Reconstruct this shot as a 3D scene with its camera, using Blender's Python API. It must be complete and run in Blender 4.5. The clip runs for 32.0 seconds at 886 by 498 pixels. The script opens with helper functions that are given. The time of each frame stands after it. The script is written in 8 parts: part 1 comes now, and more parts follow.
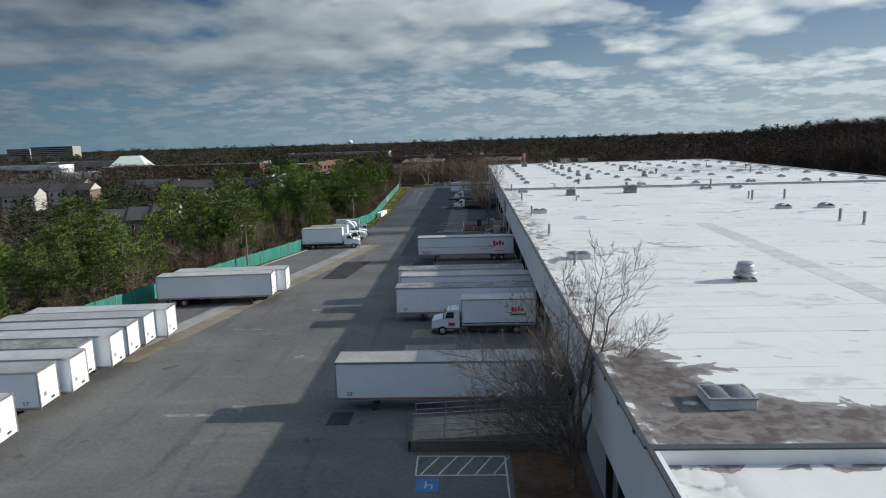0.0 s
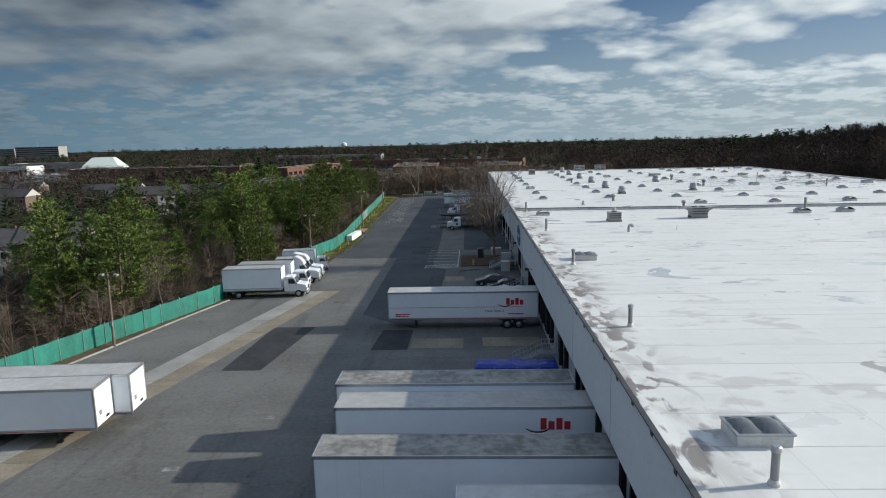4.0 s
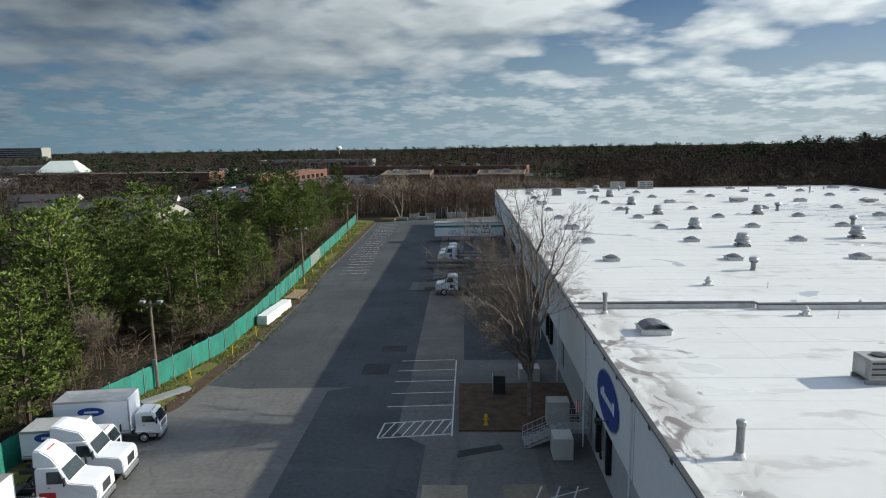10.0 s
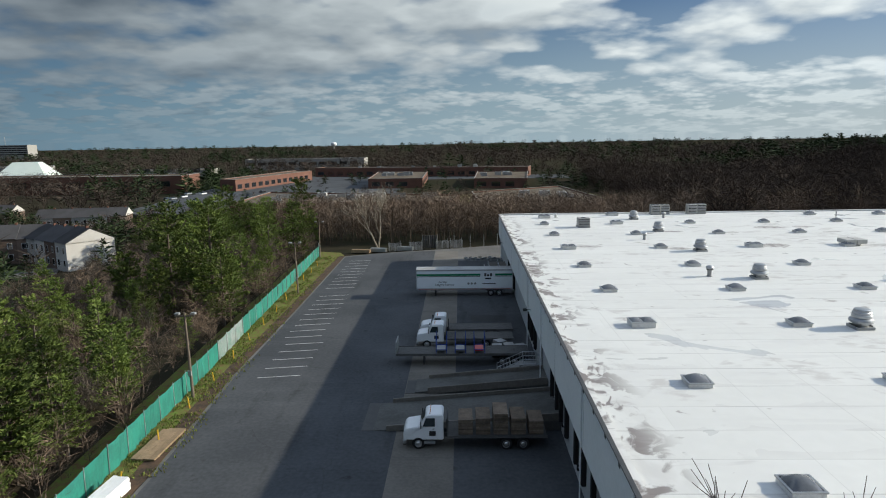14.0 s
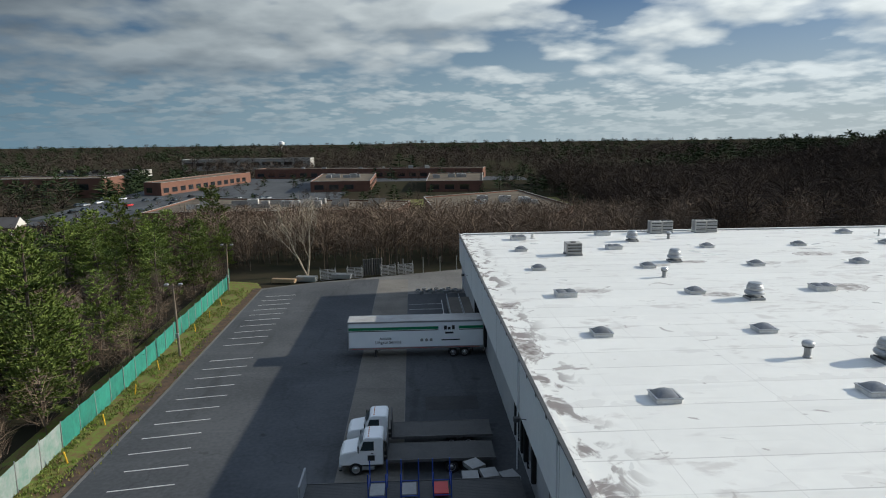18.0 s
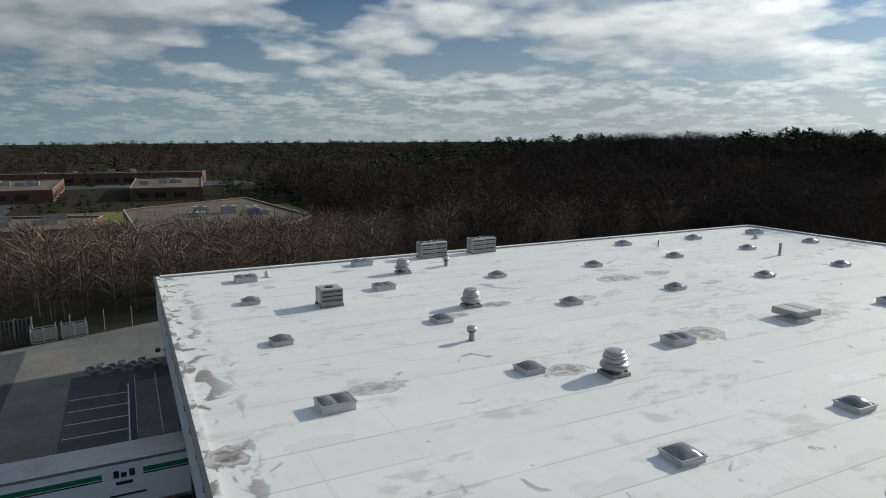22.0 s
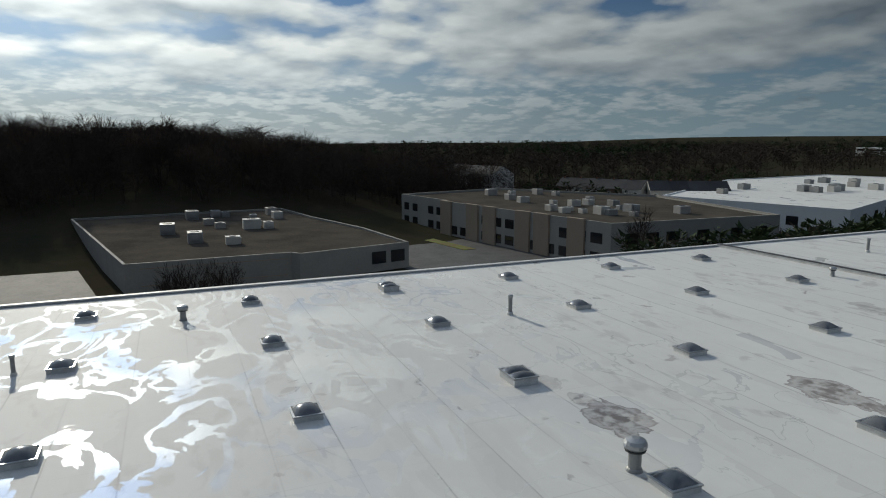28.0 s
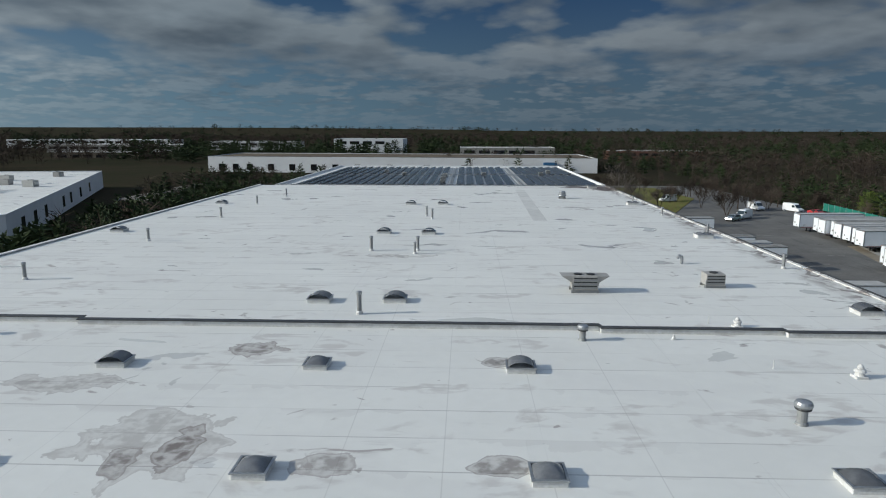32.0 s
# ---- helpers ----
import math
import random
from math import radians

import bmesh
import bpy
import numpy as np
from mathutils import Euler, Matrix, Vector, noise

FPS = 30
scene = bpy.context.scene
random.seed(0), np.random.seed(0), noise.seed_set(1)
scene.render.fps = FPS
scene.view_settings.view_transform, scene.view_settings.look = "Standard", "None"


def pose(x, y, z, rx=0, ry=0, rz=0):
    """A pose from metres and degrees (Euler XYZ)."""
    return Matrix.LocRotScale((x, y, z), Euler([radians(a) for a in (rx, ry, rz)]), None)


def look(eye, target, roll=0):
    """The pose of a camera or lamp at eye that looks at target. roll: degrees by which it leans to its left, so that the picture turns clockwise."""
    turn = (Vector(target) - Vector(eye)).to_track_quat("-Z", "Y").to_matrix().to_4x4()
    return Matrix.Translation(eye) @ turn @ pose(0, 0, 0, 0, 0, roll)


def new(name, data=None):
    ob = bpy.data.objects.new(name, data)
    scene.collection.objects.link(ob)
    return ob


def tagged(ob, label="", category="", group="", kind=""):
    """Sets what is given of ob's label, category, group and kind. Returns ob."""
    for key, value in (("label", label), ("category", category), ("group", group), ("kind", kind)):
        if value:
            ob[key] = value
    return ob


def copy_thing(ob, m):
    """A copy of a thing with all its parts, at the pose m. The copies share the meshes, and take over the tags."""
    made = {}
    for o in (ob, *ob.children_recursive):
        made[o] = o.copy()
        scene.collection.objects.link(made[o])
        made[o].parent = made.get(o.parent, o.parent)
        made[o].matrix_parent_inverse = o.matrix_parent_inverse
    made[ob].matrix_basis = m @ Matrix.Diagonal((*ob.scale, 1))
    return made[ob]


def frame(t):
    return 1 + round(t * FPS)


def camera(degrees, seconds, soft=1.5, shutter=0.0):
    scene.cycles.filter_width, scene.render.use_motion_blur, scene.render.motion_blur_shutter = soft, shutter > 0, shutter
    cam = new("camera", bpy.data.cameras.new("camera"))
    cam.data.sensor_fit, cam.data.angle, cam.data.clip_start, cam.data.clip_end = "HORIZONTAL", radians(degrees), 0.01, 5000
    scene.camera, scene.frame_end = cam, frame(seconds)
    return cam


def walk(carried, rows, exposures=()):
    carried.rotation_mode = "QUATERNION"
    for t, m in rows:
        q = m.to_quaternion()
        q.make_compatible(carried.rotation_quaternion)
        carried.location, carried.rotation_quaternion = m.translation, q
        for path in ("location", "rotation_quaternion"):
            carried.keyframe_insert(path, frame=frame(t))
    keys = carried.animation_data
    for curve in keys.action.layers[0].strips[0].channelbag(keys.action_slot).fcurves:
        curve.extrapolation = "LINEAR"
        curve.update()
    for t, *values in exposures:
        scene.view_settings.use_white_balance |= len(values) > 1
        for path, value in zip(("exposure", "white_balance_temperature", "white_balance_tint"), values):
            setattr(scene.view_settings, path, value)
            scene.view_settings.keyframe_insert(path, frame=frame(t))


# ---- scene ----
cam = camera(68.4, 32.0, soft=1.05)
PATH = [
    (0, (-6.673, -1.654, 20.975), (-6.766, 0.314, 20.632), -1.7),
    (0.5, (-6.755, 3.389, 21.036), (-6.847, 5.357, 20.692), -1.6),
    (1, (-6.936, 8.476, 21.267), (-7.025, 10.444, 20.922), -1.6),
    (1.5, (-6.96, 13.49, 21.426), (-7.049, 15.457, 21.075), -1.5),
    (2, (-6.996, 18.603, 21.323), (-7.085, 20.57, 20.971), -1.5),
    (2.5, (-7.027, 23.802, 21.057), (-7.116, 25.77, 20.713), -1.4),
    (3, (-7.065, 28.841, 20.762), (-7.154, 30.81, 20.421), -1.4),
    (3.5, (-7.187, 33.776, 20.465), (-7.269, 35.746, 20.13), -1.4),
    (5.5, (-7.438, 53.401, 19.997), (-7.508, 55.372, 19.664), -1.0),
    (6, (-7.543, 58.348, 19.905), (-7.612, 60.319, 19.57), -1.0),
    (6.5, (-7.599, 63.307, 19.777), (-7.668, 65.278, 19.443), -1.0),
    (7, (-7.677, 68.038, 19.733), (-7.745, 70.009, 19.399), -0.9),
    (7.5, (-7.795, 72.694, 19.688), (-7.861, 74.665, 19.354), -0.7),
    (8, (-7.702, 77.437, 19.737), (-7.77, 79.408, 19.405), -0.8),
    (8.5, (-7.753, 82.1, 19.814), (-7.821, 84.071, 19.483), -0.9),
    (9, (-7.831, 86.855, 19.973), (-7.899, 88.827, 19.645), -0.8),
    (9.5, (-7.908, 91.711, 20.242), (-7.974, 93.683, 19.918), -0.8),
    (10, (-7.972, 96.633, 20.708), (-8.038, 98.606, 20.386), -0.8),
    (10.5, (-7.852, 101.649, 21.485), (-7.921, 103.621, 21.16), -0.8),
    (11, (-7.823, 106.809, 22.153), (-7.893, 108.78, 21.823), -0.8),
    (11.5, (-7.753, 111.946, 22.634), (-7.824, 113.917, 22.305), -0.8),
    (12, (-7.617, 117.288, 22.926), (-7.688, 119.259, 22.594), -0.9),
    (12.5, (-7.384, 122.287, 23.034), (-7.458, 124.258, 22.705), -1.0),
    (13, (-7.553, 127.256, 23.223), (-7.62, 129.227, 22.89), -0.9),
    (13.5, (-7.574, 132.307, 23.458), (-7.634, 134.278, 23.125), -0.8),
    (14, (-7.335, 136.861, 23.669), (-7.393, 138.831, 23.333), -0.9),
    (14.5, (-7.277, 140.767, 23.701), (-7.324, 142.738, 23.364), -1.1),
    (16.5, (-6.716, 154.413, 23.335), (-6.715, 156.384, 23.0), -0.6),
    (17, (-6.886, 158.072, 23.388), (-6.865, 160.044, 23.053), -0.6),
    (17.5, (-7.03, 161.762, 23.412), (-6.981, 163.733, 23.074), -0.6),
    (18, (-7.059, 165.477, 23.463), (-6.97, 167.446, 23.124), -0.7),
    (18.5, (-7.328, 169.164, 23.305), (-7.16, 171.129, 22.969), -0.6),
    (19, (-7.296, 172.794, 23.247), (-7.051, 174.75, 22.91), -0.6),
    (19.5, (-7.197, 176.477, 23.301), (-6.864, 178.419, 22.959), -0.5),
    (20, (-6.707, 179.995, 23.224), (-6.282, 181.919, 22.882), -0.3),
    (20.5, (-5.907, 183.109, 23.125), (-5.398, 185.013, 22.785), -0.3),
    (21, (-4.915, 186.405, 22.925), (-4.302, 188.279, 22.59), -0.3),
    (21.5, (-3.688, 189.513, 22.998), (-2.956, 191.343, 22.656), -0.2),
    (22, (-2.147, 192.541, 22.888), (-1.282, 194.312, 22.548), -0.1),
    (22.5, (-0.23, 195.731, 22.897), (0.779, 197.424, 22.555), -0.1),
    (23, (1.782, 198.828, 22.883), (2.957, 200.409, 22.539), 0.0),
    (23.5, (3.873, 201.388, 22.848), (5.209, 202.836, 22.502), 0.5),
    (24, (6.322, 203.448, 23.015), (7.802, 204.748, 22.666), 0.4),
    (24.5, (9.017, 204.56, 22.89), (10.639, 205.679, 22.544), 0.2),
    (25, (11.648, 205.429, 22.891), (13.404, 206.321, 22.541), -0.1),
    (25.5, (14.113, 206.225, 22.795), (15.977, 206.859, 22.447), -0.1),
    (27.5, (24.274, 206.441, 22.303), (26.184, 205.954, 21.968), -0.1),
    (28, (25.877, 205.772, 22.217), (27.698, 205.015, 21.882), -0.2),
    (28.5, (27.355, 204.956, 22.14), (29.041, 203.934, 21.806), 0.1),
    (29, (29.162, 203.808, 22.048), (30.665, 202.531, 21.717), 0.1),
    (29.5, (30.954, 202.183, 22.108), (32.237, 200.685, 21.777), -0.0),
    (30, (32.77, 199.898, 22.222), (33.801, 198.218, 21.884), 0.0),
    (30.5, (33.744, 197.294, 22.423), (34.512, 195.48, 22.081), -0.2),
    (31, (34.492, 194.534, 22.467), (34.975, 192.625, 22.119), -0.2),
    (31.5, (35.506, 191.651, 22.611), (35.683, 189.69, 22.26), 0.1),
    (32, (35.684, 188.126, 22.748), (35.752, 186.16, 22.385), 0.1),
]
walk(cam, [(t, look(eye, target, roll)) for t, eye, target, roll in PATH],
     [(0, 0.18, 6150, 3), (6, 0.25, 6180, 3), (14, 0.34, 6360, 3), (19, 0.22, 6320, 3), (22, -0.1, 6330, 2), (25, -0.68, 6340, 2), (28, -0.58, 6340, 2), (30, -0.3, 6230, 2), (32, -0.22, 6030, 2)])

# ---- world, sun and exposure ----
SUN_EL, SUN_AZ = radians(22.2), radians(81.0)  # azimuth from +y towards +x
world = bpy.data.worlds.new("sky")
scene.world = world
world.use_nodes = True
wn, wl = world.node_tree.nodes, world.node_tree.links
wn.clear()
w_out = wn.new("ShaderNodeOutputWorld")
w_bg = wn.new("ShaderNodeBackground")
w_bg.inputs["Strength"].default_value = 0.086
w_sky = wn.new("ShaderNodeTexSky")
w_sky.sky_type = "NISHITA"
w_sky.sun_disc = False
w_sky.sun_elevation, w_sky.sun_rotation = SUN_EL, SUN_AZ
w_sky.air_density, w_sky.dust_density, w_sky.ozone_density = 0.8, 0.1, 4.0


def wmath(op, a, b=None, clamp=False):
    n = wn.new("ShaderNodeMath")
    n.operation, n.use_clamp = op, clamp
    for i, v in enumerate((a, b)):
        if v is None:
            continue
        if isinstance(v, (int, float)):
            n.inputs[i].default_value = v
        else:
            wl.new(v, n.inputs[i])
    return n.outputs[0]


def wramp(fac, stops):
    n = wn.new("ShaderNodeValToRGB")
    el = n.color_ramp.elements
    while len(el) < len(stops):
        el.new(0.5)
    for e, (p, c) in zip(el, stops):
        e.position, e.color = p, (*c, 1)
    wl.new(fac, n.inputs[0])
    return n.outputs[0]


def wmix(fac, a, b):
    n = wn.new("ShaderNodeMix")
    n.data_type = "RGBA"
    for v, k in ((fac, 0), (a, 6), (b, 7)):
        if isinstance(v, (int, float)):
            n.inputs[k].default_value = v
        elif isinstance(v, tuple):
            n.inputs[k].default_value = (*v, 1)
        else:
            wl.new(v, n.inputs[k])
    return n.outputs[2]


w_tc = wn.new("ShaderNodeTexCoord")
w_sep = wn.new("ShaderNodeSeparateXYZ")
wl.new(w_tc.outputs["Generated"], w_sep.inputs[0])
zc = wmath("ADD", wmath("MAXIMUM", w_sep.outputs[2], 0.0), 0.2)
cx, cy = wmath("DIVIDE", w_sep.outputs[0], zc), wmath("DIVIDE", w_sep.outputs[1], zc)
w_comb = wn.new("ShaderNodeCombineXYZ")
wl.new(cx, w_comb.inputs[0])
wl.new(cy, w_comb.inputs[1])


def wnoise(scale, detail, offset, rough=0.55, distort=0.0, vec=None):
    m = wn.new("ShaderNodeMapping")
    m.inputs["Location"].default_value = offset
    wl.new(vec or w_comb.outputs[0], m.inputs[0])
    n = wn.new("ShaderNodeTexNoise")
    n.inputs["Scale"].default_value, n.inputs["Detail"].default_value = scale, detail
    n.inputs["Roughness"].default_value, n.inputs["Distortion"].default_value = rough, distort
    wl.new(m.outputs[0], n.inputs["Vector"])
    return n.outputs["Fac"]


def wscaled(k, dx=0.0):
    """The cloud layer's coordinates, drawn towards the zenith by k and shifted towards the sun."""
    n = wn.new("ShaderNodeVectorMath")
    n.operation = "MULTIPLY_ADD"
    wl.new(w_comb.outputs[0], n.inputs[0])
    n.inputs[1].default_value, n.inputs[2].default_value = (k, k, k), (dx, 0.0, 0.0)
    return n.outputs[0]


def cloud_density(vec, scale, offset, heads):
    """Fractal heaps with rounded heads."""
    v = wn.new("ShaderNodeTexVoronoi")
    v.feature = "SMOOTH_F1"
    v.inputs["Scale"].default_value, v.inputs["Detail"].default_value, v.inputs["Roughness"].default_value = scale * 2.6, 2.0, 0.45
    v.inputs["Smoothness"].default_value = 0.35
    wl.new(vec, v.inputs["Vector"])
    d = wmath("ADD", wmath("MULTIPLY", wnoise(scale * 0.45, 2, (offset, 1.7, 0.0), vec=vec), 0.34), wmath("MULTIPLY", wnoise(scale, 6, (7.3, offset, 0.0), 0.5, 0.0, vec), 0.66))
    return wmath("SUBTRACT", d, wmath("MULTIPLY", wmath("SUBTRACT", v.outputs["Distance"], 0.45), heads))


def two_layers(vec):
    """Large heaps overhead, small flat ones towards the horizon."""
    a, b = cloud_density(vec, 1.45, 3.1, 0.13), cloud_density(vec, 4.6, 5.4, 0.16)
    return wmath("ADD", wmath("MULTIPLY", a, far_off), wmath("MULTIPLY", b, wmath("SUBTRACT", 1.0, far_off)))


far_off = wramp(w_sep.outputs[2], [(0.045, (0, 0, 0)), (0.105, (1, 1, 1))])
density = two_layers(w_comb.outputs[0])
cover = wramp(density, [(0.385, (0, 0, 0)), (0.425, (0.55, 0.55, 0.55)), (0.48, (1, 1, 1))])
thick = wramp(density, [(0.43, (0, 0, 0)), (0.62, (1, 1, 1))])
# heads lit from above and from the sun's side, undersides grey
higher = two_layers(wscaled(0.93, 0.05))
edge = wmath("ADD", wmath("MULTIPLY", wmath("SUBTRACT", density, higher), 4.6), 0.55, True)
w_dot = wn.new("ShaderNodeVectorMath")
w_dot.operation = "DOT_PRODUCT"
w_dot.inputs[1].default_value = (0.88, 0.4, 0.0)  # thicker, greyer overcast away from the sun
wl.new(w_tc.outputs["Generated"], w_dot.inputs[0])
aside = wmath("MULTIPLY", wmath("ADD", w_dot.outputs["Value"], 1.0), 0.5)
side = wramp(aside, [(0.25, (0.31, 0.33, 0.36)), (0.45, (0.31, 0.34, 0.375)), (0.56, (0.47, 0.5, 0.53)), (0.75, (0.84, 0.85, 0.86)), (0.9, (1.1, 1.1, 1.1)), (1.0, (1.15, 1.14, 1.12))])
overhead = wramp(w_sep.outputs[2], [(0.34, (0, 0, 0)), (0.75, (1, 1, 1))])
sunward = wmix(overhead, side, (1.1, 1.17, 1.28))
w_dot2 = wn.new("ShaderNodeVectorMath")
w_dot2.operation = "DOT_PRODUCT"
w_dot2.inputs[1].default_value = (math.sin(SUN_AZ) * math.cos(SUN_EL), math.cos(SUN_AZ) * math.cos(SUN_EL), math.sin(SUN_EL))
wl.new(w_tc.outputs["Generated"], w_dot2.inputs[0])
aureole = wramp(w_dot2.outputs["Value"], [(0.72, (0, 0, 0)), (0.94, (0.05, 0.05, 0.05)), (0.98, (0.13, 0.13, 0.13)), (1.0, (1, 1, 1))])
white = wmix(thick, (12.6, 12.5, 12.3), (10.6, 10.8, 11.0))
dark = wmix(thick, (5.4, 6.0, 6.7), (3.0, 3.4, 4.0))
cloud = wmix(edge, dark, white)


def wmul(a, b):
    n = wn.new("ShaderNodeMix")
    n.data_type, n.blend_type = "RGBA", "MULTIPLY"
    n.inputs[0].default_value = 1.0
    for v, k in ((a, 6), (b, 7)):
        if isinstance(v, tuple):
            n.inputs[k].default_value = (*v, 1)
        else:
            wl.new(v, n.inputs[k])
    return n.outputs[2]


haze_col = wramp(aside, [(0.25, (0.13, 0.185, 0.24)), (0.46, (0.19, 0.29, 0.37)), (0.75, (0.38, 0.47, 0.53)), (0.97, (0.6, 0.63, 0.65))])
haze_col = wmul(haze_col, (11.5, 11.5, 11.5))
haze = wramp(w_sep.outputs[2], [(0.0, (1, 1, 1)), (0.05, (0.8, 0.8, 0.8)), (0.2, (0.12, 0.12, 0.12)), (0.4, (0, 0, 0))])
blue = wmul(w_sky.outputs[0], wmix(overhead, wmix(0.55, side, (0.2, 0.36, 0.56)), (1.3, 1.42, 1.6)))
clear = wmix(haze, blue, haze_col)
fade = wramp(w_sep.outputs[2], [(0.0, (0.2, 0.2, 0.2)), (0.05, (0.5, 0.5, 0.5)), (0.12, (1, 1, 1))])
thin_top = wmath("SUBTRACT", 1.0, wmath("MULTIPLY", overhead, 0.45))
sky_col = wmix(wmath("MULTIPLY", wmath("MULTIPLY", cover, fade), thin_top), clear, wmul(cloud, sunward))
glow = wmix(aureole, (1.0, 1.0, 1.0), (13.0, 12.6, 12.0))
sky_col = wmul(sky_col, wmix(overhead, (0.69, 0.7, 0.715), (1.0, 1.0, 1.0)))
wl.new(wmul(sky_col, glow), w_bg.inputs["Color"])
wl.new(w_bg.outputs[0], w_out.inputs[0])

sun = new("sun", bpy.data.lights.new("sun", "SUN"))
sun.data.energy, sun.data.angle, sun.data.color = 4.5, radians(0.6), (1.0, 0.885, 0.75)
sun_from = Vector((math.sin(SUN_AZ) * math.cos(SUN_EL), math.cos(SUN_AZ) * math.cos(SUN_EL), math.sin(SUN_EL)))
sun.matrix_world = look(sun_from * 300, (0, 0, 0))

# ---- materials ----
MATS = {}


def material(name, color, rough=0.7, second=None, scale=0.6, amount=0.5, fine=8.0, bump=0.0, metal=0.0, vary=0.0, island=0.0, coords="Position", spec=0.5):
    """Procedural surface: two colours mixed by a broad and a fine noise, optional relief and per-object variation."""
    m = bpy.data.materials.new(name)
    m.use_nodes = True
    n, l = m.node_tree.nodes, m.node_tree.links
    b = n["Principled BSDF"]
    b.inputs["Roughness"].default_value, b.inputs["Metallic"].default_value = rough, metal
    b.inputs["Specular IOR Level"].default_value = min(spec, 0.15) if rough >= 0.8 else spec
    second = second or tuple(c * 0.72 for c in color)
    geo = n.new("ShaderNodeNewGeometry")
    tc = n.new("ShaderNodeTexCoord")
    vec = geo.outputs["Position"] if coords == "Position" else tc.outputs["Object"]
    a = n.new("ShaderNodeTexNoise")
    a.inputs["Scale"].default_value, a.inputs["Detail"].default_value, a.inputs["Roughness"].default_value = scale, 5, 0.6
    f = n.new("ShaderNodeTexNoise")
    f.inputs["Scale"].default_value, f.inputs["Detail"].default_value = fine, 3
    l.new(vec, a.inputs["Vector"])
    l.new(vec, f.inputs["Vector"])
    s = n.new("ShaderNodeMath")
    s.operation = "MULTIPLY_ADD"
    l.new(a.outputs["Fac"], s.inputs[0])
    s.inputs[1].default_value = 0.65
    k = n.new("ShaderNodeMath")
    k.operation = "MULTIPLY"
    l.new(f.outputs["Fac"], k.inputs[0])
    k.inputs[1].default_value = 0.35
    l.new(k.outputs[0], s.inputs[2])
    r = n.new("ShaderNodeMapRange")
    r.inputs["From Min"].default_value, r.inputs["From Max"].default_value = 0.4, 0.6
    r.inputs["To Max"].default_value = amount
    l.new(s.outputs[0], r.inputs["Value"])
    mix = n.new("ShaderNodeMix")
    mix.data_type = "RGBA"
    l.new(r.outputs[0], mix.inputs[0])
    mix.inputs[6].default_value, mix.inputs[7].default_value = (*color, 1), (*second, 1)
    out = mix.outputs[2]
    if vary or island:
        hsv = n.new("ShaderNodeHueSaturation")
        info = n.new("ShaderNodeObjectInfo")
        v = n.new("ShaderNodeMapRange")
        l.new(geo.outputs["Random Per Island"] if island else info.outputs["Random"], v.inputs["Value"])
        d = island or vary
        v.inputs["To Min"].default_value, v.inputs["To Max"].default_value = 1 - d, 1 + d
        l.new(v.outputs[0], hsv.inputs["Value"])
        l.new(out, hsv.inputs["Color"])
        out = hsv.outputs[0]
    l.new(out, b.inputs["Base Color"])
    if bump:
        bp = n.new("ShaderNodeBump")
        bp.inputs["Strength"].default_value, bp.inputs["Distance"].default_value = bump, 0.02
        l.new(f.outputs["Fac"], bp.inputs["Height"])
        l.new(bp.outputs[0], b.inputs["Normal"])
    MATS[name] = m
    return m


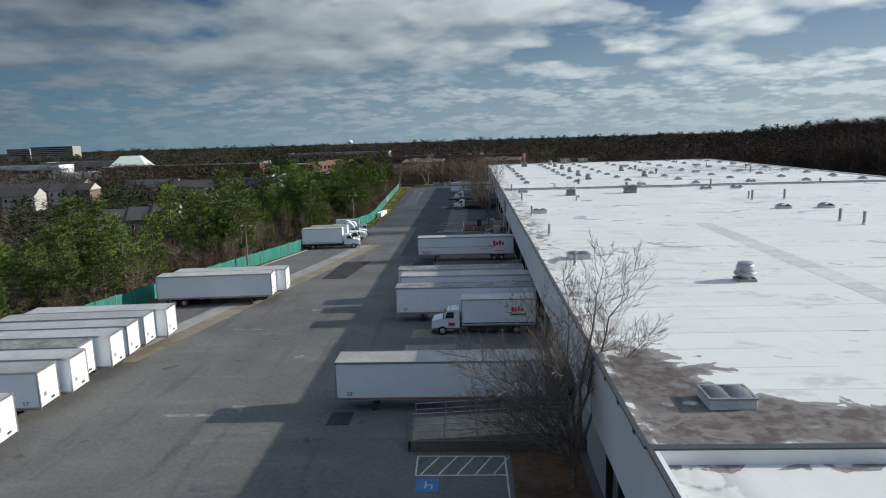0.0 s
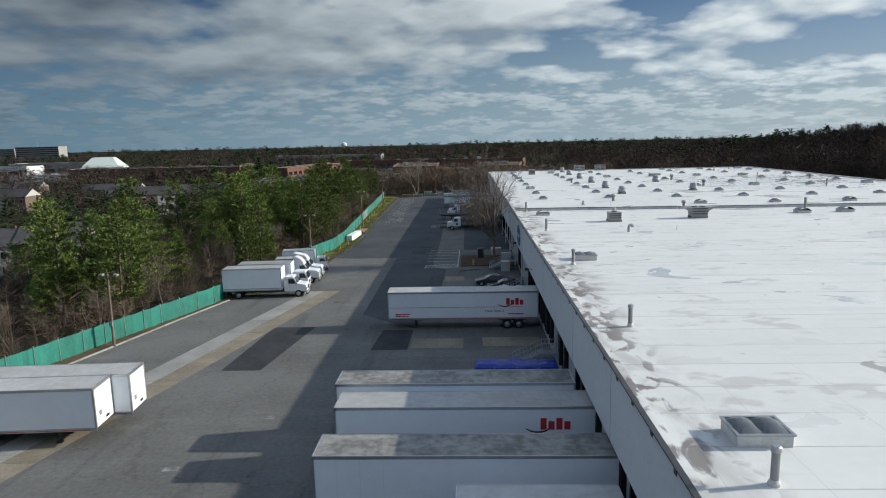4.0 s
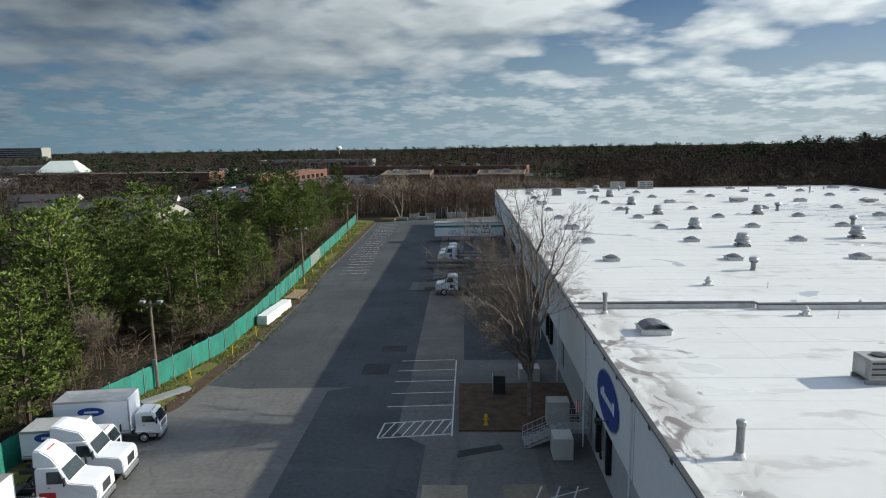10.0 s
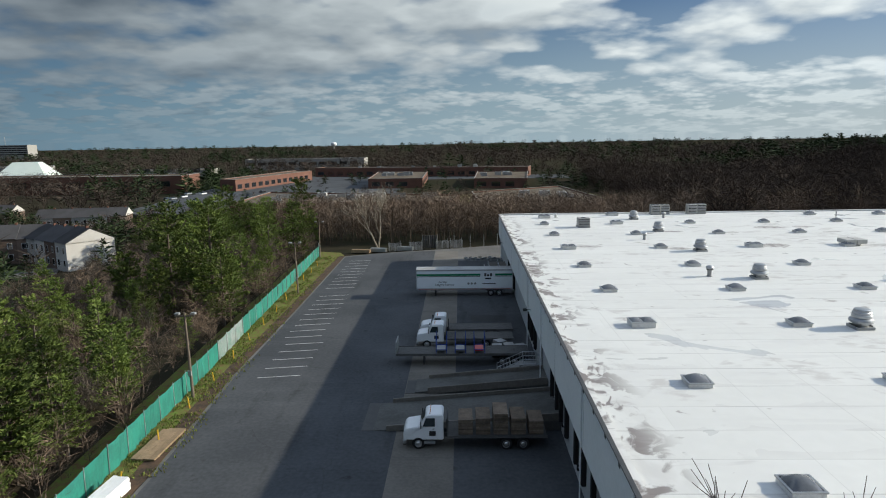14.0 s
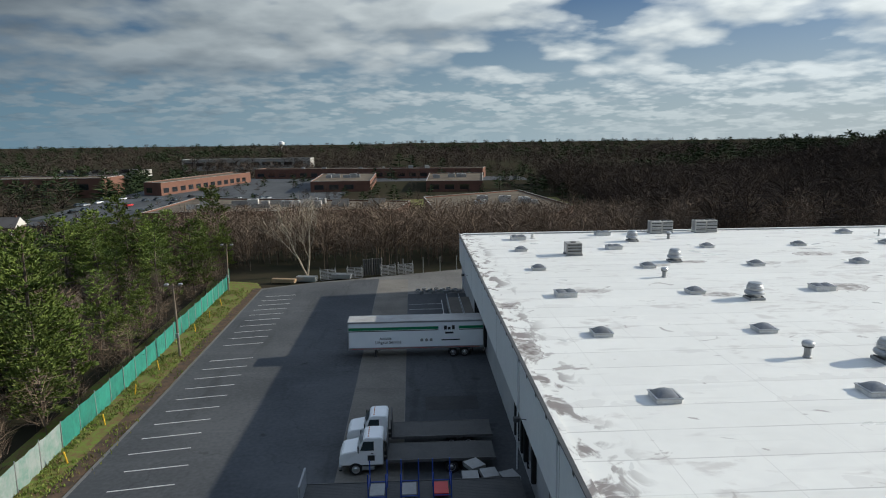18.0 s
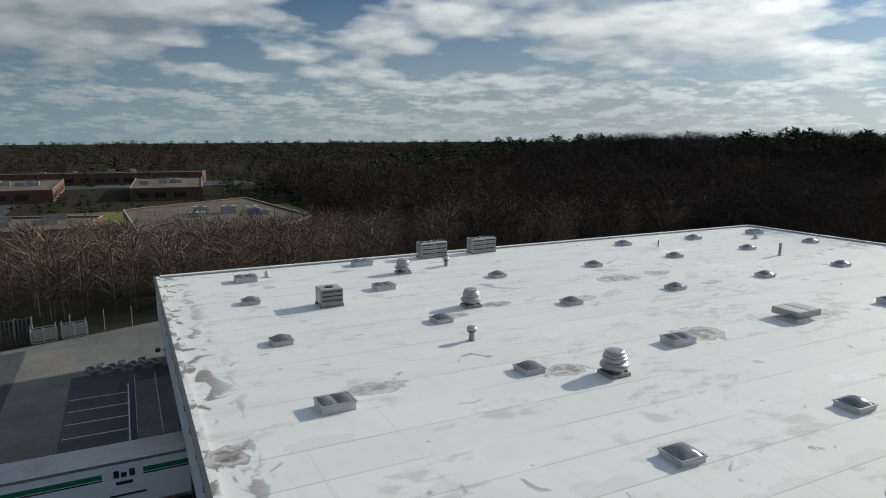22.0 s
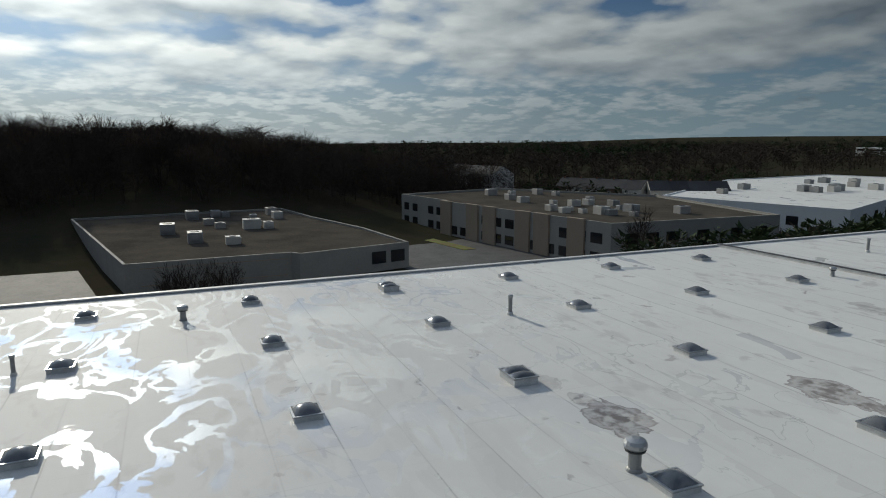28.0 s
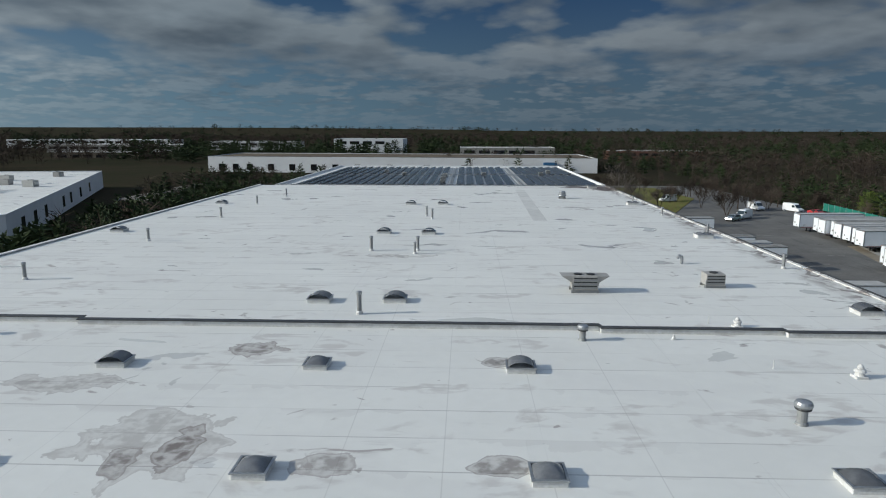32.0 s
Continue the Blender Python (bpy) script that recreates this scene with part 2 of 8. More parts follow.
def yard_material(name, color, second):
    """Worn asphalt: broad patches, fine speckle, sealed cracks, oil drips and faint wheel tracks."""
    m = material(name, color, 0.88, second, 0.09, 0.9, 3.0, 0.25, spec=0.3)
    n, l = m.node_tree.nodes, m.node_tree.links
    b = n["Principled BSDF"]
    geo = n.new("ShaderNodeNewGeometry")
    col = b.inputs["Base Color"].links[0].from_socket

    def masked(tex_type, scale, stretch, lo, hi, tone, strength):
        nonlocal col
        mp = n.new("ShaderNodeMapping")
        mp.inputs["Scale"].default_value = stretch
        l.new(geo.outputs["Position"], mp.inputs[0])
        t = n.new(tex_type)
        t.inputs["Scale"].default_value = scale
        if tex_type == "ShaderNodeTexVoronoi":
            t.feature = "DISTANCE_TO_EDGE"
            wob = n.new("ShaderNodeTexNoise")
            wob.inputs["Scale"].default_value, wob.inputs["Detail"].default_value = 0.5, 4
            l.new(geo.outputs["Position"], wob.inputs["Vector"])
            add = n.new("ShaderNodeVectorMath")
            add.operation = "MULTIPLY_ADD"
            l.new(wob.outputs["Color"], add.inputs[0])
            add.inputs[1].default_value = (3.0, 3.0, 0.0)
            l.new(mp.outputs[0], add.inputs[2])
            l.new(add.outputs[0], t.inputs["Vector"])
            value = t.outputs["Distance"]
        else:
            t.inputs["Detail"].default_value, t.inputs["Roughness"].default_value = 5, 0.6
            l.new(mp.outputs[0], t.inputs["Vector"])
            value = t.outputs["Fac"]
        r = n.new("ShaderNodeMapRange")
        r.interpolation_type = "SMOOTHSTEP"
        r.inputs["From Min"].default_value, r.inputs["From Max"].default_value, r.inputs["To Max"].default_value = lo, hi, strength
        l.new(value, r.inputs["Value"])
        mx = n.new("ShaderNodeMix")
        mx.data_type, mx.blend_type = "RGBA", "MULTIPLY"
        l.new(r.outputs[0], mx.inputs[0])
        l.new(col, mx.inputs[6])
        mx.inputs[7].default_value = (*tone, 1)
        col = mx.outputs[2]

    masked("ShaderNodeTexVoronoi", 0.11, (1, 0.7, 1), 0.006, 0.002, (0.7, 0.7, 0.7), 0.5)
    masked("ShaderNodeTexNoise", 0.5, (1.0, 0.12, 1), 0.55, 0.68, (0.72, 0.72, 0.72), 0.7)
    masked("ShaderNodeTexNoise", 0.32, (0.2, 1.0, 1), 0.56, 0.66, (1.22, 1.22, 1.2), 0.6)
    masked("ShaderNodeTexNoise", 0.35, (1, 1, 1), 0.64, 0.72, (0.55, 0.54, 0.52), 0.8)
    l.new(col, b.inputs["Base Color"])
    return m


M_ASPHALT = yard_material("asphalt", (0.158, 0.154, 0.146), (0.105, 0.102, 0.098))
M_ASPHALT_NEW = yard_material("new_asphalt", (0.052, 0.056, 0.061), (0.084, 0.088, 0.093))
M_WET = material("wet_asphalt", (0.09, 0.09, 0.09), 0.75, (0.05, 0.05, 0.05), 0.2, 0.9, 2.0, 0.1, spec=0.15)
M_PATCH = material("patch_asphalt", (0.035, 0.036, 0.038), 0.8, (0.055, 0.056, 0.057), 0.5, 0.8, 6.0, 0.2, spec=0.3)
M_CONCRETE = material("concrete", (0.32, 0.312, 0.29), 0.9, (0.21, 0.205, 0.185), 0.35, 0.8, 5.0, 0.15, vary=0.12)
M_CONC_BROWN = material("stained_concrete", (0.265, 0.228, 0.175), 0.9, (0.175, 0.148, 0.112), 0.3, 0.9, 4.0, 0.15, vary=0.14)
# Darker concrete: the building's shade on the dock pads is put into this colour.
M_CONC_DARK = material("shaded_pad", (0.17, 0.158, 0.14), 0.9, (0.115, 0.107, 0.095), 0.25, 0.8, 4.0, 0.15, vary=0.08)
M_SCUFF = material("scuffed_asphalt", (0.27, 0.265, 0.255), 0.9, (0.13, 0.128, 0.124), 0.9, 1.0, 2.5)
M_LINE = material("road_paint", (0.62, 0.62, 0.6), 0.7, (0.3, 0.3, 0.3), 1.2, 0.7, 7.0)
M_BLUE_PAINT = material("blue_road_paint", (0.05, 0.2, 0.42), 0.7, (0.05, 0.12, 0.22), 1.2, 0.6)
M_WALL = material("painted_wall", (0.76, 0.77, 0.78), 0.75, (0.66, 0.67, 0.68), 0.15, 0.6, 2.5, 0.06, vary=0.02)
# Lower dock wall, a darker grey than the wall above it.
M_WALL_LOW = material("grey_lower_wall", (0.42, 0.43, 0.44), 0.8, (0.34, 0.35, 0.36), 0.3, 0.6, 3.0, 0.05)
M_EDGE = material("roof_edge_metal", (0.05, 0.052, 0.055), 0.5, (0.09, 0.09, 0.09), 0.6, 0.6, 4.0, metal=0.3)
M_GRASS = material("grass", (0.13, 0.185, 0.035), 0.95, (0.15, 0.09, 0.05), 1.3, 1.0, 9.0, 0.6, spec=0.1)
M_LEAF_LITTER = material("leaf_litter", (0.13, 0.085, 0.05), 0.95, (0.07, 0.05, 0.03), 0.4, 0.9, 3.0, 0.6)
M_GROUND = material("ground_cover", (0.042, 0.035, 0.025), 0.95, (0.03, 0.032, 0.02), 0.012, 0.9, 0.25, 0.4, spec=0.0)
M_FENCE = material("green_fence_fabric", (0.02, 0.19, 0.14), 0.65, (0.015, 0.12, 0.095), 0.7, 0.8, 5.0, 0.2, vary=0.12)
M_FENCE_WORN = material("bleached_fence_fabric", (0.22, 0.25, 0.24), 0.8, (0.12, 0.2, 0.17), 0.8, 0.9, 4.0, 0.2, vary=0.12)
M_STEEL = material("galvanised_steel", (0.42, 0.43, 0.44), 0.42, (0.3, 0.31, 0.32), 0.8, 0.6, 6.0, metal=0.75, vary=0.06)
M_STEEL_DULL = material("dull_grey_metal", (0.3, 0.31, 0.31), 0.55, (0.22, 0.22, 0.22), 0.8, 0.6, 6.0, metal=0.3)
M_RAIL = material("rail_grey_paint", (0.42, 0.44, 0.46), 0.5, metal=0.2)
M_BLACK = material("black_rubber", (0.018, 0.018, 0.019), 0.8, (0.03, 0.03, 0.03), 2.0, 0.6)
M_DARK = material("dark_painted_metal", (0.035, 0.037, 0.04), 0.55, (0.06, 0.06, 0.06), 1.0, 0.6, metal=0.2)
M_TRAILER = material("white_trailer_panel", (0.83, 0.86, 0.89), 0.42, (0.76, 0.79, 0.82), 0.25, 0.6, 1.5, vary=0.05)
M_TROOF = material("trailer_roof_skin", (0.4, 0.4, 0.39), 0.55, (0.3, 0.29, 0.275), 0.35, 0.9, 2.0, vary=0.3)
M_TROOF_DIRTY = material("dirty_trailer_roof", (0.3, 0.29, 0.27), 0.7, (0.14, 0.135, 0.125), 0.5, 1.0, 2.0)
M_TRIM = material("aluminium_trim", (0.5, 0.51, 0.52), 0.35, (0.38, 0.38, 0.39), 1.0, 0.6, metal=0.8)
M_TRUCK = material("white_truck_paint", (0.78, 0.79, 0.8), 0.25, (0.7, 0.71, 0.72), 0.5, 0.5)
M_GLASS = material("tinted_vehicle_glass", (0.025, 0.04, 0.046), 0.06, (0.02, 0.022, 0.025), 1.0, 0.5, spec=0.8)
M_CHROME = material("chrome", (0.6, 0.6, 0.61), 0.15, (0.5, 0.5, 0.5), 1.0, 0.4, metal=1.0)
M_RED = material("red_marking", (0.5, 0.03, 0.035), 0.4)
M_RED_LENS = material("red_lamp_lens", (0.35, 0.01, 0.01), 0.2)
M_AMBER = material("amber_lamp_lens", (0.6, 0.2, 0.02), 0.2)
M_LAMP = material("clear_lamp_lens", (0.6, 0.6, 0.62), 0.12)
M_BLUE = material("blue_marking", (0.02, 0.06, 0.3), 0.4)
M_GREEN = material("green_stripe", (0.01, 0.2, 0.085), 0.4)
M_BLACKTXT = material("black_lettering", (0.02, 0.02, 0.022), 0.5)
M_BARK = material("grey_brown_bark", (0.135, 0.112, 0.09), 0.95, (0.08, 0.066, 0.052), 1.5, 0.8, 8.0, 0.3, vary=0.25)
M_BARK_PALE = material("pale_sycamore_bark", (0.36, 0.32, 0.26), 0.9, (0.2, 0.17, 0.13), 1.5, 0.9, 8.0, 0.2)
M_BARK_NEAR = material("grey_tree_bark", (0.24, 0.205, 0.175), 0.9, (0.13, 0.105, 0.088), 2.0, 0.9, 9.0, 0.3)
M_TWIG = material("brown_twigs", (0.16, 0.118, 0.086), 0.95, (0.095, 0.074, 0.058), 0.05, 0.9, 1.0, island=0.45)
M_NEEDLE = material("pine_needles", (0.16, 0.208, 0.048), 0.8, (0.085, 0.122, 0.032), 0.3, 0.9, 1.6, vary=0.4, spec=0.2)
M_FARPINE = material("far_evergreen", (0.03, 0.046, 0.018), 0.9, (0.02, 0.031, 0.014), 0.02, 0.9, 0.3, island=0.35)
M_FARTREE = material("far_bare_wood", (0.072, 0.058, 0.048), 0.95, (0.043, 0.035, 0.03), 0.015, 0.9, 0.2, island=0.35, spec=0.0)
M_BRICK = material("red_brick", (0.165, 0.085, 0.062), 0.9, (0.115, 0.062, 0.048), 0.3, 0.7, 4.0)
M_TANROOF = material("gravel_roof", (0.17, 0.145, 0.115), 0.95, (0.1, 0.085, 0.07), 0.12, 0.9, 3.0, 0.3, spec=0.0)
M_BEIGE = material("beige_precast", (0.33, 0.32, 0.295), 0.85, (0.26, 0.25, 0.23), 0.2, 0.6, 3.0)
M_BEIGE_DARK = material("tan_precast", (0.33, 0.27, 0.21), 0.85, (0.28, 0.23, 0.18), 0.3, 0.6, 3.0)
M_WINDOW = material("dark_window_glass", (0.012, 0.014, 0.017), 0.06, (0.02, 0.022, 0.025), 0.3, 0.6, spec=0.8)
M_SHINGLE = material("dark_shingles", (0.07, 0.068, 0.07), 0.9, (0.05, 0.048, 0.048), 0.3, 0.8, 5.0, 0.3, vary=0.2)
M_SIDING = material("pale_siding", (0.5, 0.485, 0.455), 0.8, (0.4, 0.385, 0.36), 0.2, 0.5, 3.0, vary=0.18)
M_SIDING_DARK = material("brown_siding", (0.19, 0.14, 0.11), 0.85, (0.14, 0.1, 0.08), 0.2, 0.6, 3.0, vary=0.3)
M_WHITE = material("white_paint", (0.78, 0.78, 0.77), 0.6, (0.66, 0.66, 0.65), 0.4, 0.6)
M_YELLOW = material("yellow_paint", (0.65, 0.4, 0.02), 0.55, (0.5, 0.3, 0.02), 2.0, 0.6)
M_WOOD = material("weathered_lumber", (0.34, 0.24, 0.15), 0.85, (0.22, 0.16, 0.1), 0.9, 0.8, 6.0, 0.2, vary=0.2)
M_PALLET = material("grey_pallet_wood", (0.19, 0.15, 0.115), 0.9, (0.11, 0.088, 0.068), 1.5, 0.9, 8.0, 0.2, vary=0.3)
M_DECK = material("worn_deck_steel", (0.12, 0.12, 0.12), 0.6, (0.07, 0.068, 0.065), 0.8, 0.8, 5.0, metal=0.3)
M_RAMP = material("damp_ramp_concrete", (0.115, 0.115, 0.11), 0.8, (0.075, 0.075, 0.07), 0.4, 0.9, 4.0, 0.15)
M_EARTH = material("dark_earth", (0.055, 0.043, 0.033), 0.95, (0.13, 0.08, 0.05), 1.2, 0.7, 7.0, 0.6)
M_BLADES = material("grass_blades", (0.15, 0.21, 0.042), 0.9, (0.17, 0.12, 0.055), 0.6, 0.7, 3.0, island=0.4)
M_POLE = material("weathered_pole_wood", (0.2, 0.16, 0.125), 0.9, (0.12, 0.1, 0.08), 1.0, 0.8, 8.0, 0.3)
M_TARP = material("blue_tarpaulin", (0.02, 0.05, 0.36), 0.42, (0.012, 0.03, 0.22), 1.0, 0.7, 4.0, 0.5)
M_DOME = material("smoked_skylight_dome", (0.11, 0.113, 0.12), 0.2, (0.16, 0.163, 0.168), 0.8, 0.6, spec=0.8, vary=0.3)
M_CURB = material("white_roof_curb", (0.66, 0.66, 0.65), 0.6, (0.45, 0.44, 0.42), 0.9, 0.7)
M_HVAC = material("hvac_casing", (0.36, 0.35, 0.33), 0.55, (0.26, 0.25, 0.235), 0.7, 0.7, 4.0, vary=0.1)
M_HVAC_PALE = material("pale_hvac_casing", (0.5, 0.49, 0.46), 0.55, (0.4, 0.39, 0.36), 0.7, 0.7, 4.0, vary=0.1)
M_SOLAR = material("solar_cells", (0.03, 0.038, 0.055), 0.2, (0.045, 0.055, 0.075), 0.3, 0.6, spec=0.7)


# old ponds on the membrane: x, y, half lengths, darkness
PONDS = ((50.7, 186.2, 2.0, 1.5, 0.95), (53.2, 186.4, 1.2, 0.6, 0.6), (48.8, 173.5, 2.6, 1.6, 0.75), (43.2, 173.0, 3.2, 1.5, 0.6), (38.6, 173.4, 2.4, 0.8, 0.55), (35.5, 174.2, 2.6, 0.4, 0.4),
         (50.1, 160.6, 3.4, 3.4, 0.3), (48.6, 161.0, 0.8, 2.2, 0.7), (50.8, 162.4, 0.8, 1.4, 0.6), (49.4, 147.6, 1.8, 1.4, 0.65), (41.6, 162.7, 1.4, 1.2, 0.5), (56.4, 186.7, 1.3, 0.6, 0.4),
         (58.4, 153.8, 3.5, 1.2, 0.35), (34.0, 162.3, 1.6, 0.8, 0.6), (33.7, 149.6, 1.2, 0.9, 0.6), (42.7, 243.6, 2.2, 1.3, 0.7), (48.6, 243.6, 1.8, 1.0, 0.6), (21.9, 224.1, 1.5, 1.1, 0.65),
         (34.6, 226.0, 2.4, 1.5, 0.65), (25.9, 240.1, 2.0, 0.7, 0.7), (21.4, 238.4, 1.5, 0.7, 0.6), (34.5, 238.2, 1.3, 0.8, 0.5), (49.8, 237.9, 1.6, 0.6, 0.5), (49.0, 225.4, 2.2, 0.9, 0.45),
         (9.8, 226.5, 2.0, 0.9, 0.5), (44.0, 115.6, 4.2, 1.0, 0.4), (5.0, 25.2, 7.5, 3.0, 0.97), (2.6, 29.5, 3.2, 5.2, 0.97), (1.1, 221.7, 1.0, 1.3, 0.8), (1.0, 209.5, 1.0, 2.2, 0.7))


def roof_material(name, base, puddles):
    """White membrane: faint grime, washed streaks along the sheets, brown ponding stains with rims and shallow glossy water."""
    m = material(name, base, 0.7, tuple(c * 0.93 for c in base), 0.07, 0.7, 1.2, 0.03, vary=0.02)
    n, l = m.node_tree.nodes, m.node_tree.links
    b = n["Principled BSDF"]
    geo = n.new("ShaderNodeNewGeometry")
    col = b.inputs["Base Color"].links[0].from_socket
    sp = n.new("ShaderNodeSeparateXYZ")
    l.new(geo.outputs["Position"], sp.inputs[0])

    def noise_mask(scale, lo, hi, detail=4, loc=(0, 0, 0), stretch=(1, 1, 1), distort=0.0):
        mp = n.new("ShaderNodeMapping")
        mp.inputs["Location"].default_value, mp.inputs["Scale"].default_value = loc, stretch
        l.new(geo.outputs["Position"], mp.inputs[0])
        t = n.new("ShaderNodeTexNoise")
        t.inputs["Scale"].default_value, t.inputs["Detail"].default_value, t.inputs["Distortion"].default_value = scale, detail, distort
        l.new(mp.outputs[0], t.inputs["Vector"])
        return span(t.outputs["Fac"], lo, hi), t.outputs["Fac"]

    def span(value, lo, hi):
        q = n.new("ShaderNodeMapRange")
        q.interpolation_type = "SMOOTHSTEP"
        q.inputs["From Min"].default_value, q.inputs["From Max"].default_value = lo, hi
        l.new(value, q.inputs["Value"])
        return q.outputs[0]

    def op(kind, a, c, e=None):
        q = n.new("ShaderNodeMath")
        q.operation = kind
        for i, v in enumerate((a, c, e)):
            if isinstance(v, (int, float)):
                q.inputs[i].default_value = v
            elif v is not None:
                l.new(v, q.inputs[i])
        return q.outputs[0]

    def blend(fac, color, strength):
        nonlocal col
        mx = n.new("ShaderNodeMix")
        mx.data_type = "RGBA"
        l.new(op("MULTIPLY", fac, strength), mx.inputs[0])
        l.new(col, mx.inputs[6])
        mx.inputs[7].default_value = (*color, 1)
        col = mx.outputs[2]

    patch = noise_mask(0.05, 0.44, 0.6, 2, (63, 20, 0))[0]
    blend(noise_mask(0.16, 0.57, 0.63, 3, (5, 2, 0), (0.5, 1, 1), 0.6)[0], (0.6, 0.59, 0.575), 0.25)
    # dirty water dried along the laps of the sheets
    blend(op("MULTIPLY", noise_mask(0.8, 0.56, 0.62, 4, (9, 4, 0), (0.09, 0.8, 1), 0.25)[0], patch), (0.5, 0.49, 0.48), 0.2)
    blend(noise_mask(0.75, 0.66, 0.72, 4, (40, 14, 0), (0.16, 0.7, 1), 0.3)[0], (0.38, 0.36, 0.35), 0.28)
    run = op("FRACT", op("DIVIDE", op("SUBTRACT", sp.outputs[1], 22.52), 3.05), 0.0)
    lap = op("ABSOLUTE", op("SUBTRACT", run, 0.5), 0.0)
    blend(op("MULTIPLY", span(lap, 0.478, 0.496), noise_mask(0.22, 0.36, 0.58, 4, (1, 50, 0), (0.5, 1, 1))[0]), (0.4, 0.39, 0.38), 0.75)
    # dirty water that stood against a lap, wavy on its other side
    back = op("SUBTRACT", run, op("MULTIPLY", noise_mask(0.5, 0.42, 0.7, 5, (8, 3, 0), (0.6, 0.6, 1), 0.4)[0], 0.42))
    blend(op("MULTIPLY", span(back, 0.0, -0.03), noise_mask(0.09, 0.47, 0.56, 3, (70, 12, 0), (0.5, 1.6, 1))[0]), (0.5, 0.485, 0.47), 0.3)
    # welded cross seams
    cross = op("ABSOLUTE", op("SUBTRACT", op("FRACT", op("DIVIDE", sp.outputs[0], 4.57), 0.0), 0.5), 0.0)
    blend(op("MULTIPLY", span(cross, 0.49, 0.499), noise_mask(0.15, 0.42, 0.6, 4, (21, 5, 0), (1, 0.4, 1))[0]), (0.4, 0.39, 0.38), 0.4)
    # small brown blots
    blend(noise_mask(0.45, 0.675, 0.73, 5, (3, 44, 0), (0.8, 1, 1), 1.2)[0], (0.22, 0.19, 0.18), 0.65)
    blend(op("MULTIPLY", noise_mask(0.16, 0.55, 0.62, 5, (33, 64, 0), (0.8, 1.2, 1), 1.0)[0], noise_mask(1.1, 0.45, 0.62, 4, (3, 4, 0), (0.5, 1, 1), 0.5)[0]), (0.42, 0.39, 0.375), 0.5)
    # grime washed to the gutter side
    gut = op("MULTIPLY", span(sp.outputs[0], 4.4, 1.0), span(sp.outputs[1], 190.0, 135.0))
    blend(op("MULTIPLY", gut, noise_mask(0.6, 0.42, 0.66, 6, (22, 9, 0), (1, 0.4, 1), 0.8)[0]), (0.27, 0.235, 0.225), 0.42)
    gut = span(sp.outputs[0], 3.9, 0.9)
    blend(op("MULTIPLY", gut, noise_mask(0.75, 0.5, 0.6, 6, (2, 9, 0), (1, 0.6, 1), 1.0)[0]), (0.15, 0.125, 0.12), 0.85)
    # ponds: pale flat wash, darker rim, dark heart
    wob = noise_mask(0.55, 0, 1, 5, (4, 4, 0), (1, 1, 1), 0.6)[1]
    fine = noise_mask(1.6, 0.35, 0.62, 5, (14, 4, 0))[0]
    for x, y, rx, ry, k in PONDS:
        d = op("POWER", op("ADD", op("POWER", op("ABSOLUTE", op("DIVIDE", op("SUBTRACT", sp.outputs[0], x), rx), 0.0), 2.0), op("POWER", op("ABSOLUTE", op("DIVIDE", op("SUBTRACT", sp.outputs[1], y), ry), 0.0), 2.0)), 0.5)
        d = op("MULTIPLY_ADD", wob, 2.4, d)
        blend(span(d, 2.2, 2.14), (0.36, 0.335, 0.32), 0.55 * k + 0.1)
        blend(op("MULTIPLY", span(d, 1.95, 2.14), span(d, 2.2, 2.16)), (0.17, 0.14, 0.13), 0.75 * k)
        if k > 0.96:
            blend(span(d, 2.16, 1.95), (0.12, 0.105, 0.1), 0.85)
        blend(op("MULTIPLY", span(d, 2.06, 1.72), fine), (0.085, 0.062, 0.055), 0.95 * k)
    # water: shallow pools and winding runs with sharp shores on the low side
    low = op("MULTIPLY", op("MULTIPLY", span(sp.outputs[0], puddles, puddles + 14), span(sp.outputs[1], 168.0, 196.0)), span(sp.outputs[1], 226.0, 212.0))
    level = noise_mask(0.2, 0, 1, 4, (11, 7, 0), (0.75, 1.1, 1), 1.1)[1]
    winding = op("ABSOLUTE", op("SUBTRACT", level, 0.5), 0.0)
    pool = noise_mask(0.16, 0, 1, 4, (31, 17, 0), (0.8, 1.2, 1), 0.9)[1]
    dip = op("ADD", op("ABSOLUTE", op("DIVIDE", op("SUBTRACT", sp.outputs[0], 47.5), 7.0), 0.0), op("ABSOLUTE", op("DIVIDE", op("SUBTRACT", sp.outputs[1], 212.5), 5.0), 0.0))
    pool = op("ADD", pool, op("MULTIPLY", span(dip, 1.2, 0.2), 0.16))
    wet_run = span(op("SUBTRACT", op("MULTIPLY", low, 0.034), winding), 0.0, 0.003)
    wet_pool = span(op("ADD", pool, op("MULTIPLY", low, 0.1)), 0.668, 0.674)
    both = op("MAXIMUM", wet_run, wet_pool)
    damp = op("MULTIPLY", op("SUBTRACT", 1.0, both), low)
    blend(damp, (0.54, 0.53, 0.52), 0.55)
    b.inputs["Coat Roughness"].default_value, b.inputs["Coat IOR"].default_value = 0.015, 1.8
    l.new(both, b.inputs["Coat Weight"])
    l.new(col, b.inputs["Base Color"])
    b.inputs["Specular IOR Level"].default_value = 0.3
    bp = b.inputs["Normal"].links[0].from_node
    l.new(op("MULTIPLY_ADD", both, -0.03, 0.03), bp.inputs["Strength"])
    return m


M_ROOF = roof_material("white_roof_membrane", (0.685, 0.682, 0.652), 40.0)
M_MAT = material("grey_walkway_mat", (0.6, 0.595, 0.575), 0.85, (0.5, 0.495, 0.48), 0.8, 0.8, 5.0, 0.2, vary=0.08)
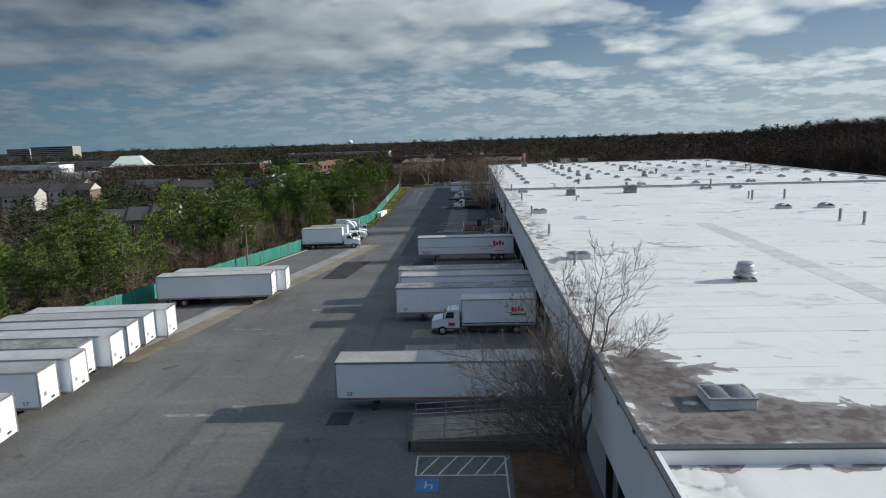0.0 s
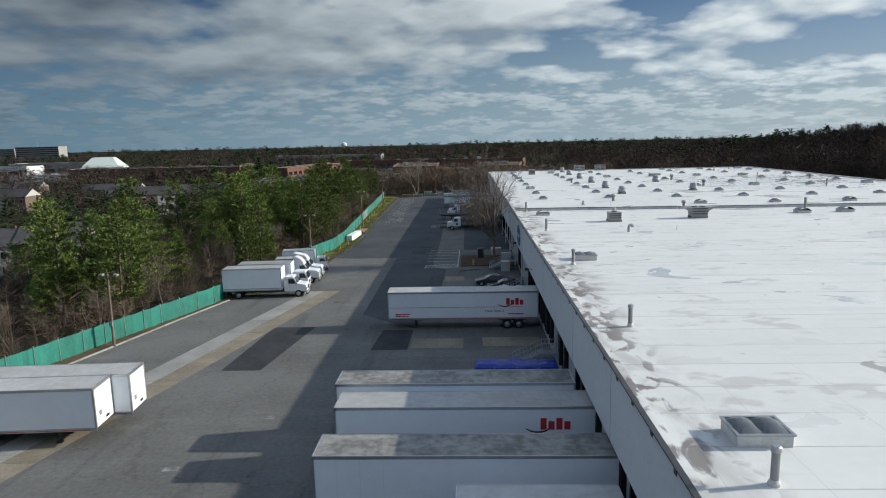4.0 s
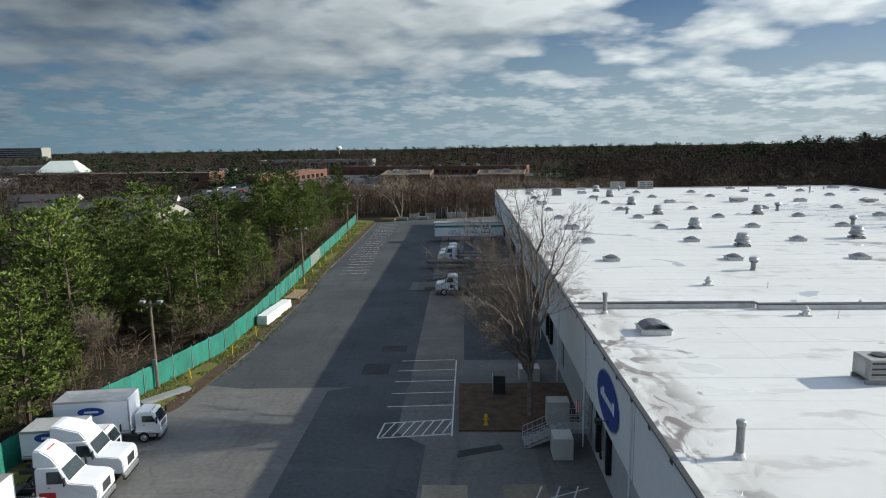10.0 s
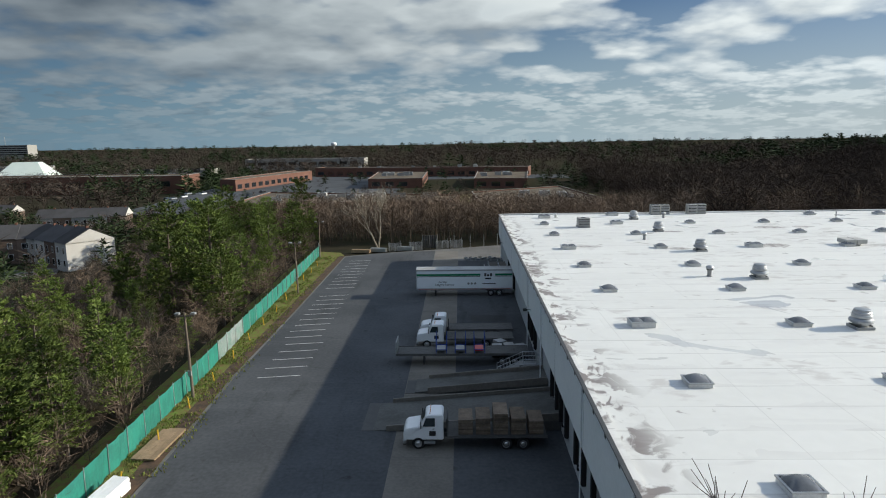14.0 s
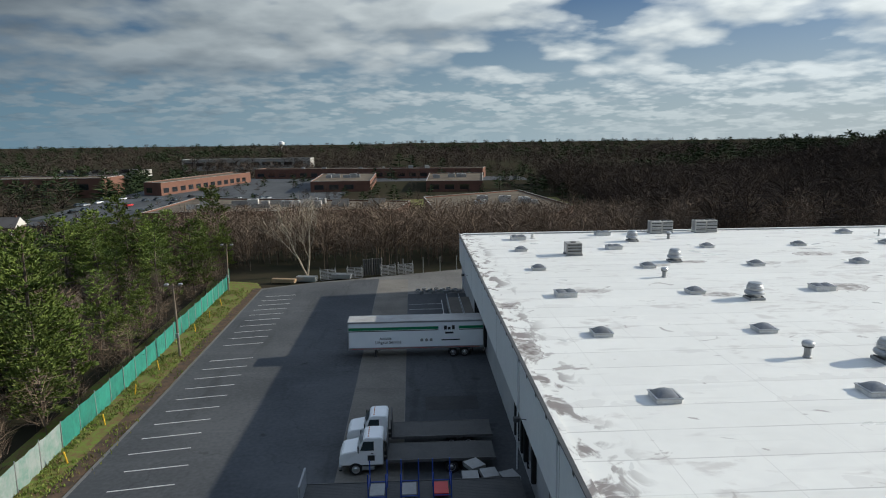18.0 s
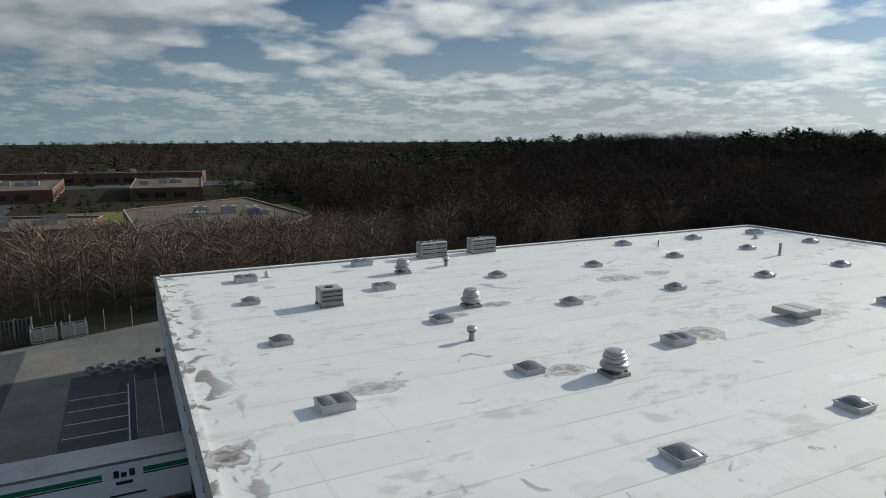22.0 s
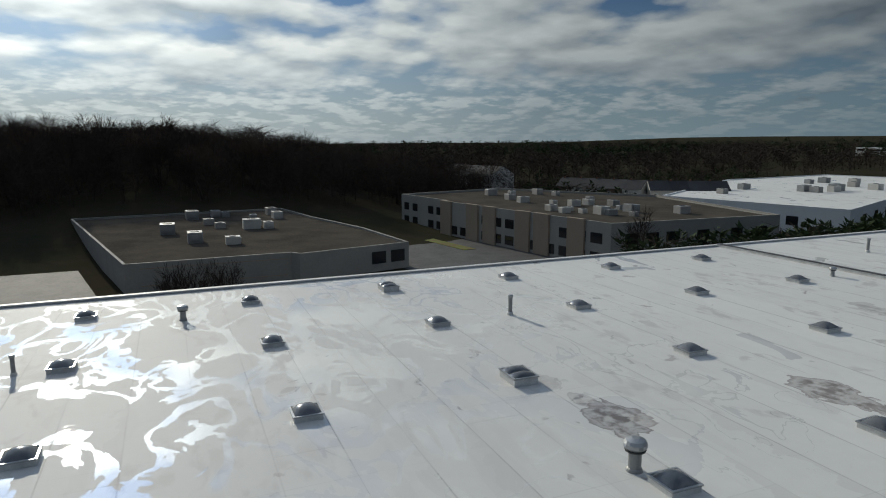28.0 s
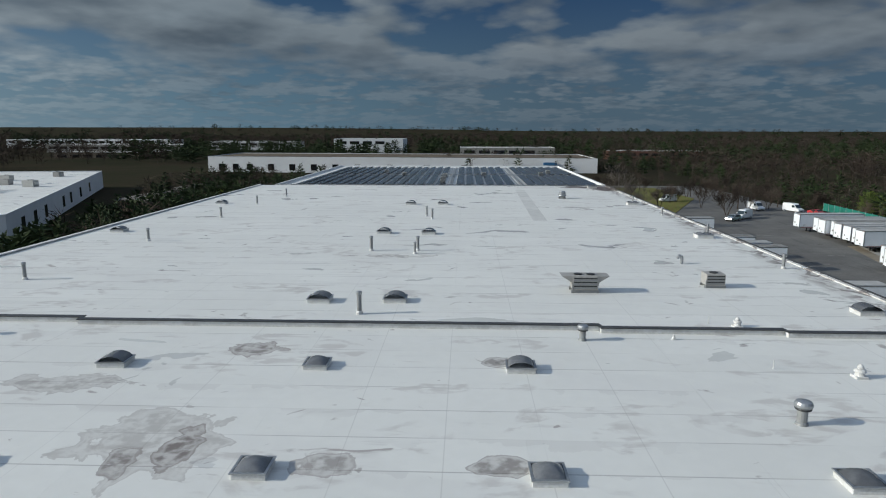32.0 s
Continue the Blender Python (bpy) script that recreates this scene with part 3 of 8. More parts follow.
M_GRAVEL = material("dark_gravel_roof", (0.1, 0.088, 0.072), 1.0, (0.06, 0.054, 0.046), 0.12, 0.9, 3.0, 0.3, spec=0.0)

# ---- building helpers ----


def part(name, bm, mat, parent=None, label="", smooth=False):
    me = bpy.data.meshes.new(name)
    bm.to_mesh(me)
    bm.free()
    me.materials.append(mat)
    if smooth:
        me.shade_smooth()
    ob = new(name, me)
    if parent:
        ob.parent = parent
    return tagged(ob, label)


def pydata(name, verts, faces, mat, parent=None, label=""):
    me = bpy.data.meshes.new(name)
    me.from_pydata(verts, [], faces)
    me.materials.append(mat)
    ob = new(name, me)
    if parent:
        ob.parent = parent
    return tagged(ob, label)


def thing(name, label, category, at=None, group="", kind=""):
    ob = new(name)
    if at is not None:
        ob.matrix_world = at
    return tagged(ob, label, category, group, kind)


def box(bm, x0, x1, y0, y1, z0, z1, bevel=0.0):
    m = Matrix.LocRotScale(((x0 + x1) / 2, (y0 + y1) / 2, (z0 + z1) / 2), None, (abs(x1 - x0), abs(y1 - y0), abs(z1 - z0)))
    r = bmesh.ops.create_cube(bm, size=1, matrix=m)
    if bevel:
        es = {e for v in r["verts"] for e in v.link_edges}
        bmesh.ops.bevel(bm, geom=list(es), offset=bevel, segments=1, affect="EDGES")
    return bm


def boxes(*rows, bevel=0.0):
    bm = bmesh.new()
    for r in rows:
        box(bm, *r, bevel=bevel)
    return bm


def rod(bm, p, q, r0, r1=None, n=8, caps=True):
    p, q = Vector(p), Vector(q)
    d = q - p
    m = Matrix.Translation((p + q) / 2) @ d.to_track_quat("Z", "Y").to_matrix().to_4x4()
    bmesh.ops.create_cone(bm, cap_ends=caps, segments=n, radius1=r0, radius2=r0 if r1 is None else r1, depth=d.length, matrix=m)
    return bm


def rods(rows, n=6):
    bm = bmesh.new()
    for p, q, r in rows:
        rod(bm, p, q, r, n=n)
    return bm


def extrude_profile(points, y0, y1, taper=0.0, z_taper=0.0):
    """A closed outline in x and z, drawn out between y0 and y1; points above z_taper lean in by taper."""
    bm = bmesh.new()
    a, b = [], []
    for x, z in points:
        k = taper * max(0.0, z - z_taper) if taper else 0.0
        a.append(bm.verts.new((x, y0 + k, z)))
        b.append(bm.verts.new((x, y1 - k, z)))
    bm.faces.new(a)
    bm.faces.new(b[::-1])
    n = len(points)
    for i in range(n):
        bm.faces.new((a[i], b[i], b[(i + 1) % n], a[(i + 1) % n]))
    bmesh.ops.recalc_face_normals(bm, faces=bm.faces)
    return bm


def lathe(profile, n=16, at=(0, 0, 0)):
    bm = bmesh.new()
    rings = []
    for r, z in profile:
        rings.append([bm.verts.new((at[0] + r * math.cos(2 * math.pi * i / n), at[1] + r * math.sin(2 * math.pi * i / n), at[2] + z)) for i in range(n)])
    for lo, hi in zip(rings, rings[1:]):
        for i in range(n):
            bm.faces.new((lo[i], lo[(i + 1) % n], hi[(i + 1) % n], hi[i]))
    bm.faces.new(rings[-1])
    bm.faces.new(rings[0][::-1])
    return bm


def slab(name, pts, z0, z1, mat, parent=None, label=""):
    """A flat plate with the given outline in plan."""
    bm = bmesh.new()
    lo = [bm.verts.new((x, y, z0)) for x, y in pts]
    hi = [bm.verts.new((x, y, z1)) for x, y in pts]
    bm.faces.new(hi)
    bm.faces.new(lo[::-1])
    for i in range(len(pts)):
        j = (i + 1) % len(pts)
        bm.faces.new((lo[i], lo[j], hi[j], hi[i]))
    bmesh.ops.recalc_face_normals(bm, faces=bm.faces)
    return part(name, bm, mat, parent, label)


def words(name, text, size, at, mat, parent=None, squash=1.0):
    """Flat lettering, facing its local +z."""
    cu = bpy.data.curves.new(name, "FONT")
    cu.body, cu.size, cu.extrude, cu.align_x, cu.align_y = text, size, 0.004, "CENTER", "CENTER"
    tmp = bpy.data.objects.new(name, cu)
    scene.collection.objects.link(tmp)
    me = bpy.data.meshes.new_from_object(tmp.evaluated_get(bpy.context.evaluated_depsgraph_get()))
    bpy.data.objects.remove(tmp)
    bpy.data.curves.remove(cu)
    me.materials.clear()
    me.materials.append(mat)
    ob = new(name, me)
    if parent:
        ob.parent = parent
    ob.matrix_local = at @ Matrix.Diagonal((squash, 1, 1, 1))
    return ob


def smooth01(v):
    v = min(1.0, max(0.0, v))
    return v * v * (3 - 2 * v)


def land(x, y):
    """Height of the terrain round the yard."""
    h = -5.0 * smooth01((y - 284) / 55) - 4.5 * smooth01((-x - 44) / 60)
    h -= 1.2 * smooth01((x - 89) / 10)
    h += 15.0 * smooth01((x - 150) / 150) * smooth01((y - 100) / 110) * (1 - smooth01((x - 600) / 500)) * (1 - smooth01((y - 600) / 400))
    r = math.hypot(x, y - 130)
    h -= 11.0 * smooth01((r - 420) / 2300)
    # far ridge to the south
    h += 40.0 * smooth01((-y - 2300) / 1500) * (0.55 + 0.45 * smooth01((x + 900) / 2500))
    return h


# ---- ground, yard and main building ----
xs = sorted(set([-4700, -4000, -3300, -2700, -2150, -1650, -1250, -950, -720, -560, -440, -340, -260] + [v * 12.0 for v in range(-17, 30)] + [380, 430, 500, 600, 720, 950, 1250, 1650, 2150, 2700, 3300, 4000, 4700]))
ys = sorted(set([-4700, -4000, -3400, -2900, -2500, -2150, -1650, -1250, -950, -720, -560, -440, -340, -260, -200] + [v * 12.0 for v in range(-14, 36)] + [470, 540, 640, 780, 950, 1250, 1650, 2150, 2700, 3300, 4000, 4700]))
gv = [(x, y, land(x, y) - 0.12) for y in ys for x in xs]
nx = len(xs)
gf = [(j * nx + i, j * nx + i + 1, (j + 1) * nx + i + 1, (j + 1) * nx + i) for j in range(len(ys) - 1) for i in range(nx - 1)]
ground = tagged(pydata("ground", gv, gf, M_GROUND), "brown winter ground with leaf litter and rough grass", "ground", kind="structure")

KERB = [(-60, -40), (-62, 30), (-55, 60), (-50.5, 76), (-44, 100), (-41, 112), (-38.2, 122), (-35, 136), (-31.0, 145.5), (-30.0, 160), (-30.0, 180), (-30.9, 200), (-30.9, 225), (-31.4, 268)]
yard = tagged(slab("pavement", KERB + [(-24, 271.5), (-10, 276), (1, 280), (89, 282), (89, -80), (-60, -80)], -0.4, 0.0, M_ASPHALT), "grey worn asphalt truck yard with patches and tyre marks", "pavement", kind="structure")
FENCE = [(-66, 0), (-64, 40), (-57.5, 62), (-53, 74), (-48, 92), (-45, 102.5), (-42.6, 110), (-39.9, 119), (-38.4, 131), (-36.2, 145), (-34.2, 152), (-32.5, 160), (-32.4, 170), (-33, 180), (-33.7, 198), (-34.6, 217), (-35.3, 235), (-36.7, 268), (-38.3, 275)]
verge = tagged(slab("grass_verge", KERB[6:] + [(-33, 272)] + [(x - 3.5, y) for x, y in FENCE[:6:-1]], -0.3, 0.05, M_GRASS), "strip of rough green grass and brown leaves along the fence", "grass", kind="structure")
tagged(slab("leaf_bank", KERB[1:7] + [(x - 3.5, y) for x, y in FENCE[7:0:-1]], -0.3, 0.045, M_LEAF_LITTER), "bank of brown leaf litter behind the kerb", "verge", kind="structure")
tagged(slab("leaf_strip", KERB[7:] + [(x - 1.3, y) for x, y in KERB[:6:-1]], -0.3, 0.056, M_EARTH), "band of dark earth and brown leaves at the asphalt edge", "verge", kind="structure")

ROOF, BX, BY0, BY1 = 8.5, 88.5, 22.5, 265.0
wall_west = tagged(part("wall_west", boxes((0, 0.35, BY0, BY1, 4.45, ROOF + 0.12), (0.35, 0.75, BY0, BY1, 4.45, 4.62)), M_WALL), "white painted concrete wall panels above the loading docks", "wall", kind="structure")
DOCKS = [30, 47, 59, 66.3, 71.4, 77.6, 82.2, 90.5, 99.4, 103.2, 107.9, 115.5, 118.6, 134.5, 160, 172, 178, 184.9, 190, 206, 210.2, 234.3, 242]
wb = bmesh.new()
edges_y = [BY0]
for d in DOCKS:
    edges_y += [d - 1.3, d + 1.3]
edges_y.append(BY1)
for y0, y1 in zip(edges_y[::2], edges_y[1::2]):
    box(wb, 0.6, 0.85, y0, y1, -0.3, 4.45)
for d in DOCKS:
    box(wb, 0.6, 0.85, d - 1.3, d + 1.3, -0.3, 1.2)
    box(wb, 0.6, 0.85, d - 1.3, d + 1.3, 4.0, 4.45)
wall_base = tagged(part("wall_west_base", wb, M_WALL_LOW), "grey lower wall set back under the upper wall", "wall", kind="structure")
wall_north = tagged(part("wall_north", boxes((0.35, BX, BY1 - 0.35, BY1, -1.5, ROOF + 0.12)), M_WALL), "white painted concrete north wall", "wall", kind="structure")
wall_east = tagged(part("wall_east", boxes((BX - 0.35, BX, BY0, BY1 - 0.35, -2, ROOF + 0.12)), M_WALL), "white painted concrete east wall", "wall", kind="structure")
ROOF_S = 8.1
wall_south = tagged(part("wall_south", boxes((0, BX - 4, -66, -65.6, -0.3, ROOF_S + 0.6), (0, 0.35, -65.6, BY0, -0.3, ROOF_S + 0.6), (BX - 4.35, BX - 4, -65.6, BY0, -2, ROOF_S + 0.6), (0.35, BX - 4.35, BY0 - 0.3, BY0, ROOF - 0.6, ROOF_S + 0.6)), M_WALL), "white concrete walls of the lower south wing", "wall", kind="structure")
roof = tagged(part("roof", boxes((0.35, BX - 0.35, BY0, BY1 - 0.35, ROOF - 0.5, ROOF - 0.012)), M_ROOF), "wide flat white membrane roof, stained and puddled", "roof", kind="structure")
roof_south = tagged(part("roof_south", boxes((0.35, BX - 4.35, -65.6, BY0 - 0.3, ROOF_S - 0.5, ROOF_S)), M_ROOF), "white membrane roof of the south wing", "roof", kind="structure")
for nm, r in (("roof_edge_west", (-0.14, 0.1, BY0, BY1 + 0.1, ROOF + 0.12, ROOF + 0.2)), ("roof_edge_north", (0.5, BX, BY1 - 0.5, BY1 + 0.1, ROOF + 0.12, ROOF + 0.22)), ("roof_edge_east", (BX - 0.5, BX + 0.1, BY0, BY1 - 0.5, ROOF + 0.12, ROOF + 0.22))):
    e = tagged(part(nm, boxes(r), M_EDGE if "west" in nm else M_CURB), "metal edge trim round the flat roof", "trim", kind="structure")
tagged(part("roof_curb_west", boxes((0.1, 0.5, BY0, BY1 - 0.5, ROOF - 0.02, ROOF + 0.13)), M_ROOF), "white membrane turned up at the roof edge", "trim", kind="structure")
tagged(part("roof_edge_south_wing", boxes((-0.1, BX - 4, BY0 - 0.3, BY0 + 0.08, ROOF_S + 0.6, ROOF_S + 0.68), (-0.1, 0.12, -66, BY0 - 0.3, ROOF_S + 0.6, ROOF_S + 0.68)), M_EDGE), "dark metal edge trim of the south wing", "trim", kind="structure")

# ---- trees and woods ----


def tube_mesh(segs, sides=4):
    """Tapered prisms for a list of (start, end, radius, radius)."""
    verts, faces = [], []
    for p, q, r0, r1 in segs:
        d = (q - p)
        u = d.orthogonal().normalized()
        w = d.normalized().cross(u)
        k = sides if r0 > 0.035 else 3
        base = len(verts)
        for c, r in ((p, r0), (q, r1)):
            for i in range(k):
                a = 2 * math.pi * i / k
                verts.append(c + u * (r * math.cos(a)) + w * (r * math.sin(a)))
        for i in range(k):
            j = (i + 1) % k
            faces.append((base + i, base + j, base + k + j, base + k + i))
    return verts, faces


def grow(rng, p, d, length, radius, depth, segs, spread=0.55, lift=0.12, bend=0.18, kids=3, decay=(0.5, 0.78)):
    steps = 3 if depth > 1 else 2
    for s in range(steps):
        d = (d + Vector((rng.uniform(-bend, bend), rng.uniform(-bend, bend), rng.uniform(-bend, bend) * 0.5 + lift * 0.5))).normalized()
        q = p + d * (length / steps)
        r1 = radius * (0.86 if s < steps - 1 else 0.74)
        segs.append((p, q, radius, r1))
        if depth > 0 and (s > 0 or depth < 3):
            for _ in range(kids - 1 if s == steps - 1 else max(1, kids - 2)):
                a = rng.uniform(0, 2 * math.pi)
                u = d.orthogonal().normalized()
                w = d.cross(u)
                nd = (d + (u * math.cos(a) + w * math.sin(a)) * rng.uniform(spread * 0.7, spread * 1.5) + Vector((0, 0, lift))).normalized()
                grow(rng, q, nd, length * rng.uniform(*decay), max(r1 * rng.uniform(0.45, 0.62), 0.008), depth - 1, segs, spread, lift, bend, kids, decay)
        p, radius = q, r1
    if depth > 0:
        grow(rng, p, d, length * (0.72 if decay[1] > 0.7 else 0.78), radius * 0.85, depth - 1, segs, spread, lift, bend, kids, decay)


def bare_tree(name, seed, height, bark, depth=4, spread=0.55, label="", stems=1, kids=3, girth=0.022, thin=1.0, trunk_share=0.3, lean_out=0.3, twig=0.008, lift=0.12, bend=0.18, decay=(0.5, 0.78)):
    rng = random.Random(seed)
    segs = []
    for s in range(stems):
        lean = Vector((lean_out * math.cos(s * 6.28 / stems + rng.uniform(-.4, .4)), lean_out * math.sin(s * 6.28 / stems + rng.uniform(-.4, .4)), 1)) * 1.0 if stems > 1 else Vector((rng.uniform(-0.06, 0.06), rng.uniform(-0.06, 0.06), 1))
        grow(rng, Vector((rng.uniform(-0.3, 0.3) * (stems > 1), rng.uniform(-0.3, 0.3) * (stems > 1), -0.3)), lean.normalized(), height * trunk_share, height * girth / math.sqrt(stems), depth, segs, spread, lift, bend, kids, decay)
    top = max(q.z for _, q, _, _ in segs)
    k = height / top
    segs = [(p * k, q * k, max(r0 * thin, twig), max(r1 * thin, twig * 0.6)) for p, q, r0, r1 in segs]
    tree = thing(name, label, "tree")
    big_ones = [s for s in segs if s[2] > height * 0.006]
    small = [s for s in segs if s[2] <= height * 0.006]
    pydata("trunk", *tube_mesh(big_ones, 6), bark, tree)
    pydata("crown", *tube_mesh(small, 4), bark, tree, "bare winter branches and twigs")
    return tree, len(segs)


def pine_tree(name, seed, height, label):
    rng = random.Random(seed)
    tree = thing(name, label, "tree")
    trunk = [(Vector((0, 0, -0.3)), Vector((rng.uniform(-.2, .2), rng.uniform(-.2, .2), height * 0.55)), height * 0.017, height * 0.011)]
    trunk.append((trunk[0][1], Vector((rng.uniform(-.3, .3), rng.uniform(-.3, .3), height * 0.97)), height * 0.011, 0.02))
    verts, faces = [], []
    z = height * rng.uniform(0.1, 0.18)
    lean = rng.uniform(0, 6.28)
    while z < height * 0.98:
        f = (z - height * 0.1) / (height * 0.88)
        # full below the middle, ragged, with a pointed leader
        reach = height * (0.35 * (1 - f) ** 0.62 * (0.7 + 0.5 * f)) * rng.uniform(0.7, 1.2) + 0.3
        for b in range(rng.randint(4, 6)):
            a = rng.uniform(0, 2 * math.pi)
            if rng.random() < 0.12:
                continue
            r = reach * rng.uniform(0.6, 1.12) * (1 + 0.15 * math.cos(a - lean))
            root = Vector((0, 0, z))
            tip = Vector((math.cos(a) * r, math.sin(a) * r, z + r * rng.uniform(0.02, 0.32) + 0.25 * f * r))
            trunk.append((root, tip, 0.05 * (1 - 0.6 * f), 0.012))
            out = (tip - root).normalized()
            flat = Vector((-math.sin(a), math.cos(a), 0.0))
            n = max(4, int(r * 3.6))
            for i in range(n):
                t = 0.34 + 0.7 * (i + rng.random()) / n
                wide = r * 0.34 * (1.15 - t) + 0.12
                c = root.lerp(tip, t) + flat * rng.uniform(-wide, wide) + Vector((0, 0, rng.uniform(-0.28, 0.34)))
                for _ in range(7):
                    d = (out * rng.uniform(0.1, 1.0) + flat * rng.gauss(0, 0.75) + Vector((0, 0, rng.uniform(-0.1, 0.85)))).normalized() * rng.uniform(0.32, 0.66)
                    o = d.orthogonal().normalized() * rng.uniform(0.08, 0.15)
                    o.rotate(Matrix.Rotation(rng.uniform(0, 3.1), 3, d.normalized()))
                    k = len(verts)
                    verts += [c - o, c + o, c + d]
                    faces.append((k, k + 1, k + 2))
        z += height * rng.uniform(0.032, 0.056)
    pydata("trunk", *tube_mesh(trunk, 5), M_BARK, tree)
    pydata("crown", verts, faces, M_NEEDLE, tree, "loose green needle clumps")
    return tree


def plant(proto, spots):
    """Sets copies of prototype trees at (x, y, scale, turn); the first spot of each takes the prototype itself."""
    used = set()
    for k, x, y, s, a in spots:
        m = Matrix.Translation((x, y, land(x, y) - 0.1)) @ Matrix.Rotation(a, 4, "Z") @ Matrix.Scale(s, 4)
        if k in used:
            copy_thing(proto[k], m)
        else:
            proto[k].matrix_world = m
            used.add(k)


def fence_x(y):
    for (x0, y0), (x1, y1) in zip(FENCE, FENCE[1:]):
        if y0 <= y <= y1:
            return x0 + (x1 - x0) * (y - y0) / (y1 - y0)
    return FENCE[-1][0] if y > FENCE[-1][1] else FENCE[0][0]


rng = random.Random(5)
PINES = [pine_tree("pine_tree", 20 + i, h, "tall green pine with loose uneven crown in the wood") for i, h in enumerate((15, 13, 16.5, 11))]
BARES = [bare_tree("bare_tree", 40 + i, h, M_BARK, 3, sp, "leafless grey-brown deciduous tree in the wood", st, 4, 0.014, 1.0, 0.3, 0.3, 0.02)[0] for i, (h, sp, st) in enumerate(((13, 0.5, 1), (11, 0.6, 2), (14.5, 0.45, 1), (9, 0.7, 3), (12, 0.55, 1)))]
pine_spots, bare_spots = [], []
tries = 0
while len(pine_spots) < 185 and tries < 5000:
    tries += 1
    y = rng.uniform(10, 292)
    x = fence_x(y) - 3.5 - 40 * rng.random() ** 1.4
    # the pines stand in loose groups, away from the fence
    if noise.noise(Vector((x * 0.035, y * 0.035, 2.0))) < -0.08 or any((x - p[1]) ** 2 + (y - p[2]) ** 2 < 11 for p in pine_spots):
        continue
    pine_spots.append((rng.randrange(4), x, y, rng.uniform(0.66, 1.08), rng.uniform(0, 6.28)))
while len(bare_spots) < 150:
    y = rng.uniform(5, 292)
    x = fence_x(y) - 1.5 - rng.uniform(0.3, 42) ** 1.0
    bare_spots.append((rng.randrange(5), x, y, rng.uniform(0.55, 1.0), rng.uniform(0, 6.28)))
for _ in range(80):
    x, y = rng.uniform(-75, 100), rng.uniform(284, 345)
    if x < 2 or y > 286:
        bare_spots.append((rng.randrange(5), x, y, rng.uniform(0.95, 1.3), rng.uniform(0, 6.28)))
for _ in range(14):
    y = rng.uniform(96, 196)
    pine_spots.append((rng.randrange(4), fence_x(y) - rng.uniform(4, 15), y, rng.uniform(0.7, 1.0), rng.uniform(0, 6.28)))
    pine_spots.append((rng.randrange(4), rng.uniform(-75, -42), rng.uniform(268, 300), rng.uniform(0.8, 1.05), rng.uniform(0, 6.28)))
for _ in range(34):
    y = rng.uniform(140, 225)
    pine_spots.append((rng.randrange(4), fence_x(y) - rng.uniform(4, 24), y, rng.uniform(0.5, 0.85), rng.uniform(0, 6.28)))
plant(PINES, pine_spots)
plant(BARES, bare_spots)

syc = bare_tree("sycamore_tree", 77, 15, M_BARK_PALE, 4, 0.5, "pale-barked leafless sycamore at the end of the yard", 2, 3, 0.017, 1.3)[0]
syc.matrix_world = pose(-25.5, 277.5, 0)
SHORT = (0.42, 0.66)


def stemmed_tree(name, seed, base, fork, tips, girth, label, twig=0.009):
    """A tree whose stems leave a low fork, rise and bend out to their tips, with side branches and short upswept twigs."""
    rng = random.Random(seed)
    segs = []
    root, crotch = Vector((*base, -0.2)), Vector((base[0], base[1], fork))
    segs.append((root, crotch, girth * 1.25, girth))
    for tip in tips:
        tip = Vector(tip)
        rise = tip.z - fork
        knee = crotch + Vector(((tip.x - crotch.x) * 0.25, (tip.y - crotch.y) * 0.25, rise * 0.62))
        n, prev, r0 = 11, crotch, girth * (0.5 + 0.03 * rise)
        for s in range(1, n + 1):
            t = s / n
            q = crotch.lerp(knee, t).lerp(knee.lerp(tip, t), t)
            if s < n:
                q = q + Vector((rng.uniform(-.2, .2), rng.uniform(-.2, .2), rng.uniform(-.12, .12)))
            r1 = max(twig * 1.4, girth * (0.5 + 0.03 * rise) * (1 - t) ** 0.9)
            segs.append((prev, q, r0, r1))
            if t > 0.28:
                d = (q - prev).normalized()
                for _ in range(3):
                    a = rng.uniform(0, 6.28)
                    u = d.orthogonal().normalized()
                    nd = (d * rng.uniform(0.5, 0.9) + (u * math.cos(a) + d.cross(u) * math.sin(a)) * rng.uniform(0.6, 1.0) + Vector((0, 0, 0.15))).normalized()
                    length = rng.uniform(0.7, 1.3) * (0.6 + (1 - t) * 1.2)
                    grow(rng, q, nd, length * 1.25, min(max(r1 * 0.4, twig * 2.0), 0.03), 2, segs, 0.7, 0.2, 0.26, 3, SHORT)
            prev, r0 = q, r1
    segs = [(p, q, max(a, twig), max(b, twig * 0.6)) for p, q, a, b in segs]
    tree = thing(name, label, "tree")
    pydata("trunk", *tube_mesh([s for s in segs if s[2] > 0.035], 6), M_BARK_NEAR, tree)
    pydata("crown", *tube_mesh([s for s in segs if s[2] <= 0.035], 4), M_BARK_NEAR, tree, "bare winter branches and twigs")
    return tree


stemmed_tree("yard_tree", 7, (-1.0, 34.5), 1.2, [(2.2, 34.0, 13.3), (0.7, 34.6, 13.7), (-1.5, 35.2, 12.3), (2.8, 33.2, 9.9), (-3.2, 33.0, 11.2), (-5.6, 34.6, 8.4), (-7.2, 35.4, 8.0), (-6.0, 32.8, 6.0), (-4.0, 36.6, 10.2), (-6.6, 36.0, 5.0), (-2.4, 31.6, 9.0), (-7.8, 33.2, 5.2), (-5.0, 31.4, 7.4), (-7.4, 36.9, 6.8), (-4.6, 33.8, 5.6), (-3.4, 35.0, 7.4)], 0.15, "tall many-stemmed leafless tree with pale twigs beside the warehouse wall")
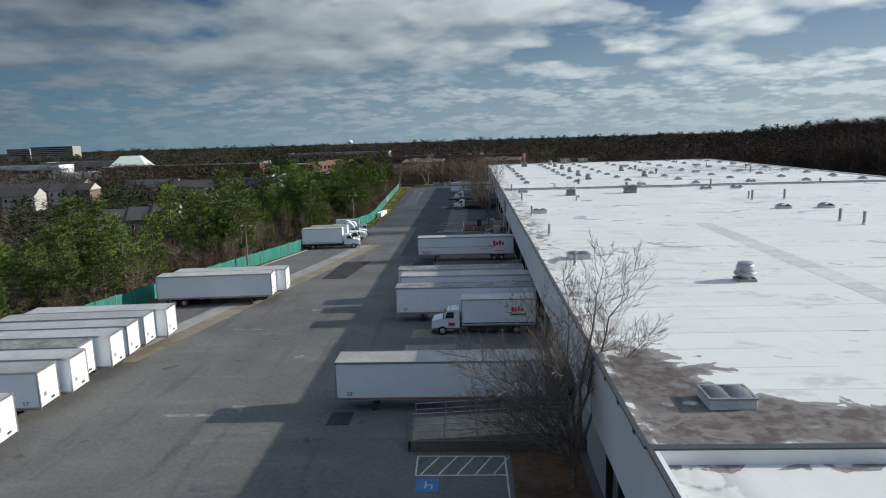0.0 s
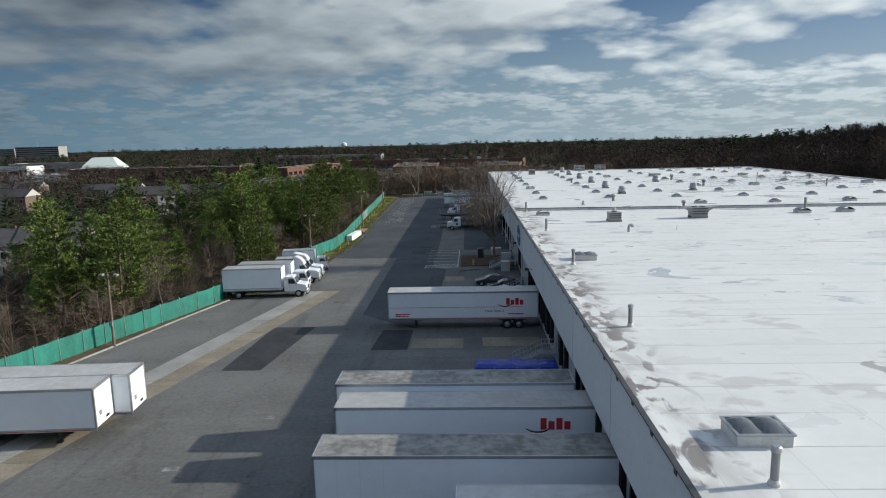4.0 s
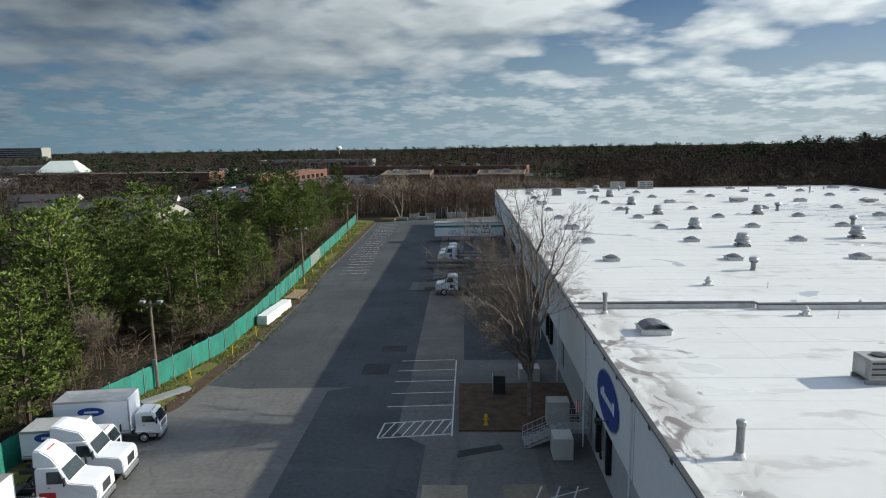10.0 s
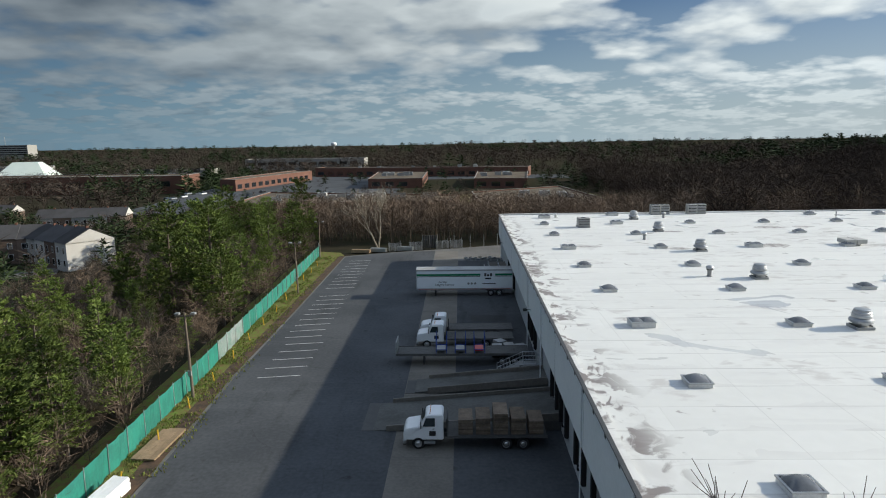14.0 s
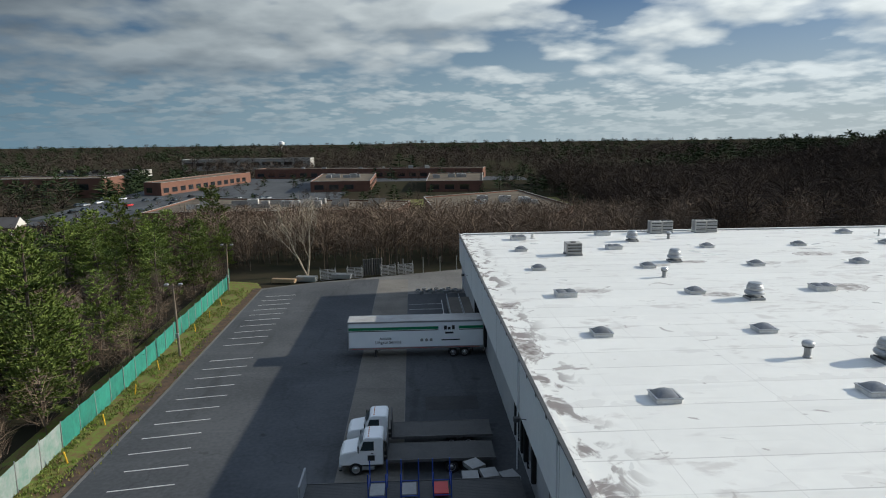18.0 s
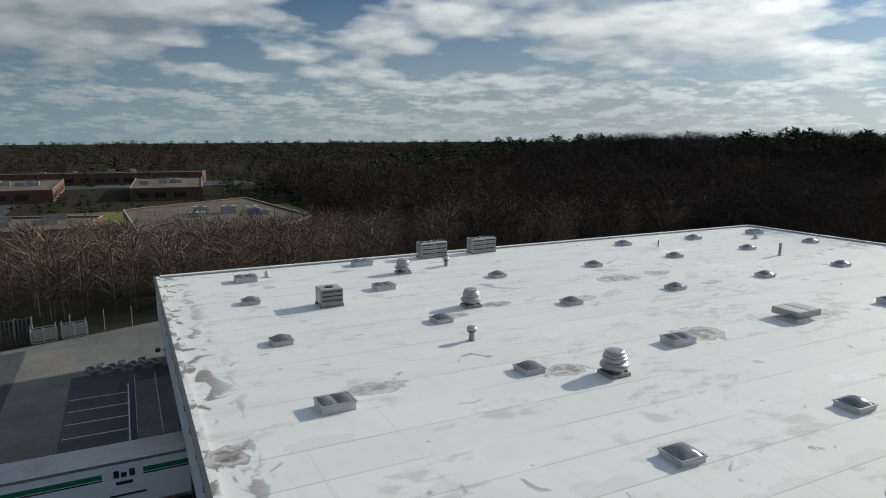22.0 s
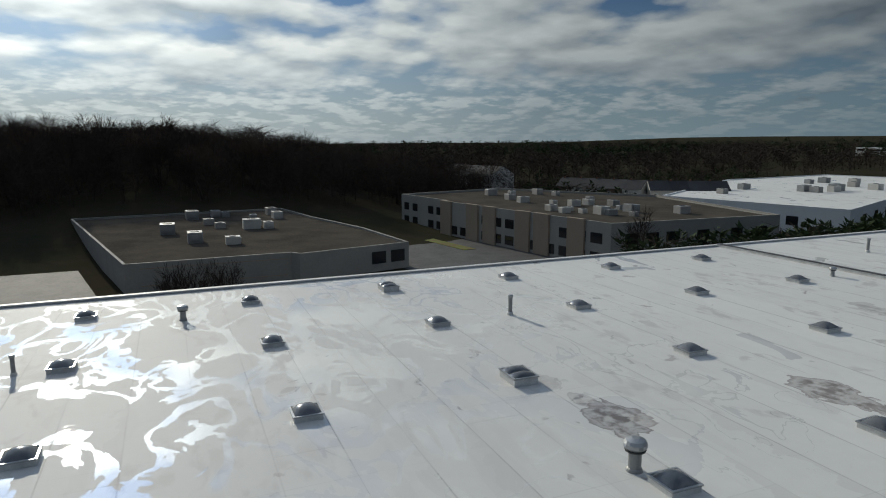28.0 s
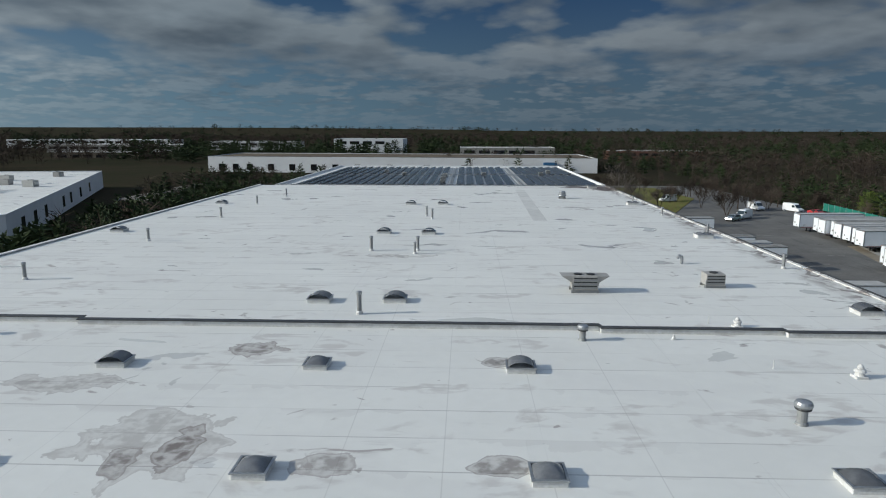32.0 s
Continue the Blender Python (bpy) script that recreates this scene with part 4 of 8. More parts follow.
stemmed_tree("yard_tree", 8, (-3.1, 143.9), 3.2, [(-4.3, 144.0, 17.6), (-1.9, 144.6, 16.9), (-0.4, 143.6, 15.3), (-5.8, 145.0, 17.1), (-7.6, 144.2, 15.1), (-8.3, 142.9, 12.3), (0.7, 145.4, 13.9), (-9.2, 144.6, 8.1), (-6.6, 147.4, 11.1), (-6.1, 140.6, 12.9), (-2.5, 148.0, 13.7), (-6.6, 141.6, 6.9), (-9.2, 143.0, 10.1), (-8.2, 140.8, 9.1), (-9.6, 146.2, 10.9), (-7.2, 139.4, 10.5), (-6.2, 149.0, 8.7), (-9.8, 144.2, 12.1), (-6.7, 143.2, 14.1), (-7.6, 145.8, 13.3)], 0.2, "tall leafless spreading tree on the island beside the warehouse stairs", 0.008)


def far_tree_proto(rng, evergreen, count=50, slim=1.0):
    """A small tree of thin blades: a stem and many upswept twigs, or stacked evergreen boughs."""
    v, f = [], []

    def blade(p, q, w):
        d = q - p
        o = d.cross(Vector((rng.uniform(-1, 1), rng.uniform(-1, 1), 0.3))).normalized() * w
        k = len(v)
        v.extend([p - o, p + o, q])
        f.append((k, k + 1, k + 2))

    blade(Vector((0, 0, 0)), Vector((0, 0, 0.95)), 0.013 * max(0.5, slim))
    if evergreen:
        for _ in range(84):
            z = rng.uniform(0.1, 0.93)
            a = rng.uniform(0, 6.28)
            r = 0.3 * max(0.12, 1.0 - z ** 2.2) * rng.uniform(0.5, 1.2)
            c = Vector((math.cos(a) * r * 0.3, math.sin(a) * r * 0.3, z))
            blade(c, c + Vector((math.cos(a) * r, math.sin(a) * r, rng.uniform(0.0, 0.1))), 0.026)
    else:
        for _ in range(3):
            a = rng.uniform(0, 6.28)
            blade(Vector((0, 0, 0.2)), Vector((math.cos(a) * 0.14, math.sin(a) * 0.14, rng.uniform(0.8, 1.0))), 0.012 * slim)
        for _ in range(count):
            z = rng.uniform(0.22, 0.85)
            a = rng.uniform(0, 6.28)
            r = rng.uniform(0.04, 0.26)
            c = Vector((math.cos(a) * r * 0.35, math.sin(a) * r * 0.35, z))
            e = c + Vector((math.cos(a + rng.uniform(-1, 1)) * r, math.sin(a + rng.uniform(-1, 1)) * r, rng.uniform(-0.02, 0.26)))
            e.z = min(e.z, 1.02 - r * 0.4)
            blade(c, e, rng.uniform(0.006, 0.022) * slim)
    return np.array([tuple(p) for p in v]), np.array(f)


def wood(name, spots, mat, evergreen, label, seed, count=50, slim=1.0, widen=900.0):
    """Many small trees joined into one stretch of far woodland; spots: x, y, height."""
    rng = random.Random(seed)
    protos = [far_tree_proto(rng, evergreen, count, slim) for _ in range(8)]
    vs, fs, base = [], [], 0
    for x, y, h in spots:
        pv, pf = protos[rng.randrange(8)]
        a = rng.uniform(0, 6.28)
        c, s = math.cos(a), math.sin(a)
        wide = h * rng.uniform(0.85, 1.25) * (1 + min(1.6, math.hypot(x, y) / widen))
        q = np.empty_like(pv)
        q[:, 0] = (pv[:, 0] * c - pv[:, 1] * s) * wide + x
        q[:, 1] = (pv[:, 0] * s + pv[:, 1] * c) * wide + y
        q[:, 2] = pv[:, 2] * h + land(x, y) - 0.5
        vs.append(q)
        fs.append(pf + base)
        base += len(pv)
    vs, fs = np.concatenate(vs), np.concatenate(fs)
    me = bpy.data.meshes.new(name)
    me.vertices.add(len(vs))
    me.vertices.foreach_set("co", vs.astype(np.float32).ravel())
    me.loops.add(len(fs) * 3)
    me.loops.foreach_set("vertex_index", fs.astype(np.int32).ravel())
    me.polygons.add(len(fs))
    me.polygons.foreach_set("loop_start", np.arange(0, len(fs) * 3, 3, dtype=np.int32))
    me.update(calc_edges=True)
    me.materials.append(mat)
    return tagged(new(name, me), label, "woods", kind="stuff")


# rows of town houses among the woods: x, y, heading, count
HOUSE_ROWS = ((-137, 287, 20, 5), (-108, 293, -38, 4), (-206, 256, 10, 4), (-226, 288, 4, 8), (-216, 394, 5, 5), (-162, 376, 12, 5), (-330, 424, 3, 11), (-99, 163, 15, 3), (-250, 330, -8, 6))
HOUSE_SPOTS = [(x + 6.2 * i * math.cos(radians(d)), y + 6.2 * i * math.sin(radians(d))) for x, y, d, n in HOUSE_ROWS for i in range(n)]
rng = random.Random(9)
spots, green = [], []
# east and north-east wood, dense behind the neighbouring buildings
while len(spots) < 5600:
    x, y = rng.uniform(50, 480), rng.uniform(95, 560)
    near_bldg = 92 < x < 216 and 84 < y < 232 or 112 < x < 206 and 215 < y < 262
    if near_bldg or (x < 132 and y < 240) or (y > 320 and x < 52 + (y - 320) * 0.06) or (y < 284 and x < 95):
        continue
    if x > 330 and rng.random() < 0.5:
        continue
    (green if noise.noise(Vector((x * 0.012, y * 0.012, 7))) > 0.46 else spots).append((x, y, rng.uniform(9, 16) if rng.random() < 0.85 else rng.uniform(16, 20)))
wood("east_woods", spots, M_FARTREE, False, "dense leafless brown woodland on the rise", 1, 130, 0.3, 3000.0)
wood("east_evergreens", green, M_FARPINE, True, "dark evergreens among the bare woodland", 2)
spots, green = [], []
# woods all round, out to the horizon
for _ in range(15000):
    a, r = rng.uniform(0, 2 * math.pi), 330 * (10 ** rng.uniform(0, 1.08))
    x, y = r * math.sin(a), 130 + r * math.cos(a)
    if abs(x) < 95 and -320 < y < 660 or (-190 < x < -60 and 0 < y < 420) or (-160 < x < 70 and 350 < y < 660) or (60 < x < 300 and -250 < y < 120) or (-90 < x < 150 and -260 < y < 0):
        continue
    if 95 < x < 480 and 95 < y < 560:
        continue
    (green if noise.noise(Vector((x * 0.004, y * 0.004, 3))) > 0.12 else spots).append((x, y, rng.uniform(9, 16) * (1 + r / 5000)))
# belts beside the yard's neighbours
for x0, x1, y0, y1, k, g in ((-200, -90, 300, 372, 260, 0.35), (-200, -75, 40, 280, 420, 0.4), (232, 290, -60, 96, 230, 0.25), (182, 232, 76, 96, 60, 0.3), (-120, 60, -330, -150, 260, 0.4), (-150, -62, -120, 30, 150, 0.35), (91, 116, -20, 66, 170, 0.7), (92, 150, -96, -20, 130, 0.45), (91, 104, 66, 117, 80, 0.7), (-230, -60, 372, 395, 70, 0.5)):
    for _ in range(k):
        x, y = rng.uniform(x0, x1), rng.uniform(y0, y1)
        if not any((x - hx) ** 2 + (y - hy) ** 2 < 90 for hx, hy in HOUSE_SPOTS):
            (green if rng.random() < g else spots).append((x, y, rng.uniform(6, 11)))
for _ in range(230):
    (green if rng.random() < 0.75 else spots).append((rng.uniform(91, 99), rng.uniform(15, 150), rng.uniform(8.5, 12.0)))
wood("distant_woods", spots, M_FARTREE, False, "leafless woods reaching to the horizon", 3, 60, 0.55, 900.0)
wood("distant_evergreens", green, M_FARPINE, True, "stands of dark evergreens among distant woods", 4, 50, 1.0, 1800.0)
# brush under the trees along the fence
spots = []
for _ in range(2600):
    y = rng.uniform(5, 292)
    spots.append((fence_x(y) - 0.8 - rng.uniform(0, 46), y, rng.uniform(1.8, 5.0) if rng.random() < 0.85 else rng.uniform(5, 7.5)))
for _ in range(1300):
    spots.append((rng.uniform(-62, 98), rng.uniform(283, 352), rng.uniform(5, 14)))
for _ in range(260):
    spots.append((rng.uniform(90, 101), rng.uniform(110, 275), rng.uniform(2, 6)))
for _ in range(420):
    spots.append((rng.uniform(90, 112), rng.uniform(205, 268), rng.uniform(2.5, 6.5)))
wood("undergrowth", spots, M_TWIG, False, "tangled leafless brown undergrowth", 6, 100, 0.24, 5000.0)

# ---- vehicles ----


def wheel(x, y, r, parent, width=0.28, rim=None, name="wheel"):
    """A wheel with its axle across the vehicle: tyre and rim."""
    w = new(name)
    w.parent = parent
    s = 1 if y > 0 else -1
    bm = lathe([(r * 0.62, -width / 2), (r * 0.95, -width / 2), (r, -width * 0.3), (r, width * 0.3), (r * 0.95, width / 2), (r * 0.62, width / 2)], 18)
    bmesh.ops.rotate(bm, verts=bm.verts, matrix=Matrix.Rotation(radians(90), 3, "X"))
    t = part("tyre", bm, M_BLACK, w)
    bm = lathe([(r * 0.6, -0.02), (r * 0.6, 0.05), (r * 0.4, 0.03), (r * 0.25, 0.09), (r * 0.12, 0.11)], 14)
    bmesh.ops.rotate(bm, verts=bm.verts, matrix=Matrix.Rotation(radians(-90 * s), 3, "X"))
    bmesh.ops.translate(bm, verts=bm.verts, vec=(0, s * width * 0.42, 0))
    part("rim", bm, rim or M_TRIM, w)
    w.location = (x, y, r)
    return w


def swoosh(parent, x, y, z, size, side):
    """A plain arc and bars in the carrier's colours on a vehicle's side."""
    rows = []
    for i in range(9):
        a = radians(150 + i * 22)
        rows.append((Vector((x + math.cos(a) * size * 0.75, y, z + math.sin(a) * size * 0.45)), 0.05 * size * (1 - abs(i - 5) / 9)))
    bm = bmesh.new()
    for (p, r0), (q, r1) in zip(rows, rows[1:]):
        vs = [bm.verts.new(v) for v in (p + Vector((0, 0, r0)), p - Vector((0, 0, r0)), q - Vector((0, 0, r1)), q + Vector((0, 0, r1)))]
        bm.faces.new(vs)
    part("emblem_arc", bm, M_BLACKTXT, parent)
    k = -1 if side else 1
    bm = boxes(*[(x + k * size * (0.3 + i * 0.42) - 0.16 * size, x + k * size * (0.3 + i * 0.42) + 0.16 * size, y - 0.006, y + 0.006, z - size * 0.3, z + size * (0.34 if i in (0, 2) else 0.16)) for i in range(4)])
    part("emblem", bm, M_RED, parent, "red block emblem")


def trailer(label, at, length=16.15, roof_mat=None, number=True, emblem=False, stripes=False, ribs=False, doors="plain", roof_bows=True):
    """A dry-van semi-trailer; local +x runs from the rear doors to the nose."""
    t = thing("semi_trailer", label, "trailer", at, "parked semi-trailers")
    w, z0, z1 = 1.295, 1.18, 4.02
    part("body", boxes((0.06, length, -w, w, z0, z1), bevel=0.025), M_TRAILER, t)
    top = part("roof", boxes((0.0, length - 0.02, -w + 0.03, w - 0.03, z1 + 0.002, z1 + 0.045)), roof_mat or M_TROOF, t, "grey weathered roof skin")
    part("top_rail", boxes((0, length, -w - 0.02, -w + 0.05, z1 - 0.12, z1 + 0.07), (0, length, w - 0.05, w + 0.02, z1 - 0.12, z1 + 0.07), (length - 0.06, length + 0.02, -w + 0.05, w - 0.05, z1 - 0.12, z1 + 0.07), bevel=0.008), M_TRIM, t)
    part("bottom_rail", boxes((0, length, -w - 0.025, -w + 0.06, z0 - 0.16, z0 + 0.06), (0, length, w - 0.06, w + 0.025, z0 - 0.16, z0 + 0.06)), M_TRIM, t)
    if ribs:
        n = int(length / 1.22)
        for i in range(1, n):
            x = length * i / n
            part("panel_seam", boxes((x - 0.02, x + 0.02, w, w + 0.006, z0 + 0.06, z1 - 0.12)), M_TRAILER, t)
    for s in (-1, 1):
        part("reflective_strip", boxes((0.4, length - 0.4, s * (w + 0.026) - 0.002, s * (w + 0.026) + 0.002, z0 - 0.09, z0 - 0.05)), M_RED, t)
    for s in (-1, 1):
        part("corner_post", boxes((length - 0.09, length + 0.025, min(s * (w + 0.02), s * (w - 0.12)), max(s * (w + 0.02), s * (w - 0.12)), z0, z1)), M_TRIM, t)
    rear = part("rear_frame", boxes((-0.02, 0.1, -w - 0.02, -w + 0.1, z0 - 0.15, z1 + 0.05), (-0.02, 0.1, w - 0.1, w + 0.02, z0 - 0.15, z1 + 0.05), (-0.02, 0.1, -w + 0.1, w - 0.1, z1 - 0.14, z1 + 0.05), (-0.02, 0.1, -w + 0.1, w - 0.1, z0 - 0.15, z0 + 0.02)), M_TRIM, t)
    for s in (-1, 1):
        d = part("rear_door", boxes((0.0, 0.05, min(0.01 * s, s * (w - 0.1)), max(0.01 * s, s * (w - 0.1)), z0 + 0.02, z1 - 0.14), bevel=0.01), M_TRAILER, t)
        bm = bmesh.new()
        rod(bm, (-0.03, s * 0.45, z0), (-0.03, s * 0.45, z1 - 0.16), 0.022, n=6)
        box(bm, -0.06, -0.01, s * 0.45 - 0.18, s * 0.45 + 0.18, z0 + 0.55, z0 + 0.6)
        part("lock_rod", bm, M_TRIM, d)
        part("tail_lamp", boxes((-0.035, -0.02, s * 1.0 - 0.18, s * 1.0 + 0.18, z0 - 0.12, z0 - 0.03)), M_RED_LENS, t)
    part("placard", boxes((-0.006, -0.002, -0.75, -0.45, 1.9, 2.2)), M_STEEL_DULL, t)
    part("clearance_lamps", boxes(*[(-0.035, -0.02, y - 0.06, y + 0.06, z1 - 0.09, z1 - 0.05) for y in (-0.3, 0, 0.3)]), M_RED_LENS, t)
    part("bumper_guard", boxes((-0.02, 0.08, -1.1, 1.1, 0.5, 0.62), (-0.0, 0.07, -0.6, -0.5, 0.62, 1.05), (-0.0, 0.07, 0.5, 0.6, 0.62, 1.05)), M_STEEL_DULL, t)
    part("chassis", boxes((0.3, length - 0.4, -0.55, -0.42, 0.95, 1.12), (0.3, length - 0.4, 0.42, 0.55, 0.95, 1.12), (1.4, 4.2, -0.6, 0.6, 0.72, 0.95)), M_DARK, t)
    for x in (2.1, 3.35):
        for s in (-1, 1):
            wheel(x, s * 1.08, 0.5, t, 0.5)
        part("axle", rods([((x, -1.0, 0.5), (x, 1.0, 0.5), 0.07)]), M_DARK, t)
    for s in (-1, 1):
        part("mudflap", boxes((1.2, 1.22, s * 1.08 - 0.28, s * 1.08 + 0.28, 0.3, 0.95)), M_BLACK, t)
        part("landing_leg", boxes((length - 2.95, length - 2.8, s * 0.75 - 0.08, s * 0.75 + 0.08, 0.12, 1.1), (length - 3.05, length - 2.7, s * 0.75 - 0.15, s * 0.75 + 0.15, 0.0, 0.12)), M_DARK, t)
    part("leg_brace", rods([((length - 2.87, -0.75, 0.45), (length - 2.87, 0.75, 1.0), 0.03), ((length - 2.87, 0.75, 0.45), (length - 2.87, -0.75, 1.0), 0.03), ((length - 2.87, 0.6, 0.5), (length - 4.2, 0.5, 1.05), 0.03)]), M_DARK, t)
    for s in (-1, 1):
        m = Matrix.Translation((length - 1.1 if s > 0 else length - 1.1, s * (w + 0.01), z0 + 0.35)) @ Matrix.Rotation(radians(90), 4, "X")
        if s > 0:
            m = Matrix.Translation((length - 1.1, w + 0.01, z0 + 0.35)) @ Matrix.Rotation(radians(180), 4, "Z") @ Matrix.Rotation(radians(90), 4, "X")
        if number:
            words("length_number", "53'", 0.42, m, M_BLACKTXT, t)
    part("nose_connector", boxes((length + 0.025, length + 0.07, 0.1, 0.5, z0 + 0.25, z0 + 0.4)), M_DARK, t)
    part("nose_placard", boxes((length + 0.002, length + 0.012, -0.75, -0.4, z0 + 0.7, z0 + 1.05)), M_STEEL_DULL, t)
    for y in (-w + 0.18, w - 0.18):
        part("nose_lamp", boxes((length + 0.02, length + 0.045, y - 0.06, y + 0.06, z1 - 0.1, z1 - 0.05)), M_AMBER, t)
    if emblem:
        words("lettering", "Trailer Rental &", 0.32, Matrix.Translation((4.7, w + 0.012, 1.95)) @ Matrix.Rotation(radians(180), 4, "Z") @ Matrix.Rotation(radians(90), 4, "X"), M_BLACKTXT, t)
        part("red_line", boxes((1.8, length - 0.3, w + 0.006, w + 0.01, 2.36, 2.4)), M_RED, t)
        swoosh(t, 3.6, w + 0.012, 2.95, 1.15, True)
        part("slogan_bars", boxes((1.6, 3.2, w + 0.006, w + 0.012, 1.55, 1.66), (length - 2.4, length - 0.8, w + 0.006, w + 0.012, 1.62, 1.72), (length - 2.2, length - 0.8, w + 0.006, w + 0.012, 1.4, 1.5)), M_RED, t)
    if stripes:
        part("side_stripe", boxes((0.1, length, w + 0.002, w + 0.008, 3.14, 3.44)), M_GREEN, t, "green stripe")
        part("side_stripe", boxes((0.1, length, w + 0.002, w + 0.008, 3.0, 3.09)), M_BLACKTXT, t, "black stripe")
        part("emblem", boxes((2.7, 4.9, w + 0.01, w + 0.014, 2.95, 3.6)), M_TRAILER, t, "white emblem panel")
        part("emblem_bars", boxes((4.0, 4.3, w + 0.015, w + 0.02, 3.05, 3.5), (3.6, 3.9, w + 0.015, w + 0.02, 3.05, 3.35), (3.15, 3.45, w + 0.015, w + 0.02, 3.05, 3.5), (3.3, 4.2, w + 0.015, w + 0.02, 2.6, 2.8)), M_BLACKTXT, t)
        turn = Matrix.Rotation(radians(180), 4, "Z") @ Matrix.Rotation(radians(90), 4, "X")
        words("lettering", "Available", 0.36, Matrix.Translation((10.6, w + 0.012, 2.2)) @ turn, M_BLACKTXT, t)
        words("lettering", "Liftgate Service", 0.46, Matrix.Translation((10.3, w + 0.012, 1.78)) @ turn, M_BLACKTXT, t)
        for x in (6.2, 5.7, 6.7):
            part("round_seal", rods([((x, w, 1.95), (x, w + 0.012, 1.95), 0.17)], 12), M_STEEL_DULL, t)
        part("web_bars", boxes((2.6, 4.6, w + 0.006, w + 0.012, 1.85, 1.98)), M_BLACKTXT, t)
    return t


def rear_at(x, y, turn=0.0):
    return Matrix.Translation((x, y, 0)) @ Matrix.Rotation(radians(180 + turn), 4, "Z")


def nose_at(x, y, turn, ln):
    a = radians(turn)
    return Matrix.Translation((x - ln * math.cos(a), y - ln * math.sin(a), 0)) @ Matrix.Rotation(a, 4, "Z")


trailer("white dry-van trailer with grey roof backed to the first dock", rear_at(-1.35, 46.9), 16.15, ribs=True)
trailer("white dry-van trailer with dirty dark roof backed to a dock", rear_at(0.5, 71.4), 16.1, M_TROOF_DIRTY, ribs=True)
trailer("white rental dry-van trailer with red emblem at a dock", rear_at(0.4, 77.6), 16.1, emblem=True, number=False)
trailer("white trailer with black sagging dirty roof at a dock", rear_at(-0.3, 81.5), 16.1, M_TROOF_DIRTY, number=False)
trailer("white rental dry-van trailer with red emblem at the middle dock", rear_at(0.12, 107.9), 16.15, emblem=True)
trailer("white trailer with green and black stripe at the north dock", rear_at(0.3, 234.3), 14.6, number=False, stripes=True, ribs=False)
for x, y, ln, dirt, turn in ((-39.2, 39.2, 14.6, 0, 3), (-40.3, 45.7, 14.6, 0, 3), (-39.7, 48.8, 14.6, 0, 3), (-40.8, 51.7, 14.6, 1, 3), (-39.7, 54.8, 14.6, 0, 3), (-39.8, 57.9, 14.6, 0, 4), (-39.8, 61.1, 14.6, 0, 4), (-38.8, 63.9, 14.6, 0, 4), (-33.0, 81.1, 14.8, 0, 4), (-31.9, 83.8, 14.8, 0, 4)):
    trailer("white storage trailer with %s roof parked along the fence" % ("dark" if dirt else "grey"), nose_at(x, y, turn, ln), ln, M_TROOF_DIRTY if dirt else None, number=(y < 49))


